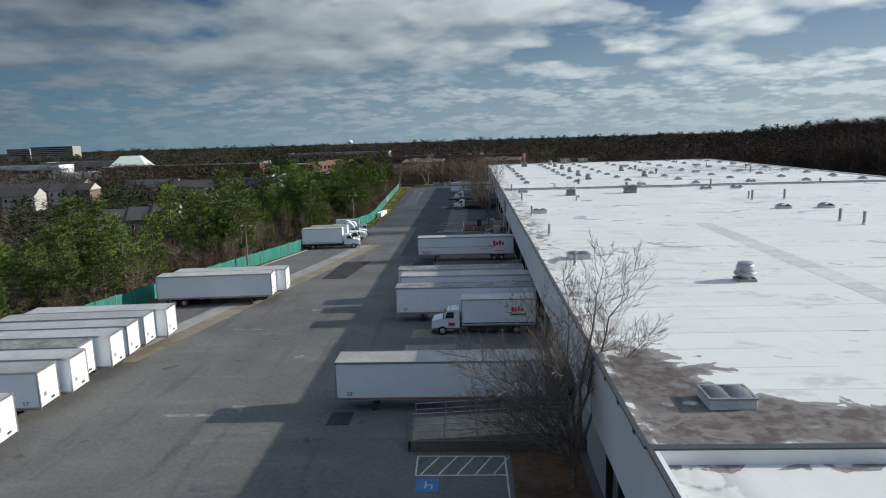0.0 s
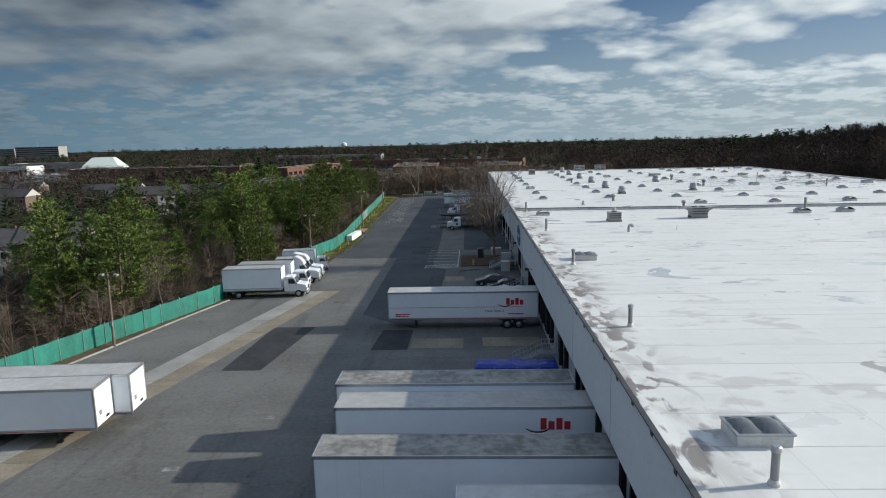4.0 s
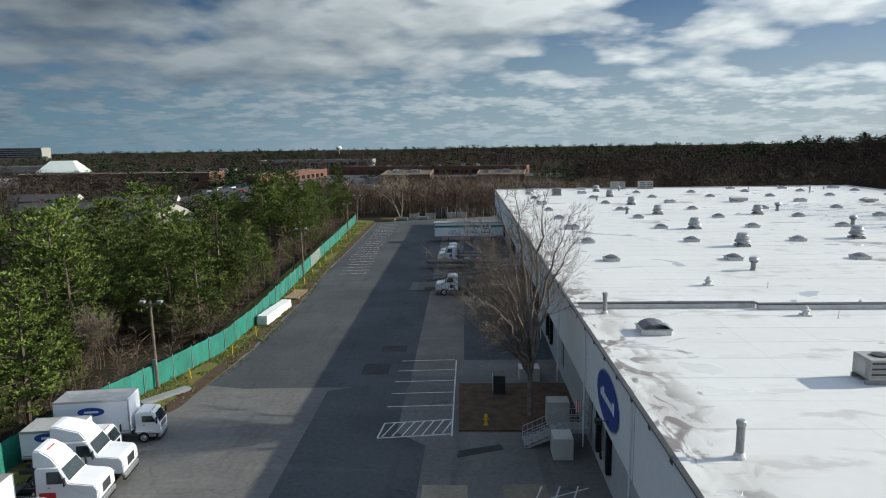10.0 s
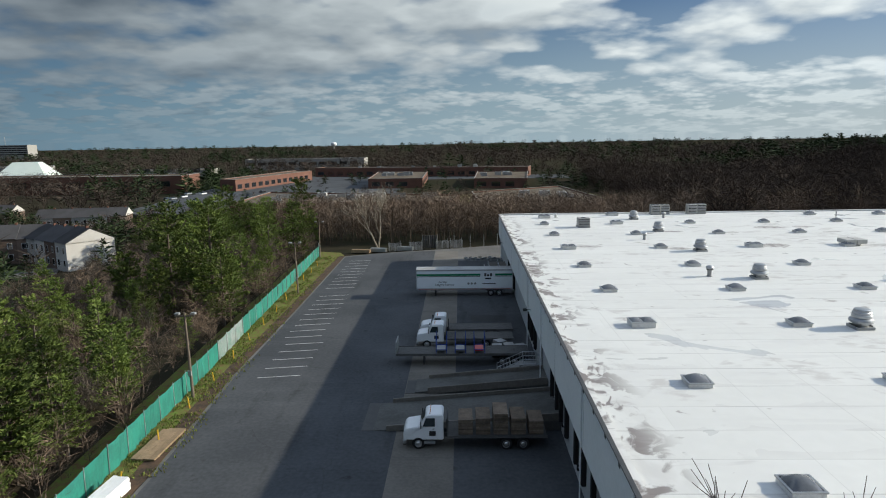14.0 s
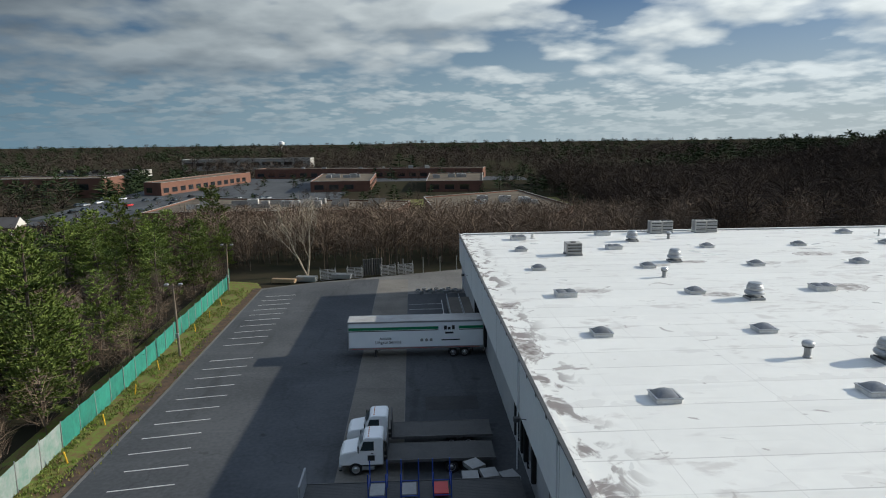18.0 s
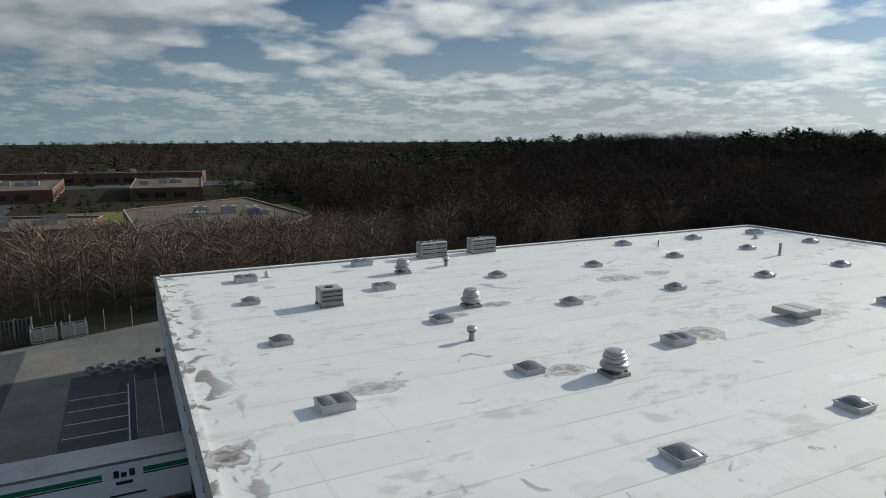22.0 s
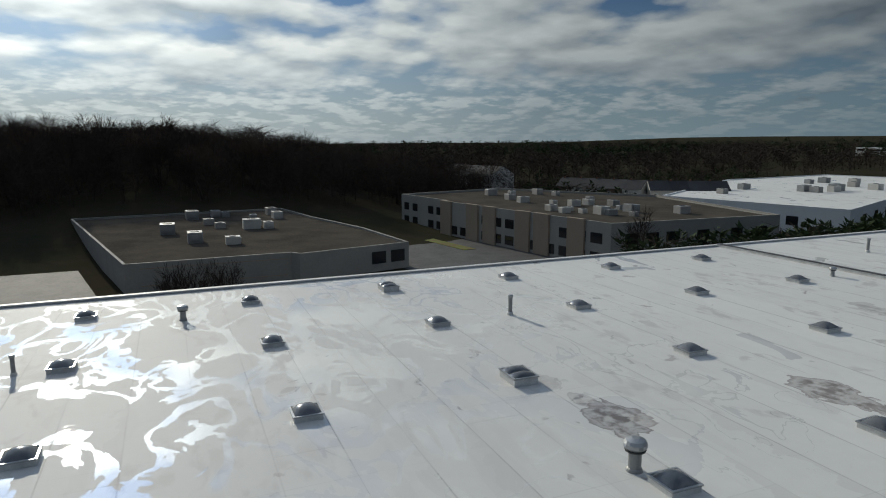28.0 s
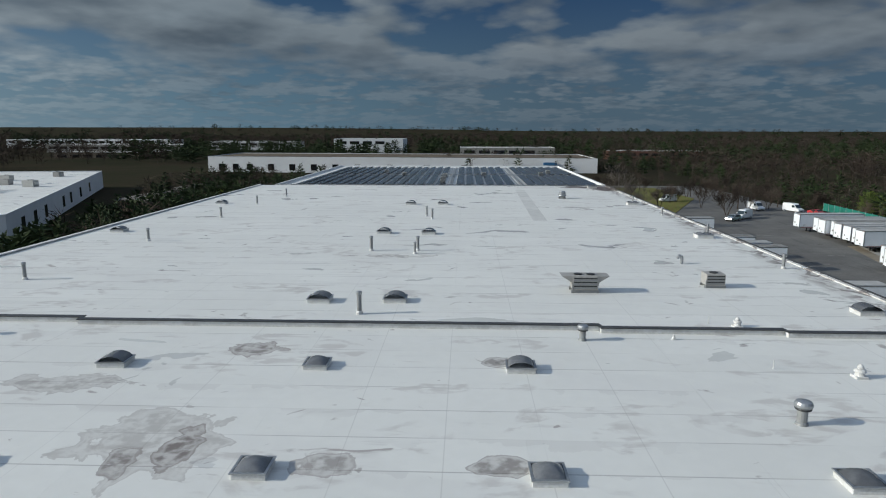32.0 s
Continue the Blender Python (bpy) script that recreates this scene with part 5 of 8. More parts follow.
def cab_shell(t, hood=True, w=1.1, z0=0.55, top=2.75, nose=0.0, back=-2.9, hood_z=1.75, screen=-1.25, mat=None):
    """A truck cab; the nose is at local x = nose, the cab's back at x = back."""
    mat = mat or M_TRUCK
    if hood:
        prof = [(back, z0 + 0.25), (nose - 0.05, z0 + 0.25), (nose, z0 + 0.4), (nose - 0.03, hood_z - 0.3), (nose - 0.22, hood_z - 0.08), (screen, hood_z + 0.1), (screen - 0.5, top - 0.08), (screen - 0.75, top), (back + 0.15, top), (back, top - 0.15)]
    else:
        prof = [(back, z0 + 0.25), (nose, z0 + 0.25), (nose, hood_z - 0.1), (nose - 0.35, top - 0.1), (nose - 0.5, top), (back + 0.1, top), (back, top - 0.1)]
    bm = extrude_profile(prof, -w, w, 0.09, hood_z - 0.2)
    bmesh.ops.bevel(bm, geom=[e for e in bm.edges], offset=0.05, segments=2, affect="EDGES")
    part("cab", bm, mat, t)

    def at(f):
        a = (screen, hood_z + 0.1) if hood else (nose, hood_z - 0.1)
        b = (screen - 0.5, top - 0.08) if hood else (nose - 0.35, top - 0.1)
        return a[0] + (b[0] - a[0]) * f, a[1] + (b[1] - a[1]) * f

    lo, hi = at(0.1), at(0.9)
    bm = bmesh.new()
    k0, k1 = w - 0.16, w - 0.24
    bm.faces.new([bm.verts.new(v) for v in ((lo[0] + 0.035, -k0, lo[1] + 0.02), (lo[0] + 0.035, k0, lo[1] + 0.02), (hi[0] + 0.035, k1, hi[1] + 0.02), (hi[0] + 0.035, -k1, hi[1] + 0.02))])
    part("windscreen", bm, M_GLASS, t)
    sx = screen - 0.45 if hood else nose - 0.42
    for s in (-1, 1):
        y = s * (w - 0.02)
        bm = bmesh.new()
        pts = [(sx + 0.2, hood_z + 0.1), (sx - 0.75, hood_z + 0.1), (sx - 0.75, top - 0.25), (sx - 0.05, top - 0.25)]
        vs = [bm.verts.new((px, y - s * 0.09 * (pz - hood_z + 0.2) + s * 0.03, pz)) for px, pz in pts]
        bm.faces.new(vs if s < 0 else vs[::-1])
        part("side_window", bm, M_GLASS, t)
        part("door_handle", boxes((sx - 0.7, sx - 0.55, y + s * 0.02 - 0.012, y + s * 0.02 + 0.012, hood_z - 0.12, hood_z - 0.08)), M_BLACK, t)
        part("mirror", boxes((sx + 0.28, sx + 0.36, s * (w + 0.2) - 0.09, s * (w + 0.2) + 0.09, hood_z + 0.05, hood_z + 0.55), bevel=0.02), M_BLACK, t)
        part("headlamp", boxes((nose - 0.1, nose + 0.015, s * (w - 0.28) - 0.16, s * (w - 0.28) + 0.16, z0 + 0.55, z0 + 0.75), bevel=0.02), M_LAMP, t)
        part("step", boxes((sx - 0.75, sx + 0.1, s * (w - 0.1) - 0.12, s * (w - 0.1) + 0.12, 0.42, 0.62), bevel=0.015), M_STEEL_DULL, t)
    part("grille", boxes((nose - 0.02, nose + 0.02, -0.5, 0.5, z0 + 0.5, hood_z - 0.3 if hood else z0 + 0.9), bevel=0.01), M_CHROME, t)
    part("bumper", boxes((nose - 0.2, nose + 0.06, -w + 0.04, w - 0.04, z0 - 0.1, z0 + 0.22), bevel=0.06), M_STEEL, t, "brushed metal bumper")
    part("bumper_lip", boxes((nose - 0.15, nose + 0.03, -w + 0.12, w - 0.12, z0 - 0.2, z0 - 0.1)), M_BLACK, t)
    part("roof_lamps", boxes(*[(screen - 0.85 if hood else nose - 0.6, screen - 0.78 if hood else nose - 0.53, y - 0.05, y + 0.05, top, top + 0.05) for y in (-0.7, -0.3, 0, 0.3, 0.7)]), M_AMBER, t)


def box_truck(label, at, box_len=7.6, hood=True, emblem=False, blue_oval=False, top=3.85, small=False):
    """A straight truck with a cargo box; the nose is at local x = 0, the box behind."""
    t = thing("box_truck", label, "truck", at, "parked trucks")
    k = 0.82 if small else 1.0
    back = (-3.0 if hood else -2.0) * k
    cab_shell(t, hood, 1.08 * k, 0.5 * k, 2.7 * k, 0.0, back, 1.72 * k, -1.2 * k)
    b1, b0 = back - 0.25, back - 0.25 - box_len
    w = 1.27 if not small else 1.12
    part("cargo_box", boxes((b0, b1, -w, w, 1.1 * k, top), bevel=0.04), M_TRAILER, t)
    part("box_roof", boxes((b0 + 0.05, b1 - 0.05, -w + 0.06, w - 0.06, top, top + 0.03)), M_TROOF, t, "grey box roof")
    for rail in ((b0, b1, -w - 0.015, -w + 0.04, top - 0.1, top + 0.04), (b0, b1, w - 0.04, w + 0.015, top - 0.1, top + 0.04), (b0, b1, -w - 0.015, -w + 0.05, 1.02 * k, 1.16 * k), (b0, b1, w - 0.05, w + 0.015, 1.02 * k, 1.16 * k), (b1 - 0.07, b1 + 0.02, -w - 0.01, -w + 0.08, 1.1 * k, top), (b1 - 0.07, b1 + 0.02, w - 0.08, w + 0.01, 1.1 * k, top)):
        part("box_rail", boxes(rail), M_TRIM, t)
    part("roll_door", boxes(*[(b0 - 0.03, b0 + 0.01, -w + 0.12, w - 0.12, 1.15 * k + i * 0.42, 1.15 * k + i * 0.42 + 0.4) for i in range(int((top - 1.2 * k) / 0.42))]), M_TRAILER, t)
    part("chassis", boxes((b0 + 0.3, -0.4, -0.5, -0.38, 0.7 * k, 0.95 * k), (b0 + 0.3, -0.4, 0.38, 0.5, 0.7 * k, 0.95 * k), (b0 + 2.6, b1 - 0.4, 0.55, 1.0, 0.5, 0.95)), M_DARK, t)
    r = 0.48 * k
    for x, wd in ((-1.15 * k if hood else -1.1, 0.28), (b0 + 2.0, 0.5)):
        for s in (-1, 1):
            wheel(x, s * (w - 0.25 if wd > 0.3 else 0.95 * k), r, t, wd)
    for s in (-1, 1):
        part("mudguard", boxes((-1.75 * k if hood else -1.7, -0.55 * k, s * 0.97 * k - 0.16, s * 0.97 * k + 0.16, 2 * r + 0.02, 2 * r + 0.09), bevel=0.03), M_TRUCK, t)
    part("rear_bumper", boxes((b0 - 0.12, b0 + 0.1, -1.0, 1.0, 0.55, 0.68)), M_DARK, t)
    for s in (-1, 1):
        part("side_marker_band", boxes((b0 + 0.1, b1 - 0.1, s * (w + 0.006) - 0.003, s * (w + 0.006) + 0.003, 1.24 * k, 1.36 * k)), M_BLACKTXT if emblem else M_TRIM, t)
        if emblem:
            swoosh(t, (b0 + 2.6) if s < 0 else (b0 + 2.6), s * (w + 0.012), 2.75, 0.75, s > 0)
            part("slogan_bar", boxes((b0 + 0.9, b0 + 2.6, s * (w + 0.01) - 0.004, s * (w + 0.01) + 0.004, 2.1, 2.28)), M_BLACKTXT, t)
        if blue_oval:
            bm = lathe([(0.9, -0.004), (0.9, 0.004)], 24)
            bmesh.ops.transform(bm, verts=bm.verts, matrix=Matrix.Translation(((b0 + b1) / 2, s * (w + 0.008), (top + 1.1) / 2 + 0.35)) @ Matrix.Diagonal((1, 1, 0.36, 1)) @ Matrix.Rotation(radians(90), 4, "X"))
            part("emblem_oval", bm, M_BLUE, t, "blue oval emblem")
            part("emblem_bar", boxes(((b0 + b1) / 2 - 0.45, (b0 + b1) / 2 + 0.5, s * (w + 0.016) - 0.004, s * (w + 0.016) + 0.004, (top + 1.1) / 2 + 0.27, (top + 1.1) / 2 + 0.42)), M_TRAILER, t)
    if emblem:
        part("door_flash", boxes((back + 0.5, back + 1.2, 1.085, 1.095, 1.0, 1.35), (back + 0.5, back + 1.2, -1.095, -1.085, 1.0, 1.35)), M_RED, t)
    return t


def tractor(label, at, fairing=True, sleeper=False, emblem=False):
    """A semi tractor; the nose is at local x = 0."""
    t = thing("semi_tractor", label, "truck", at, "parked tractors")
    back = -4.2 if sleeper else -3.4
    cab_shell(t, True, 1.12, 0.55, 2.95, 0.0, back, 1.9, -1.55)
    if fairing:
        bm = extrude_profile([(back - 0.1, 2.9), (-2.1, 2.98), (-2.5, 3.5), (back + 0.3, 3.9), (back - 0.1, 3.9)], -0.95, 0.95, 0.12, 2.95)
        bmesh.ops.bevel(bm, geom=list(bm.edges), offset=0.06, segments=2, affect="EDGES")
        f = part("roof_fairing", bm, M_TRUCK, t, "white roof air deflector")
        if emblem:
            part("fairing_mark", boxes((-2.9, -2.86, -0.4, 0.4, 3.62, 3.8)), M_RED, f)
    part("frame", boxes((-6.6, -0.4, -0.5, -0.38, 0.75, 1.0), (-6.6, -0.4, 0.38, 0.5, 0.75, 1.0)), M_DARK, t)
    part("fifth_wheel", boxes((-5.9, -4.9, -0.5, 0.5, 1.05, 1.18), bevel=0.04), M_DARK, t)
    for s in (-1, 1):
        wheel(-1.2, s * 0.98, 0.5, t, 0.3)
        wheel(-5.3, s * 0.95, 0.5, t, 0.55)
        part("fuel_tank", rods([((-3.9, s * 0.92, 0.72), (-2.6, s * 0.92, 0.72), 0.3)], 14), M_CHROME, t)
        part("mudguard", boxes((-1.85, -0.55, s * 1.0 - 0.18, s * 1.0 + 0.18, 1.02, 1.1), bevel=0.03), M_TRUCK, t)
        part("side_fairing", boxes((back + 0.1, back + 0.9, s * 1.1 - 0.02, s * 1.1 + 0.02, 0.5, 1.0)), M_TRUCK, t)
        if emblem:
            part("door_flash", boxes((back + 0.2, back + 1.1, s * 1.125 - 0.006, s * 1.125 + 0.006, 1.15, 1.5)), M_RED, t)
        part("exhaust_stack", rods([((back - 0.2, s * 0.7, 1.1), (back - 0.2, s * 0.7, 3.0), 0.08)], 10), M_DARK, t)
    return t


def facing(x, y, deg=0):
    return Matrix.Translation((x, y, 0)) @ Matrix.Rotation(radians(deg), 4, "Z")


box_truck("white rental box truck with red emblem backed to a dock", facing(-11.3, 66.35, 180), 7.75, True, True)
box_truck("white box truck with long body parked by the fence", facing(-28.75, 123.2, 4), 7.7, True, False, False, 3.95)
box_truck("white rental cab-over box truck parked beside another", facing(-29.4, 126.6, 4), 7.2, False, True, False, 3.9)
tractor("white day-cab tractor with tilted roof deflector and red mark", facing(-29.0, 131.4, 6), True, False, True)
tractor("white sleeper tractor with tall roof deflector by the fence", facing(-29.2, 134.6, 6), True, True)
box_truck("small white delivery box truck with blue oval emblem", facing(-31.4, 137.0, 8), 3.6, False, False, True, 2.7, True)
box_truck("white delivery van with cargo box and blue oval emblem", facing(-29.8, 140.4, 8), 5.0, False, False, True, 3.35, True)


def flatbed_truck(label, at, load=False):
    t = thing("flatbed_truck", label, "truck", at, "flatbed trucks")
    cab_shell(t, True, 1.1, 0.52, 2.75, 0.0, -3.1, 1.75, -1.25)
    part("door_emblem", boxes((-2.5, -2.0, 1.105, 1.115, 1.1, 1.5)), M_BLACKTXT, t)
    part("frame", boxes((-10.8, -0.4, -0.5, -0.36, 0.75, 1.02), (-10.8, -0.4, 0.36, 0.5, 0.75, 1.02)), M_DARK, t)
    for i in range(16):
        y = -1.25 + i * 0.157
        part("deck_board", boxes((-11.0, -3.4, y, y + 0.145, 1.12, 1.18)), M_DARK, t)
    for y0, y1 in ((-1.3, -1.25), (1.262, 1.31)):
        part("deck_rim", boxes((-11.05, -3.35, y0, y1, 1.0, 1.2)), M_DECK, t)
    part("headboard", boxes((-3.4, -3.32, -1.2, 1.2, 1.18, 2.5)), M_DARK, t)
    for x in (-1.15, -7.9, -9.2):
        for s in (-1, 1):
            wheel(x, s * 0.98, 0.48, t, 0.28 if x > -2 else 0.5)
    if load:
        rr = random.Random(4)
        for i in range(5):
            for j in range(rr.randint(9, 14)):
                x = -4.8 - i * 1.35
                lf = part("pallet_board", boxes((x - 0.55, x + 0.55, -1.1 + rr.uniform(-.05, .05), 1.1, 1.2 + j * 0.12, 1.29 + j * 0.12)), M_PALLET, t)
    return t


flatbed_truck("white flatbed truck with empty dark deck at the dock", facing(-12.6, 209.4, 180))
flatbed_truck("white flatbed truck with empty dark deck beside another", facing(-12.4, 213.0, 180))
flatbed_truck("white flatbed truck loaded with stacked pallets at the dock", facing(-12.0, 184.9, 180), True)

# empty flatbed semi-trailer with a raised end panel and blue folding racks
ft = thing("flatbed_trailer", "long empty flatbed trailer with steel gear on deck", "trailer", facing(-14.4, 203.6, 180))
for i in range(14):
    part("deck_board", boxes((-14.0, 0, -1.25 + i * 0.18, -1.08 + i * 0.18, 1.3, 1.36)), M_DARK, ft)
part("side_rail", boxes((-14.0, 0, -1.32, -1.26, 1.15, 1.4), (-14.0, 0, 1.275, 1.33, 1.15, 1.4)), M_DECK, ft)
part("main_beam", boxes((-13.5, -0.4, -0.5, -0.38, 0.85, 1.3), (-13.5, -0.4, 0.38, 0.5, 0.85, 1.3)), M_DARK, ft)
part("headboard", boxes((-0.12, 0, -1.2, 1.2, 1.36, 2.6)), M_STEEL_DULL, ft)
for s in (-1, 1):
    part("landing_leg", boxes((-3.0, -2.85, s * 0.7 - 0.08, s * 0.7 + 0.08, 0, 1.2)), M_DARK, ft)
    for x in (-11.2, -12.5):
        wheel(x, s * 1.0, 0.48, ft, 0.5)
for k in range(3):
    rk = thing("folding_rack", "blue tubular folding racks standing on a flatbed", "rack", Matrix.Translation((-9.6 + k * 2.0, 203.3, 1.37)), "blue racks")
    for s in (-0.55, 0.55):
        for e in (-0.9, 0.9):
            part("upright", rods([((s, e, 0), (s, e, 1.9), 0.045)]), M_BLUE, rk)
    part("crossbar", rods([((-0.55, -0.9, 0.4), (0.55, -0.9, 0.4), 0.04), ((-0.55, 0.9, 0.4), (0.55, 0.9, 0.4), 0.04), ((-0.55, -0.9, 0.9), (-0.55, 0.9, 0.9), 0.04), ((0.55, -0.9, 0.9), (0.55, 0.9, 0.9), 0.04)]), M_BLUE, rk)
    part("folded_seat", boxes((-0.5, 0.4, -0.7, 0.7, 0.2, 0.4)), M_RED if k == 2 else M_STEEL_DULL, rk)


def car(label, at, paint, length=4.8, suv=False, van=False):
    t = thing("van" if van else "car", label, "van" if van else "car", at, "parked cars")
    L, w, h = length, 0.92, 1.46
    if van:
        prof = [(-L, 0.35), (-0.1, 0.35), (0, 0.6), (-0.05, 0.95), (-0.9, 1.2), (-1.75, 2.15), (-2.2, 2.4), (-L + 0.1, 2.4), (-L, 2.2)]
        w = 1.0
    elif suv:
        prof = [(-L, 0.4), (-0.1, 0.35), (0, 0.6), (-0.08, 0.9), (-1.2, 1.08), (-1.95, 1.6), (-2.3, 1.68), (-L + 0.35, 1.62), (-L + 0.02, 1.0)]
    else:
        prof = [(-L, 0.4), (-0.12, 0.32), (0, 0.5), (-0.08, 0.74), (-1.3, 0.98), (-2.1, 1.4), (-2.6, h), (-3.3, 1.4), (-4.1, 1.06), (-L + 0.05, 0.98), (-L - 0.03, 0.7)]
    bm = extrude_profile(prof, -w, w, 0.28 if not van else 0.06, 0.9)
    bmesh.ops.bevel(bm, geom=list(bm.edges), offset=0.06, segments=2, affect="EDGES")
    part("body", bm, paint, t)
    if van:
        glass = [((-0.95, 1.28), (-1.7, 2.1))]
        side = [(-1.3, 1.35), (-2.5, 1.35), (-2.5, 1.95), (-1.75, 1.95)]
        k = 0.06
    elif suv:
        glass = [((-1.25, 1.13), (-1.93, 1.56))]
        side = [(-1.6, 1.05), (-4.1, 1.08), (-3.9, 1.5), (-2.15, 1.55)]
        k = 0.28
    else:
        glass = [((-1.38, 1.03), (-2.08, 1.37)), ((-3.95, 1.13), (-3.35, 1.36))]
        side = [(-1.75, 0.98), (-3.6, 1.0), (-3.2, 1.32), (-2.3, 1.36)]
        k = 0.28
    for i, ((x0, z0), (x1, z1)) in enumerate(glass):
        o = 0.03 if i == 0 else -0.03
        a, b = w - k * max(0, z0 - 0.9) - 0.1, w - k * (z1 - 0.9) - 0.1
        bm = bmesh.new()
        bm.faces.new([bm.verts.new(v) for v in ((x0 + o, -a, z0 + 0.03), (x0 + o, a, z0 + 0.03), (x1 + o, b, z1 + 0.03), (x1 + o, -b, z1 + 0.03))])
        part("windscreen" if i == 0 else "rear_window", bm, M_GLASS, t)
    for s in (-1, 1):
        bm = bmesh.new()
        vs = [bm.verts.new((x, s * (w - k * max(0, z - 0.9) + 0.012), z)) for x, z in side]
        bm.faces.new(vs if s < 0 else vs[::-1])
        part("side_window", bm, M_GLASS, t)
        for x in (-0.85, -L + 0.95):
            wheel(x, s * (w - 0.1), 0.33, t, 0.22)
        part("headlamp", boxes((-0.14, 0.0, s * 0.65 - 0.16, s * 0.65 + 0.16, 0.6, 0.73), bevel=0.02), M_LAMP, t)
        part("tail_lamp", boxes((-L - 0.02, -L + 0.05, s * 0.7 - 0.14, s * 0.7 + 0.14, 0.75, 0.92), bevel=0.02), M_RED_LENS, t)
        part("mirror", boxes((side[0][0] - 0.25, side[0][0] - 0.1, s * (w + 0.08) - 0.08, s * (w + 0.08) + 0.08, 1.0 if not van else 1.4, 1.14 if not van else 1.6), bevel=0.02), paint, t)
    part("grille", boxes((-0.03, 0.012, -0.35, 0.35, 0.45, 0.62)), M_DARK, t)
    return t


M_CAR_GREY = material("slate_car_paint", (0.07, 0.085, 0.1), 0.25, (0.06, 0.07, 0.08), 1.0, 0.4, metal=0.4)
M_CAR_BLACK = material("black_car_paint", (0.012, 0.013, 0.015), 0.15, (0.015, 0.016, 0.018), 1.0, 0.4)
M_CAR_SILVER = material("silver_car_paint", (0.4, 0.42, 0.44), 0.25, (0.36, 0.37, 0.39), 1.0, 0.4, metal=0.4)
car("slate grey sedan parked nose out by the warehouse", facing(-6.35, 127.9, 180), M_CAR_GREY, 5.0)
car("black sedan parked beside the outside stairs", facing(-4.75, 124.6, 180), M_CAR_BLACK, 4.7)
for x, y, a, p, kw in ((-30, 24, 40, M_CAR_SILVER, dict(suv=True)), (-34, 20, 40, M_TRUCK, dict(van=True, length=5.6)), (-37, 14, 40, M_CAR_BLACK, dict(suv=True)), (-48, 2, 100, M_TRUCK, dict(van=True, length=5.8)), (-57, 6, 110, M_TRUCK, dict(van=True, length=5.8)), (-26, -20, 20, M_TRUCK, dict(van=True, length=5.6)), (-60, 12, 110, M_RED, dict())):
    car("%s parked in the far car park" % ("white panel van" if "van" in kw else "car with dusty paint"), facing(x, y, a), p, **{"length": 4.8, **kw})

# ---- yard edge, markings and dock side ----


def walk_line(pts, step):
    """Points about step apart along a broken line, with headings."""
    out, carry = [], 0.0
    for (x0, y0), (x1, y1) in zip(pts, pts[1:]):
        d = math.hypot(x1 - x0, y1 - y0)
        n = max(1, round(d / step))
        for i in range(n):
            f = i / n
            out.append((x0 + (x1 - x0) * f, y0 + (y1 - y0) * f, x0 + (x1 - x0) * (i + 1) / n, y0 + (y1 - y0) * (i + 1) / n))
    return out


fence = thing("fence", "chain-link fence covered with green privacy fabric", "fence")
frng = random.Random(8)
for x0, y0, x1, y1 in walk_line(FENCE, 3.0):
    part("post", rods([((x0, y0, -0.2), (x0 + frng.uniform(-.05, .05), y0, 2.35), 0.045)]), M_STEEL, fence)
    bm = bmesh.new()
    n = 5
    sag = [frng.uniform(-0.09, 0.09) for _ in range(n + 1)]
    d = Vector((y0 - y1, x1 - x0, 0)).normalized()
    lo, hi = [], []
    for i in range(n + 1):
        f = i / n
        b = Vector((x0 + (x1 - x0) * f, y0 + (y1 - y0) * f, 0))
        k = sag[i] if 0 < i < n else 0.03
        lo.append(bm.verts.new(b + d * (k * 1.4) + Vector((0, 0, 0.06))))
        hi.append(bm.verts.new(b + d * k * 0.5 + Vector((0, 0, 2.2 - 0.05 * math.sin(math.pi * f) + frng.uniform(-0.03, 0.03)))))
    for i in range(n):
        bm.faces.new((lo[i], lo[i + 1], hi[i + 1], hi[i]))
    worn = 203 < y0 < 211
    part("fabric_panel", bm, M_FENCE_WORN if worn else M_FENCE, fence, "torn sun-bleached grey fabric" if worn else "")
kerb = thing("kerb", "low pale concrete kerb along the leaf bank", "kerb", kind="structure")
for x0, y0, x1, y1 in walk_line([(-47, 89), (-44, 100), (-41, 112), (-38.6, 120.5)], 3.0):
    a = math.atan2(y1 - y0, x1 - x0)
    m = Matrix.Translation(((x0 + x1) / 2, (y0 + y1) / 2, 0.07)) @ Matrix.Rotation(a, 4, "Z") @ Matrix.Diagonal((math.hypot(x1 - x0, y1 - y0) - 0.02, 0.16, 0.16, 1))
    bm = bmesh.new()
    bmesh.ops.create_cube(bm, size=1, matrix=m)
    part("kerb_stone", bm, M_CONCRETE, kerb)


def light_pole(x, y, h=8.0, lamp=True, wood=True):
    t = thing("light_pole", "weathered wooden pole with twin lamp heads by the fence", "pole", pose(x, y, 0, frng.uniform(-1.5, 1.5), frng.uniform(-1.5, 1.5), 0), "poles by the fence")
    part("pole", rod(bmesh.new(), (0, 0, -0.2), (0, 0, h), 0.15, 0.1, 10), M_POLE if wood else M_STEEL, t)
    part("crossarm", boxes((-0.9, 0.9, -0.05, 0.05, h - 0.35, h - 0.22)), M_POLE, t)
    for s in (-1, 1):
        l = part("lamp_head", boxes((s * 0.75 - 0.22, s * 0.75 + 0.22, 0.0, 0.42, h - 0.22, h - 0.02), bevel=0.04), M_STEEL_DULL, t)
        part("lens", boxes((s * 0.75 - 0.17, s * 0.75 + 0.17, 0.425, 0.44, h - 0.2, h - 0.05)), M_LAMP, l)
    part("meter_box", boxes((-0.16, 0.16, -0.28, -0.13, 2.2, 2.7)), M_STEEL_DULL, t)


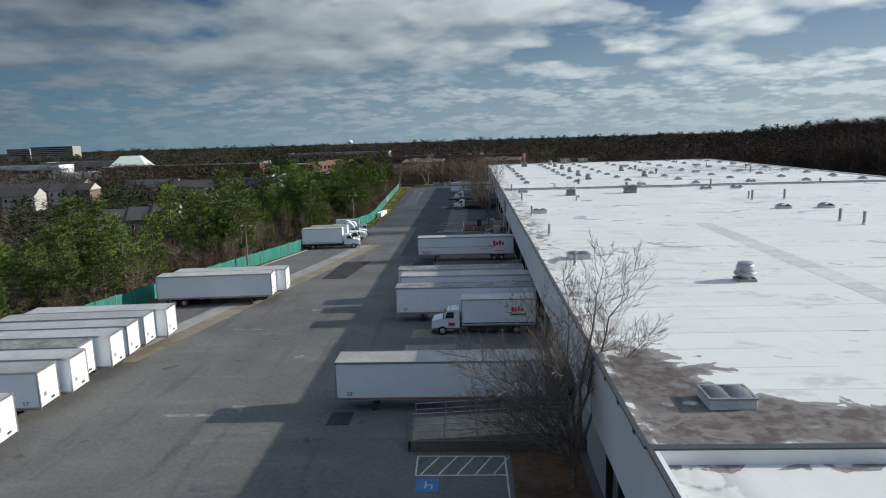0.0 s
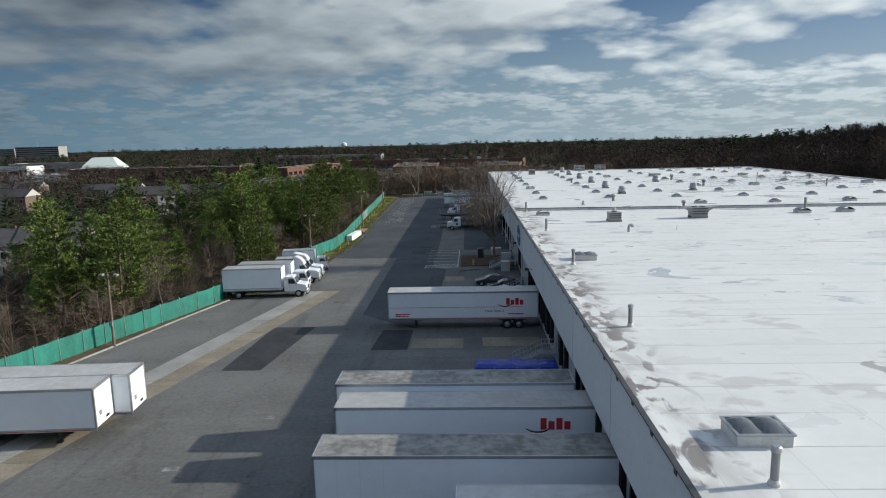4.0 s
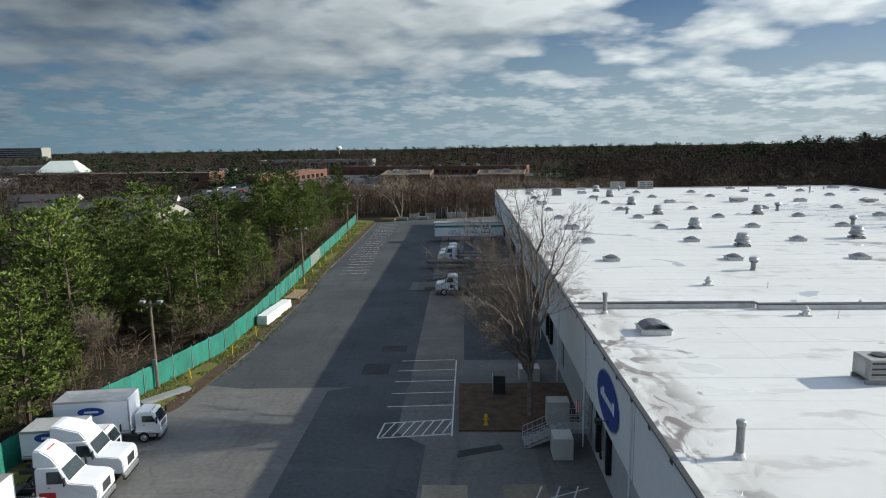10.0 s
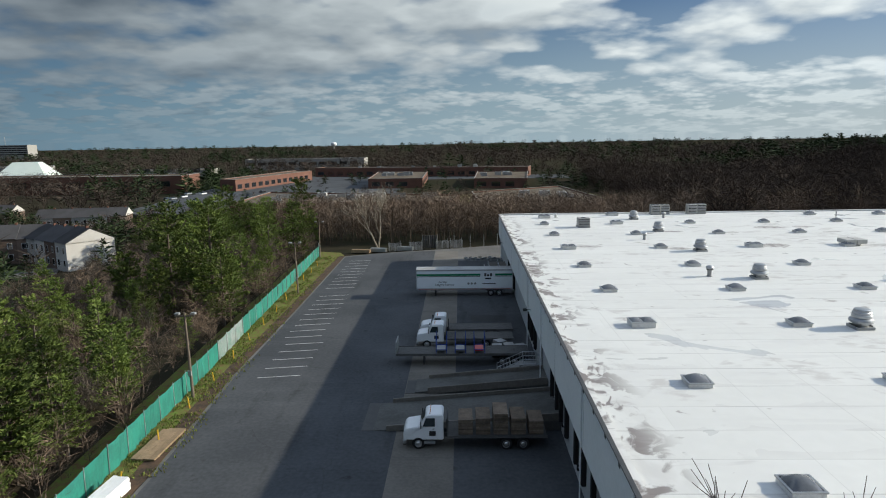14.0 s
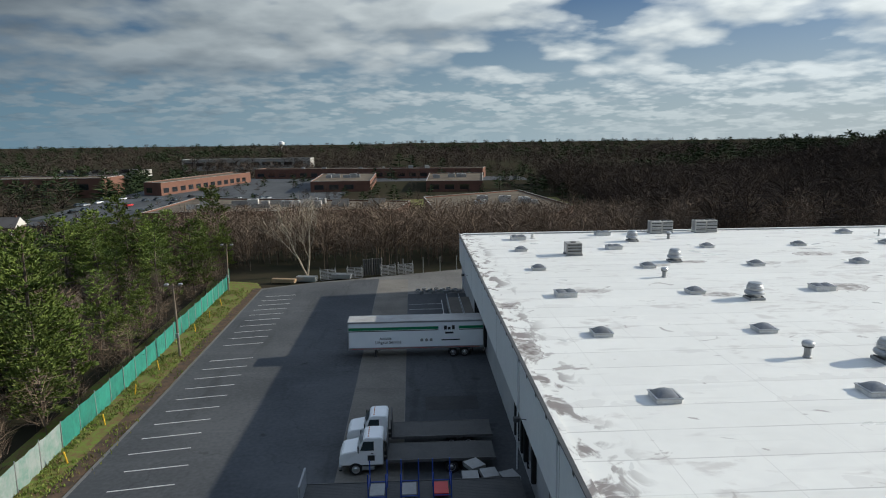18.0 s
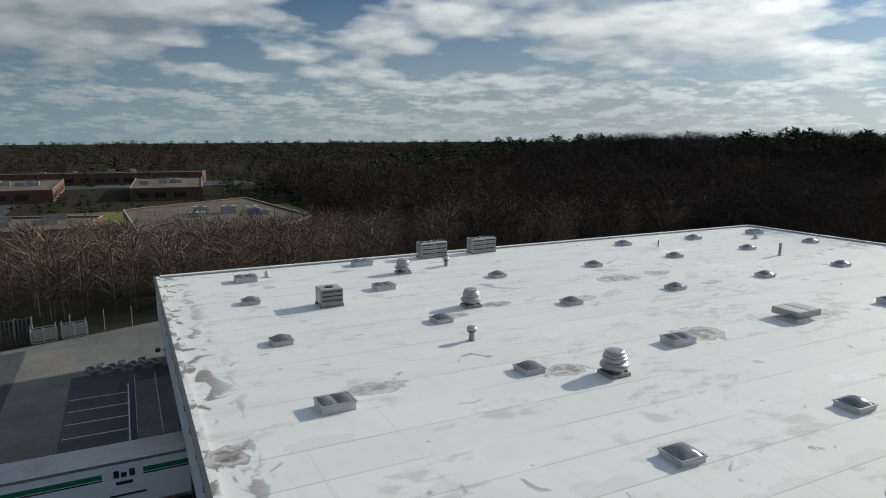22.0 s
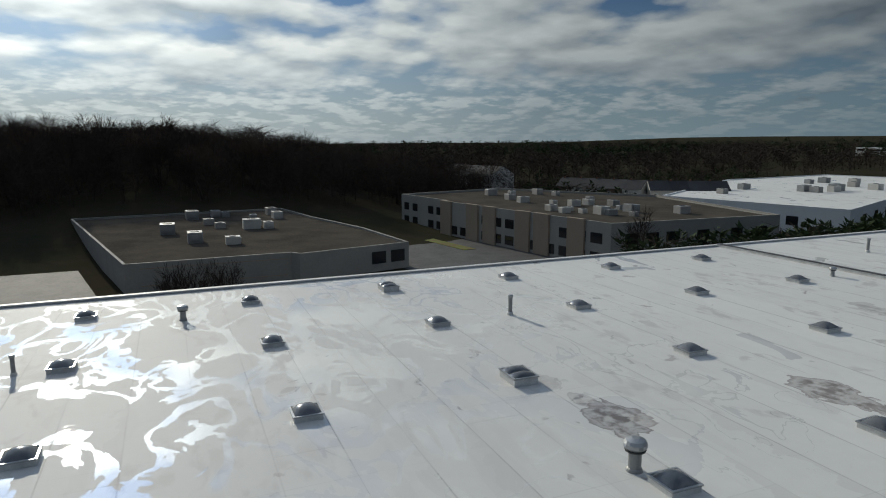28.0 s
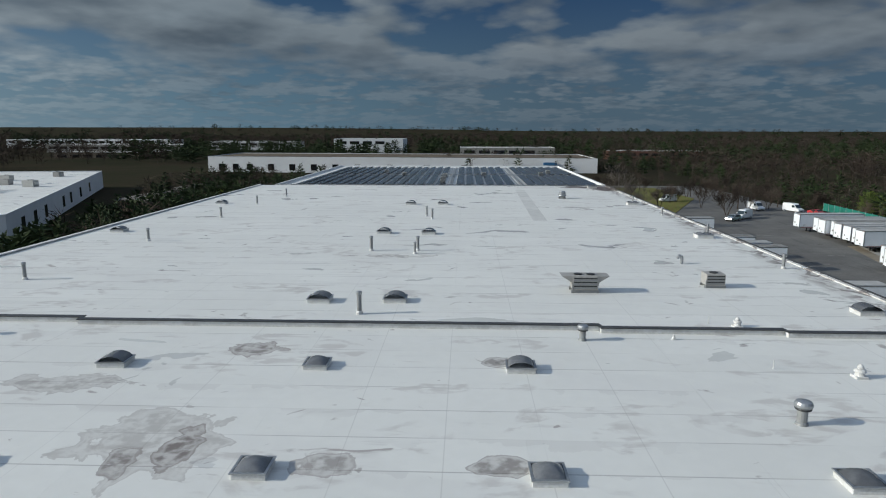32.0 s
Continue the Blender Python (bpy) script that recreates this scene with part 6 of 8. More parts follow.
for x, y, h in ((-43.6, 101.5, 7.6), (-34.6, 149.6, 7.8), (-32.7, 194.2, 8.2), (-33.0, 235.5, 8.2), (-36.2, 266.5, 7.5)):
    light_pole(x, y, h)
for i in range(17):
    y = 152 + i * 6.6
    t = thing("guard_post", "short leaning yellow post in the grass verge", "post", pose(fence_x(y) + 1.5, y, 0.03, frng.uniform(-8, 8), frng.uniform(-10, 10), 0), "yellow guard posts")
    part("post", rods([((0, 0, -0.1), (0, 0, 1.0), 0.06)], 8), M_YELLOW, t)
    part("cap", rod(bmesh.new(), (0, 0, 1.0), (0, 0, 1.05), 0.065, 0.02, 8), M_YELLOW, t)


def lumber_stack(label, x, y, a, w, l, layers, mat, each=0.16):
    t = thing("lumber_stack", label, "lumber", facing(x, y, a))
    for j in range(layers):
        for i in range(4):
            part("beam", boxes((-w / 2 + i * w / 4 + 0.01, -w / 2 + (i + 1) * w / 4 - 0.015, -l / 2 + frng.uniform(-.08, .08), l / 2 + frng.uniform(-.08, .08), 0.1 + j * each, 0.1 + (j + 1) * each - 0.012)), mat, t)
    for k in (-0.35, 0.35):
        part("bearer", boxes((-w / 2, w / 2, l * k - 0.06, l * k + 0.06, 0.03, 0.095)), M_WOOD, t)
    return t


lumber_stack("stack of white-wrapped long beams on the yard's edge", -31.3, 171.4, -4, 1.2, 4.6, 7, M_WHITE)
lumber_stack("second stack of white beams behind the first", -31.1, 176.0, -4, 1.2, 3.8, 6, M_WHITE)
lumber_stack("low pile of weathered planks and pallets on the verge", -31.4, 184.4, -2, 1.9, 5.2, 2, M_WOOD, 0.09)
lumber_stack("loose steel beams lying on the grass by the pole", -33.0, 147.6, -35, 0.9, 4.2, 2, M_STEEL_DULL, 0.12)


def mark(name, pts, mat, z=0.004, label="", parent=None):
    return slab(name, pts, -0.02, z, mat, parent or yard, label)


def rect(x0, x1, y0, y1):
    return [(x0, y0), (x1, y0), (x1, y1), (x0, y1)]


def bar(x0, y0, x1, y1, w=0.11):
    d = Vector((y0 - y1, x1 - x0)).normalized() * w / 2
    return [(x0 + d.x, y0 + d.y), (x0 - d.x, y0 - d.y), (x1 - d.x, y1 - d.y), (x1 + d.x, y1 + d.y)]


mark("dark_asphalt_field", [(-27.0, 149.6), (-30.6, 150.4), (-29.7, 160), (-29.7, 180), (-30.6, 200), (-30.6, 225), (-31.1, 267), (-24, 271), (-13.0, 273.5), (-12.8, 150.2)], M_ASPHALT_NEW, 0.003, "darker newer asphalt over the north yard")
mark("new_asphalt_lane", [(-13.4, 107), (-11.3, 116.5), (-10.8, 139), (-13.0, 141), (-12.9, 183), (-13.2, 272), (-20.5, 262), (-19.0, 185), (-17.6, 150), (-19.7, 149), (-19.8, 112.8)], M_ASPHALT_NEW, 0.004, "darker newer asphalt")
mark("dock_apron", rect(-8.1, 0.6, 157, 262), M_ASPHALT_NEW, 0.0045, "dark asphalt apron")
mark("asphalt_patch", [(-29.8, 94.2), (-26.2, 94.2), (-24.3, 107.9), (-28.9, 107.8)], M_PATCH, 0.006, "black patch")
mark("asphalt_patch", [(-17.0, 99.6), (-13.4, 99.7), (-13.3, 106.3), (-16.6, 106.4)], M_PATCH, 0.006)
mark("asphalt_patch", rect(-17.9, -16.2, 43.4, 45.7), M_PATCH, 0.006)
mark("asphalt_patch", rect(-6.3, -1.6, 219.1, 222.1), M_PATCH, 0.008)
mark("asphalt_patch", rect(-16.5, -13.9, 159.5, 161.5), M_PATCH, 0.007)
mark("asphalt_patch", rect(-17.5, -15.0, 153.0, 156.0), M_PATCH, 0.007)
mark("asphalt_patch", [(-8.6, 137.2), (-5.4, 138.4), (-5.6, 139.2), (-8.5, 138.2)], M_PATCH, 0.006)
for x0, x1, y0, y1 in ((-13.1, -7.9, 100.1, 103.2), (-6.0, -0.2, 100.5, 103.4), (-11.5, -7.9, 124.4, 127.4), (-10.7, -7.9, 130.6, 133.7), (-5.8, -3.1, 130.9, 133.8), (-13.8, -8.6, 59.6, 62.0), (-13.5, -8.6, 64.5, 67.4), (-7.0, -1.5, 59.6, 62.0), (-12.2, -8.0, 71.0, 74.0), (-6.4, -0.8, 66.6, 69.0), (-12.0, -7.8, 116.5, 118.5)):
    n = max(1, round((x1 - x0) / 2.6))
    for i in range(n):
        mark("concrete_slab", rect(x0 + (x1 - x0) * i / n + 0.015, x0 + (x1 - x0) * (i + 1) / n - 0.015, y0, y1), M_CONC_BROWN, 0.007)
# double row of concrete slabs across the yard
for i in range(14):
    ya, yb = 58.0 + i * 4.8, 58.0 + (i + 1) * 4.8 - 0.03
    for k, m in ((0, M_CONCRETE), (1, M_CONC_BROWN)):
        xl = lambda y: -44.6 + (y - 58) * 0.226 + k * 2.32
        mark("strip_slab", [(xl(ya), ya), (xl(ya) + 2.29, ya), (xl(yb) + 2.29, yb), (xl(yb), yb)], m, 0.007)
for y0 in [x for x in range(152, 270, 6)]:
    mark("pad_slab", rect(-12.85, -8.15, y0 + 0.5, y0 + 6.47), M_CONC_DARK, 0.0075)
# bright worn scuffs and paint remnants
for pts in (rect(-31.5, -26.8, 45.2, 45.7), rect(-26.3, -25.2, 46.0, 47.2), rect(-33.8, -30.8, 68.3, 68.6), rect(-24.4, -23.5, 58.5, 59.4), rect(-26.8, -25.8, 76.1, 76.7), rect(-22.6, -21.9, 83.8, 84.4)):
    mark("paint_remnant", pts, M_SCUFF, 0.006)
# parking lines
for i in range(5):
    y = 145.7 + i * 2.75
    mark("stall_line", bar(-14.2 + 0.02 * i, y, -9.0, y + 0.35), M_LINE, 0.009)
mark("stall_line", bar(-9.0, 140.5, -8.85, 157), M_LINE, 0.0092)
for p in ((-14.3, 140.1, -9.1, 140.8), (-14.05, 142.6, -9.05, 143.3), (-14.3, 140.1, -14.05, 142.6)):
    mark("hatch_line", bar(*p, 0.12), M_LINE, 0.009)
for i in range(7):
    x = -14.0 + i * 0.72
    mark("hatch_line", bar(x, 140.3 + i * 0.1, x + 0.75, 142.7 + i * 0.1, 0.1), M_LINE, 0.0092)
for i in range(20):
    y = 213.2 + i * 2.62
    if i != 9:
        mark("stall_line", bar(-29.0 - 0.03 * i, y - 0.55, -24.6 - 0.03 * i, y + 0.25), M_LINE, 0.009)
for i in range(5):
    y = 199.7 + i * 2.7
    mark("stall_line", bar(-28.2, y - 0.5, -23.9, y + 0.2), M_LINE, 0.009)
for p in ((-10.65, 38.6, -4.9, 38.5), (-10.6, 36.1, -4.85, 36.1), (-10.65, 38.6, -10.6, 36.1), (-4.9, 38.5, -4.85, 33.0)):
    mark("hatch_line", bar(*p, 0.11), M_LINE, 0.009)
for i in range(5):
    mark("hatch_line", bar(-10.3 + i * 1.15, 36.2, -9.2 + i * 1.15, 38.5, 0.1), M_LINE, 0.0092)
mark("accessible_bay", rect(-10.5, -9.1, 34.2, 35.7), M_BLUE_PAINT, 0.009, "blue painted parking symbol square")
bm = boxes((-9.95, -9.85, 34.6, 35.35, 0.0, 0.012), (-9.95, -9.5, 34.9, 35.0, 0.0, 0.012), (-9.55, -9.45, 34.5, 34.95, 0.0, 0.012))
part("accessible_sign_mark", bm, M_LINE, yard)
for i in range(6):
    mark("stall_line", bar(-7.9, 241.8 + i * 2.8, -3.2, 241.8 + i * 2.8), M_LINE, 0.009)
mark("stall_line", bar(-3.2, 241.0, -3.2, 258.0), M_LINE, 0.0092)
mark("accessible_bay", rect(-6.9, -5.5, 242.4, 243.6), M_BLUE_PAINT, 0.01)
for p in ((-5.3, 131.2, -0.6, 133.4), (-4.2, 131.2, -3.4, 133.6), (-3.1, 131.2, -2.3, 133.6), (-2.0, 131.2, -1.2, 133.6), (-4.6, 129.4, -0.4, 129.6)):
    mark("stall_line", bar(*p, 0.1), M_LINE, 0.009)
mark("tree_island", rect(-8.5, 0.6, 141.2, 150.5), M_EARTH, 0.12, "raised island of leaf litter and mulch")
tagged(slab("tree_bed", [(-4.5, 30.5), (0.0, 30.5), (0.0, 39.5), (-4.5, 39.5)], -0.1, 0.1, M_LEAF_LITTER), "mulched bed under the tree by the wall", "bed", kind="structure")

# ---- dock side fittings ----
for d in DOCKS:
    t = thing("dock_door", "closed loading dock door with black rubber seal", "door", pose(0.6, d, 0), "dock doors")
    for i in range(5):
        part("door_panel", boxes((0.1, 0.15, -1.2, 1.2, 1.22 + i * 0.55, 1.22 + i * 0.55 + 0.535)), M_STEEL_DULL, t)
    for s in (-1, 1):
        part("seal_pad", boxes((-0.32, 0.0, s * 1.45 - 0.2, s * 1.45 + 0.2, 1.1, 4.2), bevel=0.04), M_BLACK, t)
        part("dock_bumper", boxes((-0.14, 0.0, s * 1.0 - 0.15, s * 1.0 + 0.15, 0.85, 1.2)), M_BLACK, t)
    part("head_pad", boxes((-0.32, 0.0, -1.65, 1.65, 3.85, 4.4), bevel=0.04), M_BLACK, t)
    part("leveller_plate", boxes((-0.08, 0.1, -0.95, 0.95, 1.12, 1.2)), M_STEEL_DULL, t)


def stairs(label, at, rise=1.2, run=2.6, w=1.2, landing=1.6):
    """Outside steel stairs: local +x climbs to the landing by the wall."""
    t = thing("outside_stairs", label, "stairs", at, "outside stairs")
    n = 6
    for i in range(n):
        part("tread", boxes((i * run / n, (i + 1) * run / n + 0.03, -w / 2, w / 2, (i + 1) * rise / n - 0.05, (i + 1) * rise / n)), M_STEEL_DULL, t)
    part("landing", boxes((run, run + landing, -w / 2, w / 2, rise - 0.06, rise + 0.01)), M_STEEL_DULL, t)
    for s in (-1, 1):
        y = s * w / 2
        part("stringer", extrude_profile([(0, -0.02), (0.3, -0.02), (run + 0.1, rise - 0.25), (run + landing, rise - 0.25), (run + landing, rise - 0.02), (run, rise - 0.02)], y - 0.02, y + 0.02), M_RAIL, t)
        for h in (1.0, 0.55, 0.15):
            part("handrail" if h == 1.0 else "midrail", rods([((0, y, h), (run, y, rise + h), 0.028), ((run, y, rise + h), (run + landing, y, rise + h), 0.028)]), M_RAIL, t)
        for i in range(14):
            x = i * (run + landing) / 13
            z = min(rise, rise * x / run)
            part("baluster", rods([((x, y, z), (x, y, z + 1.0), 0.014 if i % 4 else 0.028)], 5), M_RAIL, t)
    for s in (-1, 1):
        part("leg", boxes((run + 0.05, run + 0.13, s * w / 2 - 0.04, s * w / 2 + 0.04, 0, rise)), M_RAIL, t)
    return t


stairs("grey metal stairs with rails up to a warehouse door", facing(-3.4, 95.1, 0))
stairs("grey metal stairs with rails beside the parked cars", facing(-3.1, 121.4, 0))
stairs("grey metal stairs with rails by the tree island", facing(-4.0, 139.3, 0), 1.3, 2.8, 1.3)
stairs("grey metal stairs with rails beside the flatbed trailer", facing(-3.9, 199.8, 0))
for y in (95.1, 121.4, 139.3, 199.8, 152.0, 246.0):
    t = thing("entrance_door", "grey steel personnel door in the dock wall", "door", pose(0.6, y, 1.2))
    part("frame", boxes((-0.04, 0.02, -0.56, -0.48, 0, 2.15), (-0.04, 0.02, 0.48, 0.56, 0, 2.15), (-0.04, 0.02, -0.48, 0.48, 2.08, 2.15)), M_DARK, t)
    part("leaf", boxes((-0.025, -0.002, -0.48, 0.48, 0.02, 2.08)), M_STEEL_DULL, t)
    part("handle", boxes((-0.07, -0.025, 0.36, 0.42, 0.95, 1.1)), M_CHROME, t)
for y in (37.5, 112.0, 131.0, 205.0, 250.0):
    t = thing("wall_lamp", "dark floodlight on a bracket on the wall", "lamp", pose(0, y, 5.3), "wall floodlights")
    part("bracket", rods([((0, 0, 0), (-0.5, 0, 0.1), 0.03)]), M_DARK, t)
    part("lamp_head", boxes((-0.85, -0.45, -0.2, 0.2, -0.1, 0.2), bevel=0.05), M_DARK, t)
for y in (34.5, 46.7, 58.9, 71.1, 83.3, 95.5, 101.6, 113.7, 126, 138, 150.3, 162.5, 174.7, 187, 195.5, 207.7, 220, 232, 244, 256):
    part("panel_joint", boxes((-0.006, 0.0, y - 0.03, y + 0.03, 4.46, ROOF + 0.1)), M_STEEL_DULL, wall_west)
    part("downpipe", rods([((-0.07, y + 0.4, 0.2), (-0.07, y + 0.4, ROOF), 0.05)], 8), M_WALL, wall_west) if int(y) % 3 == 0 else None
bm = lathe([(2.35, 0), (2.35, 0.06)], 40)
bmesh.ops.transform(bm, verts=bm.verts, matrix=Matrix.Translation((-0.002, 131.6, 6.35)) @ Matrix.Rotation(radians(-90), 4, "Y") @ Matrix.Diagonal((0.62, 1.15, 1, 1)))
oval = tagged(part("wall_sign", bm, M_BLUE), "large dark blue oval sign on the white wall", "sign")
bm = lathe([(2.35, 0.0), (2.35, 0.03)], 40)
bmesh.ops.transform(bm, verts=bm.verts, matrix=Matrix.Translation((0.0, 131.6, 6.35)) @ Matrix.Rotation(radians(-90), 4, "Y") @ Matrix.Diagonal((0.66, 1.2, 1, 1)))
part("sign_border", bm, M_TRIM, oval)
part("emblem_bars", boxes(*[(-0.075, -0.062, 129.9 + i * 0.5, 130.25 + i * 0.5, 6.1, 6.75 if i in (0, 5) else 6.5) for i in range(7)]), M_TRAILER, oval)

# loading ramp with rails by the first dock
t = thing("loading_ramp", "brown concrete ramp with pale pipe rails", "ramp")
part("ramp_body", extrude_profile([(-11.2, -0.05), (0.6, -0.05), (0.6, 1.2), (-3.0, 1.2), (-11.2, 0.75)], 39.4, 43.0), M_CONC_BROWN, t)
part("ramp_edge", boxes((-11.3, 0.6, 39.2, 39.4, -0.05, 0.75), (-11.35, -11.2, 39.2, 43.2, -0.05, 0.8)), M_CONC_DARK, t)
for y in (39.4, 43.0, 41.2):
    for h in (0.6, 1.05):
        part("rail", rods([((-11.1, y, 0.75 + h), (-3.0, y, 1.2 + h), 0.035), ((-3.0, y, 1.2 + h), (0.3, y, 1.2 + h), 0.035)]), M_TRIM, t)
    for i in range(6):
        part("rail_post", rods([((-11.1 + i * 2.2, y, 0.7), (-11.1 + i * 2.2, y, 1.85 + i * 0.1), 0.035)]), M_TRIM, t)

# blue tarpaulin over a stack
t = thing("covered_stack", "stacked goods under a crumpled bright blue tarpaulin", "tarpaulin")
bm = bmesh.new()
n, m_ = 26, 10
grid = {}
for i in range(n + 1):
    for j in range(m_ + 1):
        x, y = -7.1 + 7.2 * i / n, 89.0 + 2.6 * j / m_
        e = min(i, n - i, j, m_ - j)
        z = 0.05 if e == 0 else (2.0 if e > 1 else 1.85)
        k = noise.noise(Vector((x * 1.3, y * 1.3, 0))) * 0.16
        grid[i, j] = bm.verts.new((x + k * 0.5, y + k * 0.4, max(0.02, z + (k if e else 0))))
for i in range(n):
    for j in range(m_):
        bm.faces.new((grid[i, j], grid[i + 1, j], grid[i + 1, j + 1], grid[i, j + 1]))
part("tarpaulin", bm, M_TARP, t)
part("ropes", rods([((-7.1 + k * 1.8, 88.9, 0.3), (-7.1 + k * 1.8, 89.1, 1.95), 0.015) for k in range(5)]), M_TRIM, t)

# open-top skip full of rubbish
t = thing("rubbish_skip", "long dark open-top skip heaped with white rubbish", "dumpster")
part("skip_side", boxes((-6.9, 0.2, 116.1, 116.18, 0.15, 1.7), (-6.9, 0.2, 118.35, 118.43, 0.15, 1.7)), M_DARK, t)
part("skip_end", boxes((-6.98, -6.9, 116.1, 118.43, 0.15, 1.7), (0.2, 0.28, 116.1, 118.43, 0.15, 1.7)), M_DARK, t)
part("skip_floor", boxes((-6.9, 0.2, 116.18, 118.35, 0.15, 1.1)), M_DARK, t)
for k in range(8):
    part("rib", boxes((-6.6 + k * 0.92, -6.5 + k * 0.92, 116, 116.1, 0.2, 1.65)), M_DARK, t)
rr = random.Random(3)
for k in range(70):
    m = Matrix.Translation((rr.uniform(-6.5, -0.1), rr.uniform(116.4, 118.1), rr.uniform(1.5, 2.0))) @ Euler((rr.uniform(-.6, .6), rr.uniform(-.6, .6), rr.uniform(0, 3))).to_matrix().to_4x4() @ Matrix.Diagonal((rr.uniform(0.3, 1.3), rr.uniform(0.2, 0.9), rr.uniform(0.02, 0.12), 1))
    bm = bmesh.new()
    bmesh.ops.create_cube(bm, size=1, matrix=m)
    o = part("rubbish_piece", bm, rr.choice([M_WHITE, M_WHITE, M_WHITE, M_TRIM, M_WOOD, M_STEEL_DULL, M_DARK, M_BLUE_PAINT]), t)

t = thing("fire_hydrant", "yellow fire hydrant on the tree island", "hydrant", pose(-6.5, 142.1, 0.12))
part("barrel", lathe([(0.17, 0), (0.17, 0.06), (0.11, 0.08), (0.11, 0.6), (0.15, 0.62), (0.15, 0.68), (0.1, 0.78), (0.04, 0.86)], 12), M_YELLOW, t)
part("outlet", rods([((-0.22, 0, 0.45), (0.22, 0, 0.45), 0.06), ((0, -0.2, 0.42), (0, 0, 0.42), 0.075)], 8), M_YELLOW, t)
# rough grass along the fence
grng = random.Random(31)
vs, fs = [], []
for _ in range(9000):
    y = grng.uniform(122, 268)
    fx = fence_x(y)
    x = fx + grng.uniform(0.1, 4.4) * grng.random() ** 0.5
    if x > max(px for px, py in KERB if abs(py - y) < 24) + 1 or noise.noise(Vector((x * 0.5, y * 0.3, 9.0))) < -0.15:
        continue
    for _ in range(3):
        a, h = grng.uniform(0, 6.28), grng.uniform(0.08, 0.28)
        b = len(vs)
        vs += [(x + math.cos(a) * 0.05, y + math.sin(a) * 0.05, 0.04), (x - math.cos(a) * 0.05, y - math.sin(a) * 0.05, 0.04), (x + grng.uniform(-.12, .12), y + grng.uniform(-.12, .12), 0.05 + h)]
        fs.append((b, b + 1, b + 2))
tagged(pydata("grass_tufts", vs, fs, M_BLADES), "rough green and straw-coloured grass tufts on the verge", "grass", kind="stuff")
for x, y, w, d, h in ((-1.6, 137.6, 1.3, 1.5, 1.5), (-1.2, 142.6, 1.6, 1.2, 1.9), (-5.2, 148.6, 1.0, 1.2, 1.7), (-2.4, 151.8, 1.8, 1.4, 1.2)):
    t = thing("utility_cabinet", "pale grey metal utility cabinet by the wall", "cabinet", pose(x, y, 0.0))
    part("cabinet_body", boxes((-w / 2, w / 2, -d / 2, d / 2, 0, h), bevel=0.03), M_HVAC_PALE if x > -3 else M_DARK, t)
    part("cabinet_door", boxes((-w / 2 - 0.02, -w / 2, -d / 2 + 0.08, d / 2 - 0.08, 0.15, h - 0.12)), M_HVAC_PALE, t)
t = thing("flag", "small striped flag on a short staff at the wall", "flag", pose(-0.05, 136.6, 3.2))
part("staff", rods([((0, 0, 0), (-0.8, 0, 1.2), 0.02)]), M_TRIM, t)
for i in range(7):
    part("stripe", boxes((-0.85 + 0.06 * i, -0.8 + 0.06 * i, -0.01, 0.01, 0.2 + 0.02 * i, 1.1)), M_RED if i % 2 else M_WHITE, t)
# sloping dock ramps of steel and concrete
for nm, y0, y1, x0, h0 in (("steel", 194.9, 198.2, -11.9, 0.15), ("concrete", 187.0, 192.6, -14.9, 0.02)):
    t = thing("dock_ramp", "long sloping grey dock ramp with raised side rails", "ramp")
    part("deck", extrude_profile([(x0, 0.0), (0.6, 0.0), (0.6, 1.2), (x0, h0)], y0, y1), M_RAMP, t)
    for y in (y0, y1):
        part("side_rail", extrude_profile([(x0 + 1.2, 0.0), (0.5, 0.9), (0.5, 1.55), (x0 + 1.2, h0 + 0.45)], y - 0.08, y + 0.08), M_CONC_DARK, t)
    part("lip_plate", boxes((x0 - 0.9, x0 + 0.1, y0, y1, 0.0, 0.04)), M_DARK, t)
for i, (x, y) in enumerate(((-3.6, 205.6), (-2.3, 205.9), (-1.0, 205.5), (-3.2, 207.2))):
    t = thing("pallet_stack", "black folded crates stacked by the dock wall", "pallets", facing(x, y, 10 * i))
    for k in range(8):
        part("pallet", boxes((-0.55, 0.55, -0.6, 0.6, k * 0.16, k * 0.16 + 0.13)), M_BLACK if k < 6 else M_STEEL_DULL, t)
# rails by the north entrance
t = thing("entrance_ramp", "concrete entrance ramp with long grey rails", "ramp")
part("ramp_body", extrude_profile([(-2.6, 0), (0.6, 0), (0.6, 0.9), (-2.6, 0.85)], 242.0, 256.0), M_CONC_DARK, t)
for x in (-2.6, -0.9):
    for h in (0.5, 1.0):
        part("rail", rods([((x, 242, 0.9 + h), (x, 256, 0.5 + h), 0.03)]), M_RAIL, t)
    for i in range(8):
        part("rail_post", rods([((x, 242 + 2 * i, 0.3), (x, 242 + 2 * i, 1.9 - 0.05 * i), 0.03)]), M_RAIL, t)
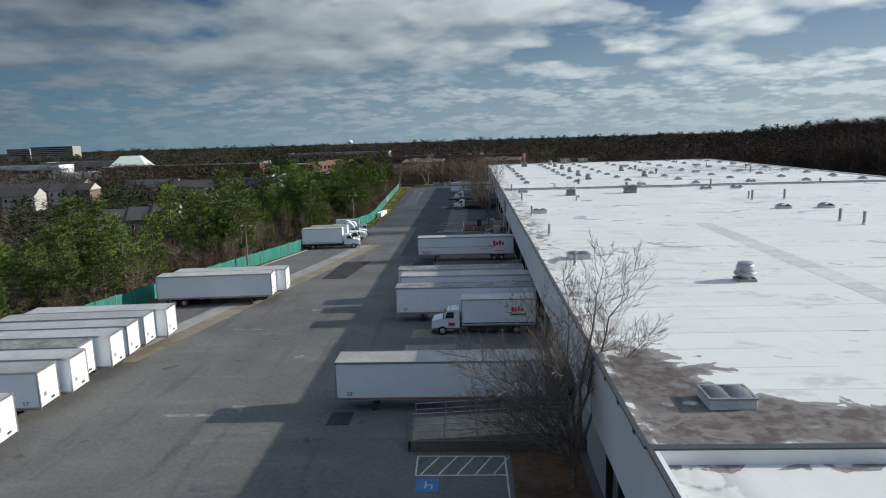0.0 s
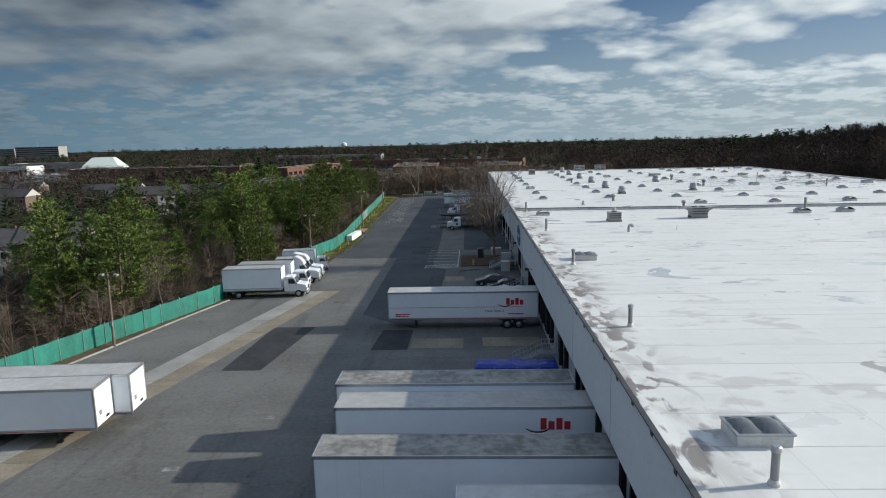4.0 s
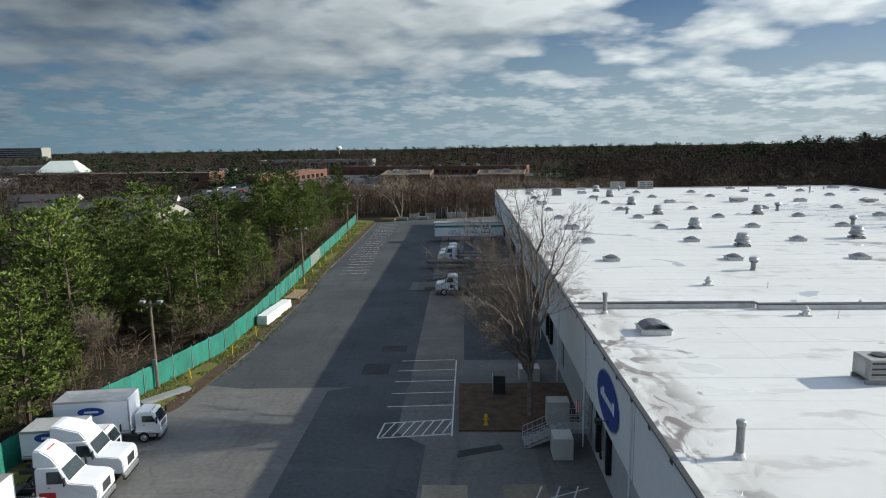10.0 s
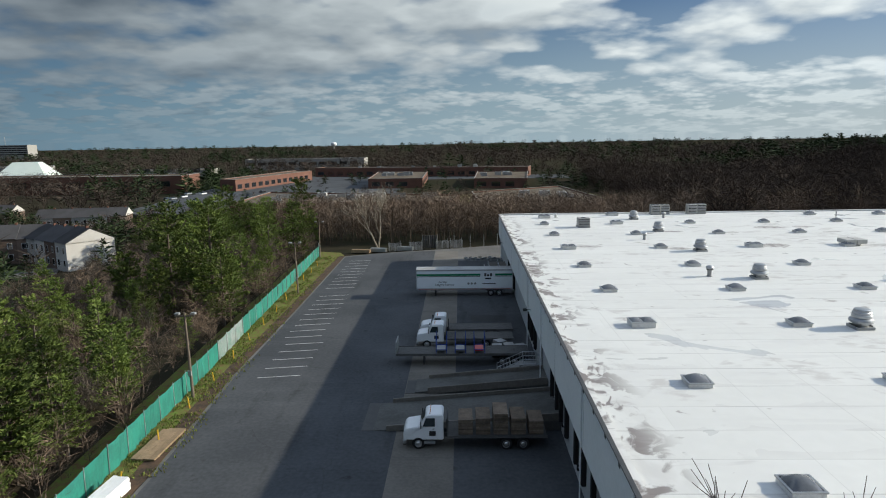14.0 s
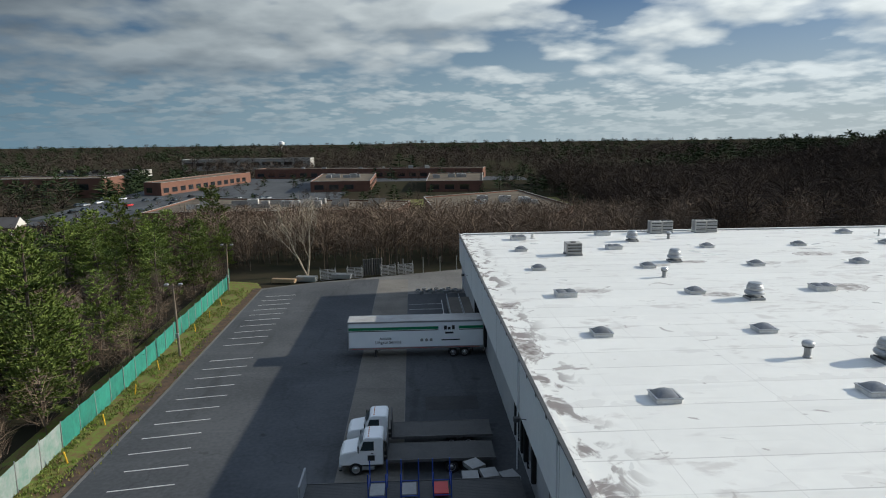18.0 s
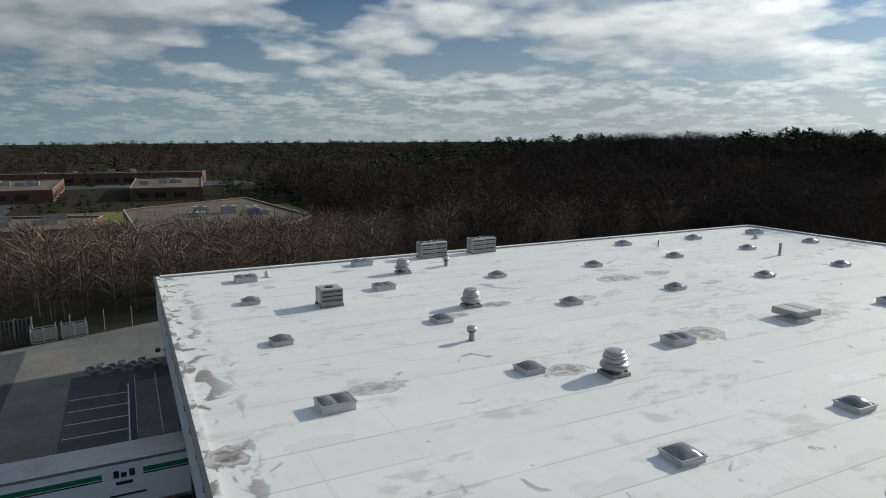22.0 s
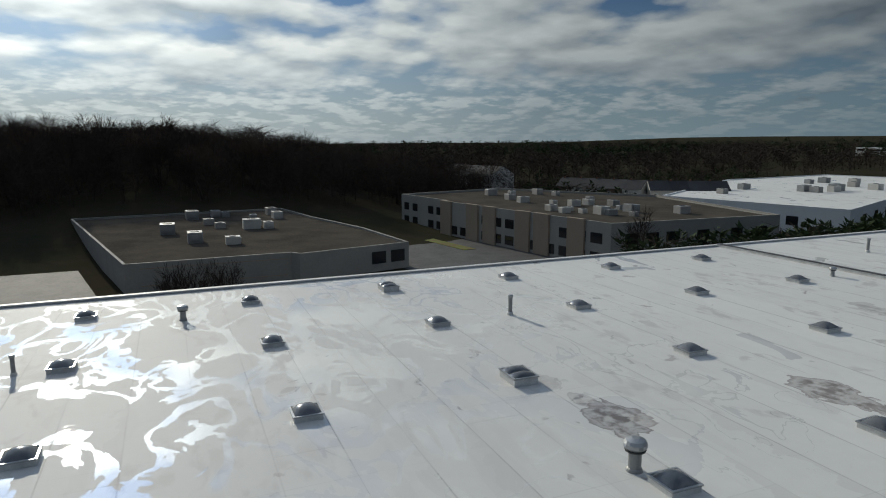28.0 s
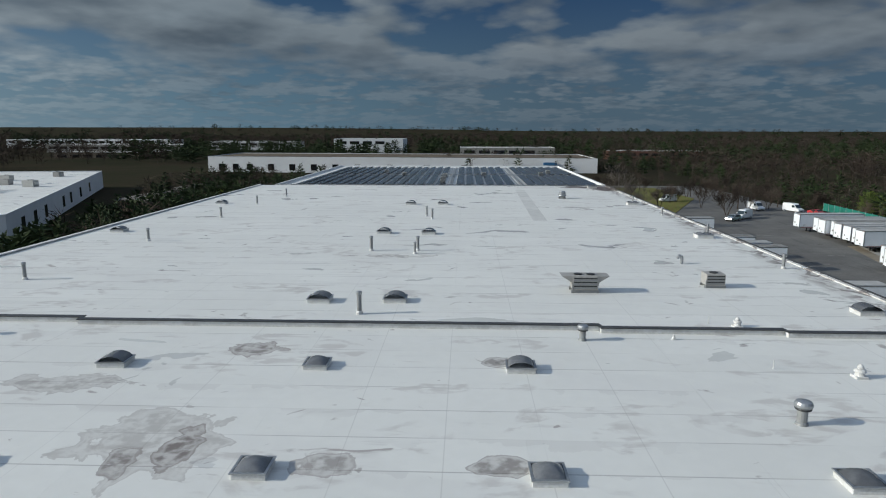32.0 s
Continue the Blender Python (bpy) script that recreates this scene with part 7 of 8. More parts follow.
# racks, crates and timber at the north end
for i, (x, kind) in enumerate(((-28.6, 2), (-25.0, 3), (-21.6, 0), (-17.2, 0), (-15.0, 1), (-13.4, 1), (-11.6, 0), (-8.6, 0), (-19.4, 3))):
    y = 270.8 + (x + 30) * 0.27 + 0.6
    if kind == 0:
        t = thing("steel_rack_stack", "stacked galvanised steel stage frames at yard's end", "rack", facing(x, y, 15), "steel frames")
        for k in range(7):
            part("frame_layer", boxes((-1.3, 1.3, -0.7, -0.62, 0.1 + k * 0.24, 0.18 + k * 0.24), (-1.3, 1.3, 0.62, 0.7, 0.1 + k * 0.24, 0.18 + k * 0.24), (-1.3, -1.22, -0.62, 0.62, 0.1 + k * 0.24, 0.18 + k * 0.24), (1.22, 1.3, -0.62, 0.62, 0.1 + k * 0.24, 0.18 + k * 0.24), (-0.05, 0.05, -0.62, 0.62, 0.1 + k * 0.24, 0.18 + k * 0.24)), M_STEEL, t)
        for s in (-1, 1):
            part("upright", rods([((s * 1.25, 0, 0), (s * 1.25, 0, 2.1), 0.04)]), M_STEEL, t)
    elif kind == 1:
        t = thing("black_tank_rack", "tall black drums standing in a steel rack", "rack", facing(x, y + 0.6, 12), "black drums")
        for k in range(4):
            part("drum", rods([((-0.6 + 0.4 * k, 0, 0.1), (-0.6 + 0.4 * k, 0, 2.9), 0.17)], 10), M_DARK, t)
        part("frame", rods([((-0.8, 0.2, 0), (-0.8, 0.2, 3.0), 0.04), ((0.8, 0.2, 0), (0.8, 0.2, 3.0), 0.04), ((-0.8, 0.2, 2.0), (0.8, 0.2, 2.0), 0.04)]), M_STEEL, t)
    elif kind == 2:
        lumber_stack("pale timber beams stacked at the yard's end", x, y, 78, 1.0, 4.0, 4, M_WOOD)
    else:
        lumber_stack("stack of steel tubes at the yard's end", x, y, 80, 1.4, 3.4, 5, M_STEEL, 0.15)
for i in range(7):
    t = thing("steel_frame_bundle", "folded galvanised frame lying on the asphalt", "rack", facing(-6.3 + i * 0.95, 262.8 + (i % 2) * 0.8, 20))
    for k in (-0.86, 0.86):
        part("end_bar", boxes((-0.35, 0.35, k - 0.04, k + 0.04, 0.05, 0.4)), M_STEEL, t)
    part("side_bar", boxes((-0.35, -0.28, -0.82, 0.82, 0.05, 0.4)), M_STEEL, t)
for x in (-9, -5.5, -2.5, 0.5):
    t = thing("fence_post", "grey steel post at the yard's north edge", "post", pose(x, 279.4 + x * 0.2, 0))
    part("post", rods([((0, 0, -0.2), (0, 0, 2.6), 0.06)]), M_STEEL, t)

# ---- things on the roof ----


def skylight(kind, w=1.45, d=1.45):
    """0: square dome, 1: twin dome, 2: barrel."""
    t = thing("skylight", ("smoked square dome skylight on a pale curb", "twin smoked dome skylight on a raised curb", "long smoked barrel skylight on a curb")[kind], "skylight", group="roof skylights")
    h = (0.26, 0.42, 0.3)[kind]
    part("curb", boxes((-w / 2, w / 2, -d / 2, d / 2, -0.02, h), bevel=0.015), M_CURB, t)
    part("frame", boxes((-w / 2 - 0.05, w / 2 + 0.05, -d / 2 - 0.05, -d / 2 + 0.06, h, h + 0.07), (-w / 2 - 0.05, w / 2 + 0.05, d / 2 - 0.06, d / 2 + 0.05, h, h + 0.07), (-w / 2 - 0.05, -w / 2 + 0.06, -d / 2 + 0.06, d / 2 - 0.06, h, h + 0.07), (w / 2 - 0.06, w / 2 + 0.05, -d / 2 + 0.06, d / 2 - 0.06, h, h + 0.07)), M_STEEL, t)
    spans = ((-w / 2 + 0.05, -0.03), (0.03, w / 2 - 0.05)) if kind == 1 else ((-w / 2 + 0.05, w / 2 - 0.05),)
    for x0, x1 in spans:
        bm = bmesh.new()
        n = 8
        g = {}
        for i in range(n + 1):
            for j in range(n + 1):
                u, v = i / n, j / n
                k = (math.sin(math.pi * u) * (1 if kind == 2 else math.sin(math.pi * v))) ** 0.6
                g[i, j] = bm.verts.new((x0 + (x1 - x0) * u, -d / 2 + 0.05 + (d - 0.1) * v, h + 0.03 + (0.36 if kind != 1 else 0.22) * k))
        for i in range(n):
            for j in range(n):
                bm.faces.new((g[i, j], g[i + 1, j], g[i + 1, j + 1], g[i, j + 1]))
        part("dome", bm, M_DOME, t, smooth=True)
    return t


SKY = [skylight(0), skylight(1, 1.9, 1.5), skylight(2, 1.7, 1.4)]
seen = set()


def put(proto, key, x, y, z, turn=0.0, s=1.0):
    m = Matrix.Translation((x, y, z)) @ Matrix.Rotation(radians(turn), 4, "Z") @ Matrix.Scale(s, 4)
    if key in seen:
        return copy_thing(proto, m)
    seen.add(key)
    proto.matrix_world = m
    return proto


TWIN = {(7.1, 188.0), (7.1, 225.0), (32.2, 225.0), (57.1, 188.0), (57.1, 225.0), (19.6, 249.8), (81.9, 188.0)}
BARREL = {(32.2, 150.7), (57.1, 150.7), (81.9, 225.0)}
srng = random.Random(12)
for x in (7.1, 19.6, 32.2, 44.6, 57.1, 69.5, 81.9):
    for y in (150.7, 163.1, 175.5, 188.0, 200.2, 212.6, 225.0, 237.4, 249.8):
        if y == 150.7 and x < 32:
            continue
        k = 1 if (x, y) in TWIN else 2 if (x, y) in BARREL else 0
        put(SKY[k], k, x + srng.uniform(-.1, .1), y + srng.uniform(-.1, .1), ROOF, srng.uniform(-2, 2))
for x, y, k in ((8.2, 259.2, 1), (57.5, 259.5, 0), (69.8, 259.0, 0), (82.0, 258.8, 1), (21.5, 262.0, 1), (47.8, 135.5, 2), (41.5, 135.2, 2), (46.9, 99.3, 2), (40.7, 99.5, 2), (46.1, 64.2, 2), (40.0, 63.9, 2), (3.9, 101.0, 1), (4.1, 137.5, 2), (3.8, 62.9, 1), (4.8, 27.2, 1), (82.4, 65.1, 2), (84.1, 99.5, 2)):
    put(SKY[k], k, x, y, ROOF, 0, 1.1)


def exhaust_fan():
    t = thing("roof_exhaust_fan", "ribbed aluminium dome exhaust fan on a square curb", "exhaust fan", group="roof exhaust fans")
    part("curb", boxes((-0.72, 0.72, -0.72, 0.72, -0.02, 0.22), bevel=0.02), M_STEEL_DULL, t)
    part("wind_band", lathe([(0.55, 0.22), (0.62, 0.42), (0.84, 0.5), (0.9, 0.62), (0.86, 0.76), (0.72, 0.86)], 24), M_STEEL, t, smooth=False)
    part("shroud", lathe([(0.7, 0.88), (0.72, 1.0), (0.71, 1.12)], 24), M_STEEL, t)
    part("cap", lathe([(0.68, 1.15), (0.69, 1.28), (0.62, 1.36), (0.6, 1.5), (0.5, 1.56), (0.1, 1.6)], 24), M_STEEL, t)
    part("lip_ring", lathe([(0.73, 1.1), (0.76, 1.13), (0.73, 1.16)], 24), M_TRIM, t)
    for s in (-1, 1):
        part("curb_bracket", boxes((s * 0.6 - 0.05, s * 0.6 + 0.05, -0.5, 0.5, 0.2, 0.3)), M_DARK, t)
    return t


fan = exhaust_fan()
for x, y in ((23.9, 171.6), (23.8, 187.0), (24.1, 205.3), (24.0, 222.2), (23.9, 240.4), (24.0, 255.8), (39.9, 177.0), (39.8, 204.0), (15.6, 51.8)):
    put(fan, "fan", x, y, ROOF)


def pipe_vent(h=1.15, r=0.13):
    t = thing("roof_vent_pipe", "tall galvanised vent pipe with a collar", "vent pipe", group="roof vent pipes")
    part("pipe", rods([((0, 0, -0.02), (0, 0, h), r)], 12), M_STEEL_DULL, t)
    part("collar", lathe([(r * 1.5, 0), (r * 1.45, 0.1), (r * 1.05, 0.2)], 12), M_CURB, t)
    part("cap", lathe([(r * 1.25, h - 0.04), (r * 1.25, h + 0.1), (r * 0.9, h + 0.14)], 12), M_STEEL, t)
    return t


def mushroom_vent():
    t = thing("roof_mushroom_vent", "short grey mushroom-capped roof vent", "vent", group="roof mushroom vents")
    part("vent_riser", lathe([(0.27, -0.02), (0.24, 0.08), (0.2, 0.12), (0.2, 0.78)], 14), M_STEEL_DULL, t)
    part("hood", lathe([(0.3, 0.72), (0.36, 0.8), (0.36, 0.9), (0.3, 1.0), (0.12, 1.06)], 16), M_STEEL, t)
    part("band", lathe([(0.32, 0.66), (0.33, 0.7), (0.32, 0.72)], 14), M_DARK, t)
    return t


def cone_vent():
    t = thing("roof_turbine_vent", "small pale cone-shaped roof ventilator", "vent", group="roof cone vents")
    part("base", boxes((-0.35, 0.35, -0.35, 0.35, -0.02, 0.12), bevel=0.02), M_CURB, t)
    part("cone", lathe([(0.3, 0.12), (0.22, 0.3), (0.34, 0.36), (0.3, 0.5), (0.16, 0.56), (0.2, 0.62), (0.12, 0.76), (0.04, 0.82)], 14), M_CURB, t)
    return t


pv, mv, cv = pipe_vent(), mushroom_vent(), cone_vent()
for x, y, s in ((2.7, 78.2, 1.1), (2.4, 98.3, 1.05), (2.6, 120.6, 1.1), (2.9, 59.4, 1.0), (77.7, 128.8, 1.2), (76.3, 107, 1.2), (75.4, 84.2, 1.2), (75.4, 65.6, 1.2), (46.8, 112.4, 1.25), (41.3, 112.2, 1.25), (43.9, 139.2, 1.3), (73.8, 50.8, 1.2), (42.1, 81.2, 1.2), (41, 84.6, 1.2), (69.5, 215.1, 0.9), (69.2, 244.9, 1.1), (69.8, 181.8, 1.15), (60.5, 256.2, 0.7), (2.0, 142.2, 1.1), (41.5, 114.1, 1.0)):
    put(pv, "pv", x, y, ROOF, 0, s)
for x, y, s in ((19.3, 206.4, 1.15), (45.1, 208.5, 1.25), (46.2, 188.7, 1.2), (27.6, 145.0, 0.95), (19.1, 157.6, 1.05), (19.4, 232.0, 0.9), (29.8, 257.2, 0.9), (69.8, 145.4, 0.8), (78.3, 205.6, 1.0)):
    put(mv, "mv", x, y, ROOF, 0, s)
for x, y, s in ((12.6, 151.2, 1.0), (10.5, 260.1, 0.9), (77.8, 255.2, 0.9), (15.7, 141.4, 0.9), (21.3, 144.6, 0.4)):
    put(cv, "cv", x, y, ROOF, 0, s)
t = thing("gooseneck_vent", "grey gooseneck vent hood on the roof", "vent", pose(12.4, 118.6, ROOF))
part("riser", rods([((0, 0, 0), (0, 0, 0.6), 0.16)], 10), M_STEEL, t)
part("bend", rods([((0, 0, 0.6), (0.12, 0, 0.85), 0.17), ((0.12, 0, 0.85), (0.42, 0, 0.85), 0.17), ((0.42, 0, 0.85), (0.52, 0, 0.6), 0.18)], 10), M_STEEL, t)
for x, y in ((18.5, 119.5), (17.5, 140.6), (17.0, 150.0)):
    t = thing("thin_roof_pipe", "thin white plumbing pipe standing on the roof", "pipe", pose(x, y, ROOF))
    part("pipe", rods([((0, 0, -0.02), (0, 0, 0.55), 0.03)]), M_CURB, t)
    part("collar", lathe([(0.09, 0), (0.05, 0.08)], 8), M_CURB, t)


def hvac(name, label, at, w, d, h, mat, fans=1, louvres=True, hood=False, foot=0.25):
    t = thing(name, label, "air conditioner", at)
    part("casing", boxes((-w / 2, w / 2, -d / 2, d / 2, foot, foot + h), bevel=0.025), mat, t)
    for s in (-1, 1):
        part("base_rail", boxes((-w / 2 - 0.1, w / 2 + 0.1, s * (d / 2 - 0.16) - 0.06, s * (d / 2 - 0.16) + 0.06, -0.02, foot)), M_STEEL_DULL, t)
    for i in range(fans):
        x = (i - (fans - 1) / 2) * w / max(1, fans)
        part("fan_ring", lathe([(0.36, 0), (0.38, 0.08), (0.33, 0.08)], 16, (x, 0, foot + h)), M_DARK, t)
        part("fan_guard", rods([((x - 0.34, 0, foot + h + 0.06), (x + 0.34, 0, foot + h + 0.06), 0.012), ((x, -0.34, foot + h + 0.06), (x, 0.34, foot + h + 0.06), 0.012)], 5), M_STEEL_DULL, t)
    if louvres:
        for i in range(6):
            z = foot + 0.12 + i * (h - 0.2) / 6
            for s in (-1, 1):
                part("louvre", boxes((-w / 2 + 0.08, w / 2 - 0.08, s * (d / 2 + 0.008) - 0.012, s * (d / 2 + 0.008) + 0.012, z, z + (h - 0.25) / 9)), M_DARK if i % 2 else M_STEEL_DULL, t)
    part("access_panel", boxes((-w / 2 - 0.012, -w / 2, -d / 4, d / 4, foot + 0.15, foot + h - 0.15)), M_STEEL, t)
    part("conduit", rods([((w / 2 + 0.05, d / 2, 0), (w / 2 + 0.05, d / 2, foot + 0.5), 0.03), ((w / 2 + 0.05, d / 2, foot + 0.5), (w / 2, d / 2 - 0.1, foot + 0.5), 0.03)]), M_STEEL, t)
    if hood:
        for s in (-1, 1):
            bm = extrude_profile([(s * w / 2, foot + 0.1), (s * (w / 2 + 0.12), foot + h * 0.55), (s * (w / 2 + 1.0), foot + h), (s * w / 2, foot + h)], -d / 2 + 0.05, d / 2 - 0.05)
            part("intake_hood", bm, mat, t, "flared sheet-metal hood")
    return t


hvac("rooftop_unit", "brown-grey packaged air conditioner on roof rails", pose(12.9, 128.9, ROOF), 1.7, 1.5, 1.05, M_HVAC, 1)
hvac("rooftop_unit", "large weathered air handler with flared hoods", pose(25.1, 131.2, ROOF), 2.2, 1.6, 1.25, M_HVAC, 2, True, True, 0.3)
hvac("rooftop_unit", "grey-brown packaged air conditioner near the roof corner", pose(13.1, 246.2, ROOF), 1.9, 1.9, 1.35, M_HVAC, 1)
for i, (x, y) in enumerate(((29.9, 263.0), (31.7, 263.2), (36.9, 263.2), (38.7, 263.4))):
    hvac("condenser_unit", "tall pale louvred condenser unit at the roof edge", pose(x, y, ROOF), 1.65, 1.6, 1.75, M_HVAC_PALE, 2, True, False, 0.12)
for x, y, s in ((45.6, 225.7, 1.0), (68.8, 222.4, 0.8)):
    t = thing("relief_hood", "flat-topped white sheet-metal relief hood with centre seam", "vent hood", pose(x, y, ROOF) @ Matrix.Scale(s, 4))
    part("base", boxes((-0.8, 0.8, -0.75, 0.75, -0.02, 0.3)), M_CURB, t)
    part("hood", boxes((-1.35, -0.02, -1.2, 1.2, 0.3, 0.85), bevel=0.02), M_HVAC_PALE, t)
    part("hood", boxes((0.02, 1.35, -1.2, 1.2, 0.3, 0.85), bevel=0.02), M_HVAC_PALE, t)
    part("seam", boxes((-0.03, 0.03, -1.2, 1.2, 0.83, 0.87)), M_DARK, t)
# expansion-joint curb across the roof, stepping sideways
curb = thing("roof_expansion_curb", "raised white curb with dark cap across the roof", "curb", kind="structure")
jogs = [(0.4, 13.2, 143.75), (13.2, 26.0, 143.2), (26.0, 64.2, 142.6), (64.2, BX - 0.4, 142.0)]
for x0, x1, y in jogs:
    part("curb_wall", boxes((x0, x1, y - 0.2, y + 0.2, ROOF - 0.05, ROOF + 0.36)), M_CURB, curb)
    part("curb_cap", boxes((x0 - 0.06, x1 + 0.06, y - 0.27, y + 0.27, ROOF + 0.36, ROOF + 0.42)), M_EDGE, curb)
for x, ya, yb in ((13.2, 143.2, 143.75), (26.0, 142.6, 143.2), (64.2, 142.0, 142.6)):
    part("curb_cap", boxes((x - 0.12, x + 0.12, ya, yb, ROOF + 0.365, ROOF + 0.425)), M_EDGE, curb)
# grey walkway mats
mats = thing("walkway_mat", "row of grey slip-proof walkway mats on the roof", "mat")
for k in range(18):
    f = k / 18
    x, y = 22.9 + (1.0) * f, 32.5 + (85.7 - 32.5) * f
    part("mat_tile", boxes((x - 1.1, x + 1.1, y - 0.02, y + 2.84, ROOF, ROOF + 0.012)), M_MAT, mats)
# roof edge straps
for i in range(80):
    y = 24 + i * 3.0
    part("edge_strap", boxes((-0.17, -0.14, y, y + 0.3, ROOF - 0.02, ROOF + 0.19)), M_DARK, wall_west)
# solar field on the south wing
field = thing("solar_array", "rows of dark solar panels on low racks", "solar panels")
panel = boxes((-0.98, 0.98, -0.5, 0.5, 0.0, 0.04))
bmesh.ops.rotate(panel, verts=panel.verts, matrix=Matrix.Rotation(radians(9), 3, "Y"))
me_p = bpy.data.meshes.new("solar_panel")
panel.to_mesh(me_p)
panel.free()
me_p.materials.append(M_SOLAR)
vs, fs = [], []
count = 0
c, s_ = math.cos(radians(9)), math.sin(radians(9))
for j in range(76):
    y = 17.4 - j * 1.04
    for i in range(30):
        x = 2.6 + i * 2.66
        if i in (7, 14) or j in (36, 37, 38) or (i * 7 + j * 3) % 97 == 0:
            continue
        if j < 7 and count < 190:
            o = new("solar_panel", me_p)
            o.parent, o.location = field, (x, y, ROOF_S + 0.32)
            count += 1
        else:
            b = len(vs)
            for dz in (0.0, 0.04):
                for dx, dy in ((-0.98, -0.5), (0.98, -0.5), (0.98, 0.5), (-0.98, 0.5)):
                    vs.append((x + dx * c, y + dy, ROOF_S + 0.32 - dx * s_ + dz))
            fs += [(b + 4, b + 5, b + 6, b + 7), (b, b + 1, b + 5, b + 4), (b + 1, b + 2, b + 6, b + 5), (b + 2, b + 3, b + 7, b + 6), (b + 3, b, b + 4, b + 7)]
tagged(pydata("solar_panel_field", vs, fs, M_SOLAR, field), kind="stuff")
for i in range(30):
    x = 2.6 + i * 2.66
    part("rack_rail", boxes((x - 0.7, x - 0.64, -61.5, 18, ROOF_S, ROOF_S + 0.34), (x + 0.6, x + 0.66, -61.5, 18, ROOF_S, ROOF_S + 0.15)), M_STEEL_DULL, field)
for run in ((39.6, 40.0, -58, 17.5, ROOF_S, ROOF_S + 0.35), (21.0, 21.3, -58, 17.5, ROOF_S, ROOF_S + 0.3), (10, 75, -20.6, -20.3, ROOF_S, ROOF_S + 0.4)):
    part("conduit_run", boxes(run), M_TRIM, field)
for x, y in ((41.9, 12), (42.2, 0), (42, -12), (30, -18), (55, -17.5), (62, -30), (12, -20), (8.5, -30)):
    hvac("rooftop_unit", "grey rooftop unit between the solar rows", pose(x, y, ROOF_S), 1.4, 1.2, 0.9, M_HVAC_PALE, 1)

# ---- neighbouring buildings ----


def facade(b, x0, y0, x1, y1, z0, z1, windows, mat, thick=0.3):
    """Adds window objects on a straight wall from (x0, y0) to (x1, y1), outward to its right; windows: (from, to, low, high) along it."""
    d = Vector((x1 - x0, y1 - y0, 0)).normalized()
    o = Vector((d.y, -d.x, 0))
    for a, c, lo, hi in windows:
        w = new("window")
        w.parent = b
        for nm, k, ins, m in (("frame", 0.0, 0.03, M_DARK), ("pane", 0.07, 0.045, M_WINDOW)):
            p, q = Vector((x0, y0, 0)) + d * (a + k), Vector((x0, y0, 0)) + d * (c - k)
            bm = bmesh.new()
            vv = []
            for base, z in ((p, lo + k), (q, lo + k), (q, hi - k), (p, hi - k)):
                vv.append((base, z))
            out = [bm.verts.new((v.x + o.x * ins, v.y + o.y * ins, z)) for v, z in vv]
            inn = [bm.verts.new((v.x - o.x * 0.02, v.y - o.y * 0.02, z)) for v, z in vv]
            bm.faces.new(out)
            for i in range(4):
                bm.faces.new((inn[i], inn[(i + 1) % 4], out[(i + 1) % 4], out[i]))
            bmesh.ops.recalc_face_normals(bm, faces=bm.faces)
            part(nm, bm, m, w)


def block(name, label, pts, z0, z1, wall_mat, roof_mat, parapet=0.45, trim=None, cat="building"):
    """A flat-roofed building on a plan outline (anticlockwise), with a parapet."""
    b = thing(name, label, cat)
    slab("wall", pts, z0, z1 - parapet, wall_mat, b)
    cx_, cy_ = sum(p[0] for p in pts) / len(pts), sum(p[1] for p in pts) / len(pts)
    slab("roof", [(cx_ + (x - cx_) * 0.995, cy_ + (y - cy_) * 0.995) for x, y in pts], z1 - parapet - 0.05, z1 - parapet + 0.03, roof_mat, b)
    for (x0, y0), (x1, y1) in zip(pts, pts[1:] + pts[:1]):
        d = Vector((x1 - x0, y1 - y0, 0)).normalized()
        o = Vector((-d.y, d.x, 0)) * 0.35
        slab("parapet", [(x0, y0), (x1, y1), (x1 + o.x, y1 + o.y), (x0 + o.x, y0 + o.y)], z1 - parapet, z1, wall_mat, b)
        e = Vector((-d.y, d.x, 0)) * 0.4
        slab("coping", [(x0 - e.x * 0.1, y0 - e.y * 0.1), (x1 - e.x * 0.1, y1 - e.y * 0.1), (x1 + e.x, y1 + e.y), (x0 + e.x, y0 + e.y)], z1, z1 + 0.07, trim or wall_mat, b)
    return b


def units(rng, x0, x1, y0, y1, z, n, size=1.6):
    for _ in range(n):
        s = rng.uniform(0.7, 1.3) * size
        t = thing("rooftop_unit", "grey packaged unit on a flat roof", "air conditioner", pose(rng.uniform(x0, x1), rng.uniform(y0, y1), z, 0, 0, rng.choice((0, 90, 4))))
        part("casing", boxes((-s * 0.65, s * 0.65, -s / 2, s / 2, 0.0, s * 0.75), (-s * 0.75, -s * 0.65, -s * 0.3, s * 0.3, s * 0.2, s * 0.6), bevel=0.03), rng.choice((M_HVAC, M_HVAC_PALE, M_STEEL_DULL)), t)
        part("fan_ring", lathe([(s * 0.3, 0), (s * 0.32, 0.1), (s * 0.26, 0.1)], 12, (0, 0, s * 0.75)), M_DARK, t)


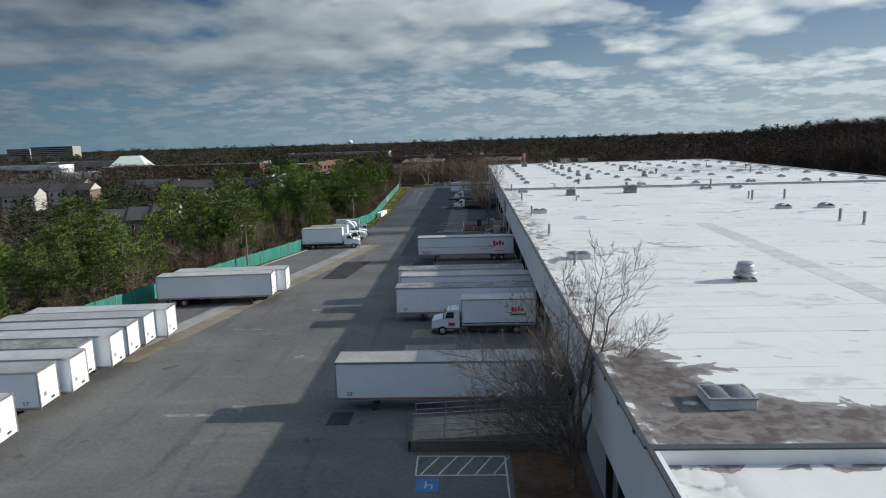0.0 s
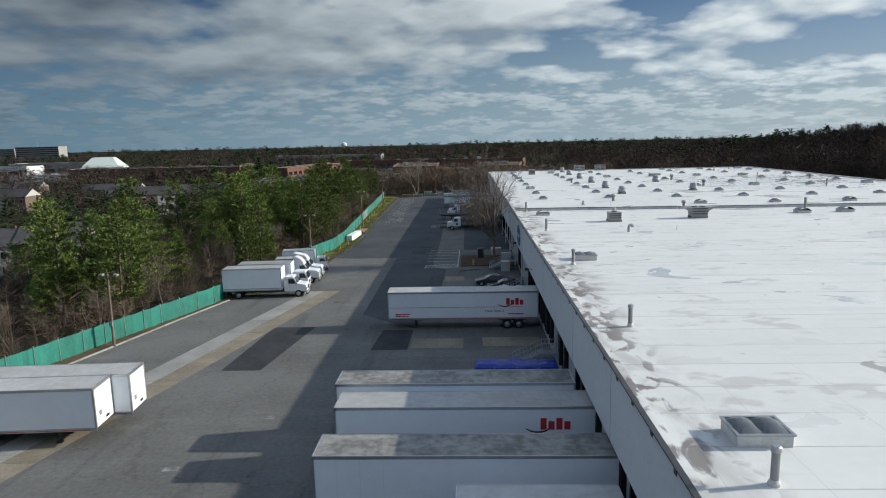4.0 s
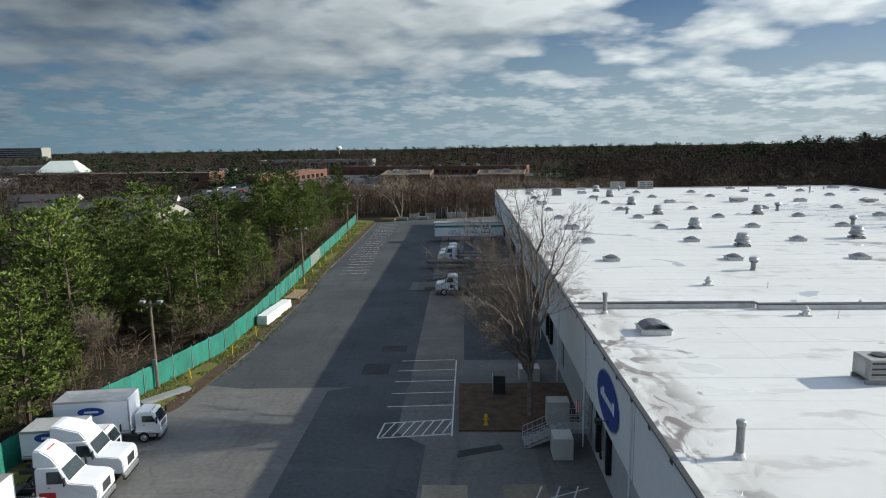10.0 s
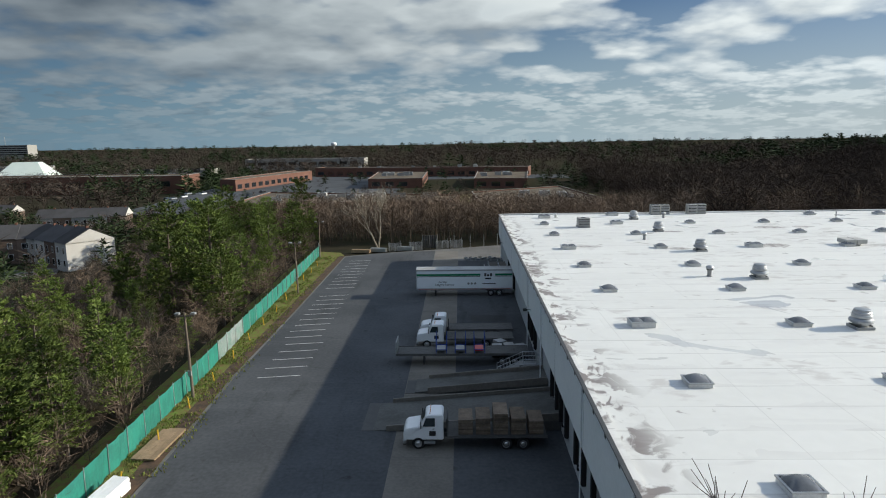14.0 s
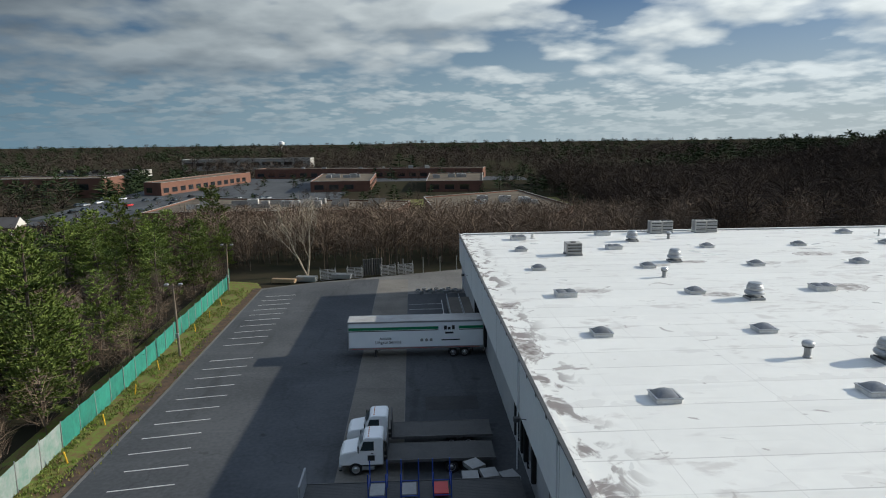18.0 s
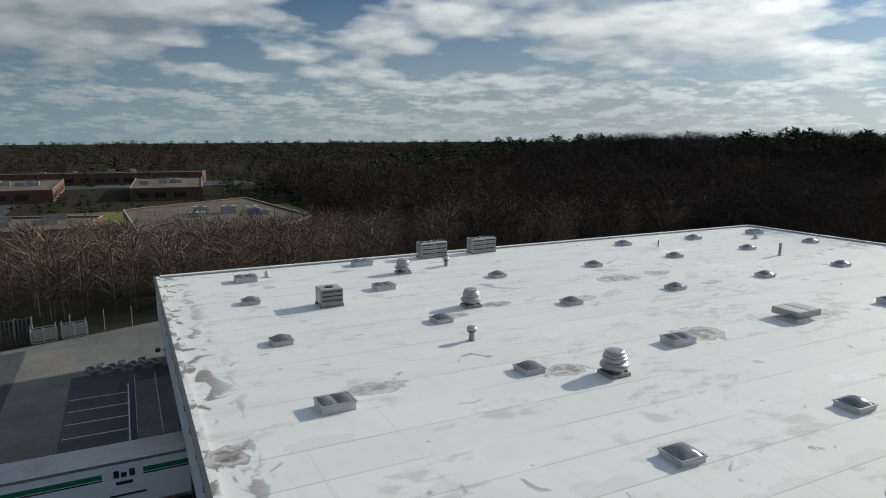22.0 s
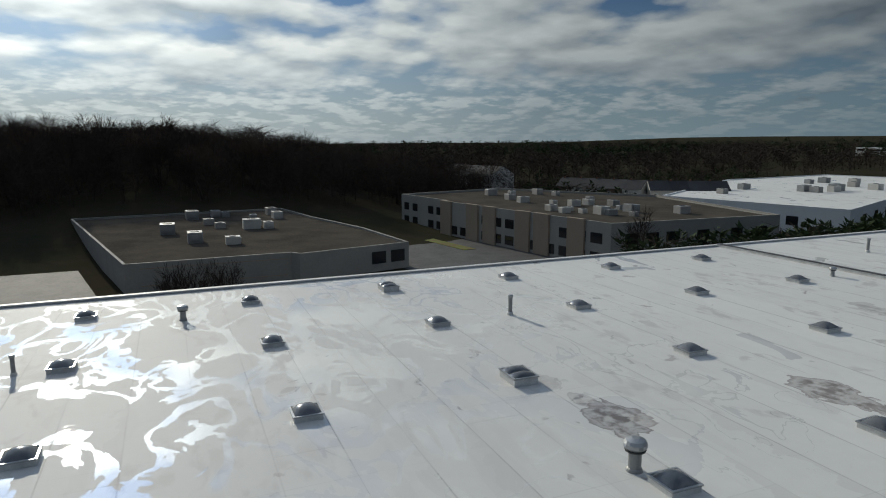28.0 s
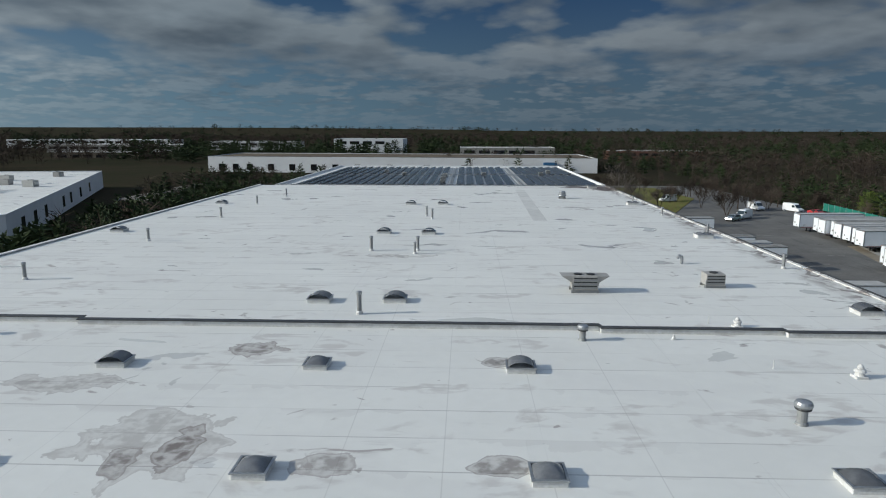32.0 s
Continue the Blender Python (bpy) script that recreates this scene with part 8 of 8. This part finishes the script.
nrng = random.Random(21)
EG = -1.2
tagged(slab("car_park_east", [(92, 140), (100, 126), (215, 148), (215, 172), (150, 170), (130, 166), (126, 240), (100, 240), (92, 215)], EG - 0.5, EG + 0.03, M_WET), "wet grey car park between the office blocks", "pavement", kind="structure")
tagged(slab("car_park_rear", [(112, 217), (133, 217), (203, 232), (205, 262), (112, 250)], EG - 0.5, EG + 0.035, M_WET), "wet grey car park behind the office block", "pavement", kind="structure")
tagged(slab("car_park_lawn", [(150, 146.5), (196, 155), (196, 158), (150, 149.5)], EG - 0.3, EG + 0.12, M_GRASS), "narrow lawn before the office block", "grass", kind="structure")
pts1 = [(134.5, 188), (132.6, 187), (137.2, 166.3), (159.3, 168.6), (184.5, 174.7), (207, 178.5), (203, 228.5), (133.8, 213.3)]
b1 = block("office_block", "pale single-storey office block with gravel roof", pts1, EG, 3.5, M_BEIGE, M_GRAVEL, 0.4, M_BEIGE)
facade(b1, 132.6, 187, 137.2, 166.3, EG, 3, [(a, a + 2.9, 0.2, 2.4) for a in (13.5, 17.4)], M_BEIGE)
facade(b1, 137.2, 166.3, 159.3, 168.6, EG, 3, [(a, a + 2.6, 0.0, 2.4) for a in (2, 6, 10, 14, 18)], M_BEIGE)
for z in (0.0, 2.7):
    part("band", boxes((133.3, 133.42, 189, 211, z, z + 0.1)), M_BEIGE_DARK, b1)
units(nrng, 142, 200, 182, 208, 3.1, 14, 2.2)
pts2 = [(119, 94.5), (165, 86), (205, 113), (197, 147), (175, 143), (172.6, 144.4), (121.3, 133.4)]
b2 = block("office_block", "two-storey tan and white office block with dark windows", pts2, EG, 7.0, M_BEIGE, M_GRAVEL, 0.5, M_BEIGE)
rows2 = []
for a in [2.5 + k * 4.1 for k in range(12)]:
    rows2 += [(a, a + 2.9, -0.6, 1.4)] + ([(a, a + 2.9, 3.0, 5.0)] if int(a / 12) % 2 else [])
facade(b2, 172.6, 144.4, 121.3, 133.4, EG, 7, [q for q in rows2 if q[1] < 51], M_BEIGE)
facade(b2, 197, 147, 175, 143, EG, 7, [(a, a + 2.6, lo, lo + 2.0) for a in (1.5, 6, 14, 18) for lo in (-0.6, 3.0)], M_BEIGE)
facade(b2, 121.3, 133.4, 119, 94.5, EG, 7, [(a, a + 2.8, lo, lo + 2.0) for a in (3, 7.5, 12, 19, 27, 33) for lo in (-0.6, 3.0)], M_BEIGE)
for f in (0.02, 0.22, 0.34, 0.55, 0.66, 0.84):
    x, y = 172.6 + (121.3 - 172.6) * f, 144.4 + (133.4 - 144.4) * f
    m = Matrix.Translation((x, y, 2.9)) @ Matrix.Rotation(radians(12), 4, "Z")
    bm = boxes((-2.2, 2.2, -0.3, 0.45, -4.1, 4.35), bevel=0.03)
    bmesh.ops.transform(bm, verts=bm.verts, matrix=m)
    part("pier", bm, M_BEIGE_DARK, b2, "tan stone pier")
units(nrng, 128, 190, 104, 130, 6.5, 22, 1.8)
pts3 = [(129, 60), (185.3, -76.4), (233.4, -68.6), (225.5, -1.5), (177.9, 72.8)]
b3 = block("white_warehouse", "long low white warehouse with white roof", pts3, EG - 1, 5.4, M_WALL, M_ROOF, 0.3, M_WALL, "warehouse")
units(nrng, 168, 200, -55, 50, 5.13, 14, 2.3)
facade(b3, 177.9, 72.8, 129, 60, EG, 7, [(a, a + 3.0, 0.5, 2.8) for a in (4, 10, 16, 27, 36)], M_WALL)
facade(b3, 129, 60, 185.3, -76.4, EG, 7, [(a, a + 3.4, 0.2, 3.4) for a in (12, 24, 36, 60, 72, 90, 110)], M_WALL)
# white warehouse to the south, with dock doors
b5 = block("white_warehouse", "long white concrete warehouse across the road", [(-33, -215), (178, -225), (178, -170), (-33, -157)], -1, 7.6, M_WALL, M_TANROOF, 0.4, M_DARK, "warehouse")
facade(b5, 178, -170, -33, -157, -1, 7, [(a, a + 3.4, 0.2, 3.6) for a in (6, 14, 22, 34, 46, 58, 70, 82, 100, 120, 140)], M_WALL)
part("sign_panel", boxes((-12, -5, -158.1, -157.6, 3.9, 5.4)), M_BLUE_PAINT, b5)
tagged(slab("yard_south", [(88.5, -97), (150, -97), (150, -20), (92, -5)], -0.7, -0.1, M_CONC_DARK), "bare storage yard beside the south wing", "pavement", kind="structure")
for i in range(9):
    lumber_stack("orange timber and steel stacked in a storage yard", 100 + nrng.uniform(0, 26), -40 + nrng.uniform(-14, 16), nrng.uniform(0, 90), 1.6, 7, 2, M_WOOD, 0.8)
# car park with small trees south-west of the yard
tagged(slab("verge_south", [(-14, -70), (-2, -70), (-2, 10), (-10, 22), (-22, 8), (-40, -30), (-38, -70)], -0.1, 0.1, M_GRASS), "brown grass bank with small trees beside the drive", "grass", kind="structure")
LOT_TREES = [bare_tree("bare_tree", 90 + i, 11, M_FARTREE, 3, 0.55, "dark leafless tree at the edge of a car park", st, 4, 0.024, 1.0, 0.28, 0.3, 0.03)[0] for i, st in enumerate((1, 3, 2))]
strees = []
for _ in range(44):
    strees.append((nrng.randrange(5), nrng.uniform(-70, -8), nrng.uniform(-75, 12), nrng.uniform(0.45, 0.7), nrng.uniform(0, 6.28)))
for _ in range(16):
    strees.append((nrng.randrange(5), nrng.uniform(92, 100), nrng.uniform(20, 175), nrng.uniform(0.4, 0.7), nrng.uniform(0, 6.28)))
for k, x, y, s, a in strees:
    copy_thing(LOT_TREES[k % 3] if y < 15 else BARES[k], Matrix.Translation((x, y, land(x, y))) @ Matrix.Rotation(a, 4, "Z") @ Matrix.Scale(s, 4))
for _ in range(26):
    x, y = nrng.uniform(91, 99), nrng.uniform(-20, 112)
    copy_thing(PINES[nrng.randrange(4)], Matrix.Translation((x, y, land(x, y))) @ Matrix.Rotation(nrng.uniform(0, 6), 4, "Z") @ Matrix.Scale(nrng.uniform(0.4, 0.62), 4))
for i, (x, y) in enumerate(((112, 134), (111, 205), (114, 200))):
    LOT_TREES[i].matrix_world = Matrix.Translation((x, y, EG)) @ Matrix.Scale((1.15, 0.8, 0.75)[i], 4)
for x, y, s in ((116, 207, 0.7), (110, 209, 0.6), (100, 196, 0.6), (98, 206, 0.65), (95, 214, 0.6), (104, 128, 0.7), (98, 222, 0.55), (101, 228, 0.6), (96, 236, 0.6), (104, 238, 0.65), (93, 229, 0.5), (110, 243, 0.8), (118, 246, 0.8), (100, 250, 0.9), (126, 250, 0.9), (94, 258, 1.0), (138, 256, 1.0), (104, 262, 1.1), (150, 258, 1.1), (116, 262, 1.2), (165, 262, 1.2), (180, 263, 1.3)):
    copy_thing(LOT_TREES[int(x * 7) % 3], Matrix.Translation((x, y, EG)) @ Matrix.Rotation(x, 4, "Z") @ Matrix.Scale(s, 4))


def joined_trees(name, protos, spots, label):
    """Copies of whole trees far off, joined into one stretch; spots: x, y, scale, turn."""
    parts = []
    for tree in protos:
        vs, fs = [], []
        for o in tree.children:
            base = len(vs)
            vs += [tuple(v.co) for v in o.data.vertices]
            fs += [tuple(base + i for i in p.vertices) for p in o.data.polygons]
        parts.append((np.array(vs), np.array(fs)))
    allv, allf, base = [], [], 0
    for k, (x, y, s, a) in enumerate(spots):
        pv, pf = parts[k % len(parts)]
        c, n = math.cos(a) * s, math.sin(a) * s
        allv.append(np.stack((pv[:, 0] * c - pv[:, 1] * n + x, pv[:, 0] * n + pv[:, 1] * c + y, pv[:, 2] * s + land(x, y) - 0.5), 1))
        allf.append(pf + base)
        base += len(pv)
    allv, allf = np.concatenate(allv), np.concatenate(allf)
    me = bpy.data.meshes.new(name)
    me.vertices.add(len(allv))
    me.vertices.foreach_set("co", allv.astype(np.float32).ravel())
    me.loops.add(len(allf) * 4)
    me.loops.foreach_set("vertex_index", allf.astype(np.int32).ravel())
    me.polygons.add(len(allf))
    me.polygons.foreach_set("loop_start", np.arange(0, len(allf) * 4, 4, dtype=np.int32))
    me.update(calc_edges=True)
    me.materials.append(M_FARTREE)
    return tagged(new(name, me), label, "woods", kind="stuff")


spots = []
while len(spots) < 130:
    x, y = nrng.uniform(120, 330), nrng.uniform(110, 420)
    if (y < 264 and x < 214) or (y < 236 and x < 218):
        continue
    spots.append((x, y, nrng.uniform(1.3, 1.8), nrng.uniform(0, 6.28)))
joined_trees("ridge_trees", LOT_TREES, spots, "tall leafless trees rising out of the bare woodland")


def town_house(at, w=6.2, d=10.5, h=6.2, gable=False, mat=None):
    t = thing("town_house", "narrow two-storey town house with dark shingle roof", "house", at, "town houses")
    part("wall", boxes((-w / 2, w / 2, -d / 2, d / 2, -1, h)), mat or M_SIDING, t)
    part("roof", extrude_profile([(-d / 2 - 0.3, h - 0.05), (d / 2 + 0.3, h - 0.05), (0, h + 2.9)], -w / 2 - (0.25 if gable else 0.0), w / 2 + (0.25 if gable else 0.0)), M_SHINGLE, t).rotation_euler = (0, 0, radians(90))
    if gable:
        g = part("gable", extrude_profile([(-d / 2, h - 0.04), (d / 2, h - 0.04), (0, h + 2.7)], -w / 2 - 0.26, w / 2 + 0.26), M_SIDING, t)
        g.rotation_euler = (0, 0, radians(90))
    for s in ((1,) if at.translation.x > 0 else (-1,)):
        for x in (-1.6, 1.6):
            for z in (0.9, 3.7):
                wn_ = part("window", boxes((x - 0.55, x + 0.55, s * d / 2 - 0.04, s * d / 2 + 0.04, z, z + 1.5)), M_WHITE, t)
                part("pane", boxes((x - 0.47, x + 0.47, s * (d / 2 + 0.045) - 0.01, s * (d / 2 + 0.045) + 0.01, z + 0.08, z + 1.42)), M_WINDOW, wn_)
    part("chimney", boxes((w * 0.3, w * 0.3 + 0.5, -0.3, 0.3, h + 1.5, h + 3.3)), M_BRICK, t)
    return t


def row_of_houses(x, y, deg, n, mats, w=6.2, z=None):
    for i in range(n):
        c, s = math.cos(radians(deg)), math.sin(radians(deg))
        px, py = x + c * w * i, y + s * w * i
        town_house(pose(px, py, (land(px, py) if z is None else z), 0, 0, deg), w, mat=mats[i % len(mats)], gable=i in (0, n - 1))


mix1 = [M_SIDING, M_SIDING_DARK, M_SIDING]
for k, (x, y, d, n) in enumerate(HOUSE_ROWS):
    row_of_houses(x, y, d, n, ([M_SIDING_DARK, M_SIDING_DARK, M_SIDING], [M_SIDING, M_SIDING, M_SIDING_DARK], mix1)[min(k, 2)])
row_of_houses(205, 60, 30, 5, mix1, z=-1)
row_of_houses(240, 95, 10, 5, mix1, z=3)
row_of_houses(190, 40, 60, 4, mix1, z=-1)
tagged(slab("street", [(-140, 262), (-100, 282), (-96, 274), (-138, 254)], -5.0, -4.3, M_ASPHALT), "asphalt parking court by the town houses", "road", kind="structure")
for x, y in ((-116, 269), (-121, 266.5), (-112, 271.5), (-126, 264)):
    v = car("vehicle parked in front of the town houses", Matrix.Translation((x, y, -4.3)) @ Matrix.Rotation(radians(115), 4, "Z"), M_TRUCK if x == -116 else M_CAR_SILVER, van=(x == -116), length=5.4 if x == -116 else 4.6)

# brick business park to the north
NG = -5.5
tagged(slab("business_park_lot", [(-150, 395), (75, 395), (70, 640), (-170, 660)], NG - 1.0, NG + 0.35, M_ASPHALT_NEW), "asphalt parking lots of the business park", "pavement", kind="structure")
tagged(slab("business_park_lawn", [(-85, 430), (60, 432), (60, 470), (-85, 468)], NG + 0.2, NG + 0.42, M_GRASS), "green lawn between the business park blocks", "grass", kind="structure")
for lab, pts, z, mat in (
    ("low red brick office block with gravel roof", [(-92, 372), (-12, 372), (-8, 398), (-92, 424)], 1.2, M_BRICK),
    ("low brick block with wide tan roof", [(0, 358), (36, 358), (45, 374), (38, 440), (-3, 414)], 1.0, M_BRICK),
    ("brick office block with pale roof", [(-62, 520), (-30, 520), (-31, 600), (-66, 600)], 0.6, M_BRICK),
    ("brick office block with tan roof", [(0, 512), (30, 508), (38, 585), (4, 590)], 0.6, M_BRICK),
    ("long red brick office block in sun", [(-150, 520), (-138, 512), (-116, 612), (-130, 622)], 1.6, M_BRICK),
    ("very long low brick block with dark band", [(-122, 650), (42, 622), (46, 640), (-118, 668)], 1.8, M_BRICK)):
    b = block("brick_office_block", lab, pts, NG - 1, z, mat, M_TANROOF, 0.5, M_BEIGE)
    for (x0, y0), (x1, y1) in zip(pts, pts[1:] + pts[:1]):
        ln = math.hypot(x1 - x0, y1 - y0)
        if (y1 - y0) * (0 - x0) - (x1 - x0) * (200 - y0) < 0:
            continue
        facade(b, x0, y0, x1, y1, NG, z, [(2 + k * 8, 7 + k * 8, NG + 1.6, NG + 4.2) for k in range(int((ln - 4) / 8))], mat)
    cxm, cym = sum(p[0] for p in pts) / len(pts), sum(p[1] for p in pts) / len(pts)
    sx, sy = (2, 4) if "in sun" in lab else (50, 1) if "very long" in lab else (12, 10)
    units(nrng, cxm - sx, cxm + sx, cym - sy, cym + sy, z - 0.5, 0 if sx == 2 else 7, 2.4)
for i in range(12):
    t = thing("rooftop_screen", "pale equipment screen wall on a brick block", "screen", pose(-80 + (i % 6) * 12 + nrng.uniform(-2, 2), 385 + (i // 6) * 12, 0.7, 0, 0, nrng.uniform(-10, 10)))
    part("screen", boxes((-3, 3, -0.1, 0.1, 0, 1.6)), M_BEIGE if i % 3 else M_HVAC_PALE, t)
    part("support", boxes((-3, -2.8, 0.1, 0.8, 0, 0.2), (2.8, 3, 0.1, 0.8, 0, 0.2)), M_STEEL_DULL, t)
for _ in range(36):
    x, y = nrng.uniform(-160, -70), nrng.uniform(430, 500)
    t = thing("parked_car", "distant car in the business park lot", "car", pose(x, y, NG + 0.35, 0, 0, 75), "distant parked cars")
    paint = nrng.choice((M_CAR_BLACK, M_CAR_SILVER, M_TRUCK, M_CAR_GREY, M_RED))
    part("body", boxes((-2.2, 2.2, -0.9, 0.9, 0.3, 0.95), bevel=0.12), paint, t)
    part("cabin", boxes((-1.5, 0.8, -0.8, 0.8, 0.95, 1.45), bevel=0.18), M_GLASS, t)
park = []
while len(park) < 300:
    x, y = nrng.uniform(-170, 90), nrng.uniform(392, 690)
    if any(ax < x < bx and ay < y < by for ax, ay, bx, by in ((-94, 370, -6, 426), (-4, 356, 48, 442), (-68, 514, -26, 604), (-3, 505, 40, 592), (-152, 510, -114, 624), (-124, 620, 48, 670))):
        continue
    if nrng.random() < 0.6 and -80 < x < 20 and 430 < y < 600:
        continue
    park.append((x, y, nrng.uniform(4, 9.5)))
wood("park_evergreens", park[:130], M_FARPINE, True, "small evergreens round the business park lots", 11)
wood("park_bare_trees", park[130:], M_FARTREE, False, "small leafless trees round the business park lots", 12, 70, 0.5, 5000.0)
# pyramid-roofed hall, brick mall, offices and water tower further off
M_COPPER = material("pale_green_roof", (0.6, 0.66, 0.6), 0.6, (0.5, 0.57, 0.52), 0.2, 0.5)
t = thing("hall", "hall with a pale green hipped roof", "building", pose(-345, 640, -8, 0, 0, 12))
bm = bmesh.new()
lo = [bm.verts.new(v) for v in ((-19, -18, 6), (19, -18, 6), (19, 18, 6), (-19, 18, 6))]
hi = [bm.verts.new(v) for v in ((-9, -4, 18), (9, -4, 18), (9, 4, 18), (-9, 4, 18))]
for i in range(4):
    bm.faces.new((lo[i], lo[(i + 1) % 4], hi[(i + 1) % 4], hi[i]))
bm.faces.new(hi)
part("roof", bm, M_COPPER, t)
part("wall", boxes((-18, 18, -17, 17, -4, 6)), M_WALL, t)
part("wing", boxes((-60, 60, -34, -24, -4, 5)), M_WALL, t)
for x0, y0, x1, y1, z, m in ((-330, 560, -190, 590, 2, M_BRICK), (-480, 700, -380, 730, 4, M_BEIGE), (-330, 760, -250, 790, -3, M_BEIGE), (-560, 640, -420, 665, 3, M_WALL), (-260, 900, -120, 930, 2, M_BEIGE)):
    b = block("low_commercial_block", "long low commercial block with flat roof", [(x0, y0), (x1, y0), (x1, y1), (x0, y1)], -14, z, m, M_TANROOF, 0.5, M_WALL)
    facade(b, x0, y0, x1, y0, -10, z, [(3 + k * 12, 12 + k * 12, -5, -1.5) for k in range(int((x1 - x0 - 6) / 12))], m)
for x, y, w, h, n in ((-1215, 1850, 125, 22, 5), (-1350, 1900, 70, 18, 4)):
    b = block("distant_office_tower", "distant pale office block with ribbon windows", [(x - w / 2, y), (x + w / 2, y), (x + w / 2, y + 40), (x - w / 2, y + 40)], -30, h, M_BEIGE, M_TANROOF, 1.0, M_WALL)
    facade(b, x - w / 2, y, x + w / 2, y, -30, h, [(2, w - 2, h - 4 - k * 5.5, h - 1.5 - k * 5.5) for k in range(n)], M_BEIGE)
    part("mast", rods([((x - 10, y + 20, h), (x - 10, y + 20, h + 22), 0.5)]), M_STEEL_DULL, b)
t = thing("water_tower", "distant pale water tower above the woods", "water tower", pose(-560, 3000, -30))
part("tank", lathe([(2, 24), (11, 28), (13, 34), (11, 40), (4, 43)], 16), M_WALL, t)
part("column", rods([((0, 0, 0), (0, 0, 26), 2.6)], 10), M_WALL, t)
for x0, y0, x1, y1, z, m in ((330, -520, 470, -480, 6, M_BEIGE), (230, -600, 330, -560, 8, M_WALL), (420, -700, 640, -660, 8, M_WALL), (90, -420, 150, -380, 14, M_WALL), (-30, -330, 40, -300, 9, M_BEIGE), (300, -380, 380, -350, 3, M_TANROOF), (-170, -420, -90, -390, 4, M_BRICK)):
    b = block("distant_warehouse", "distant pale industrial building with flat roof", [(x0, y0), (x1, y0), (x1, y1), (x0, y1)], -20, z, m, M_ROOF, 0.5, M_WALL)
    facade(b, x1, y1, x0, y1, -8, z, [(3 + k * 11, 11 + k * 11, z - 4.5, z - 2) for k in range(int((x1 - x0 - 6) / 11))], m)

# ---- roof membrane sheets ----
sheet_len, sheet_w = 29.3, 3.05
row = 0
y = BY0 + 0.02
while y < BY1 - 0.6:
    y1 = min(y + sheet_w, BY1 - 0.52)
    x = 0.5 - (row * 9.7) % sheet_len
    while x < BX - 0.6:
        xa, xb = max(x, 0.5), min(x + sheet_len, BX - 0.52)
        if xb - xa > 0.3:
            part("membrane_sheet", boxes((xa + 0.003, xb - 0.003, y + 0.003, y1 - 0.003, ROOF - 0.011, ROOF + 0.002 * (row % 2))), M_ROOF, roof)
        x += sheet_len
    y += sheet_w
    row += 1
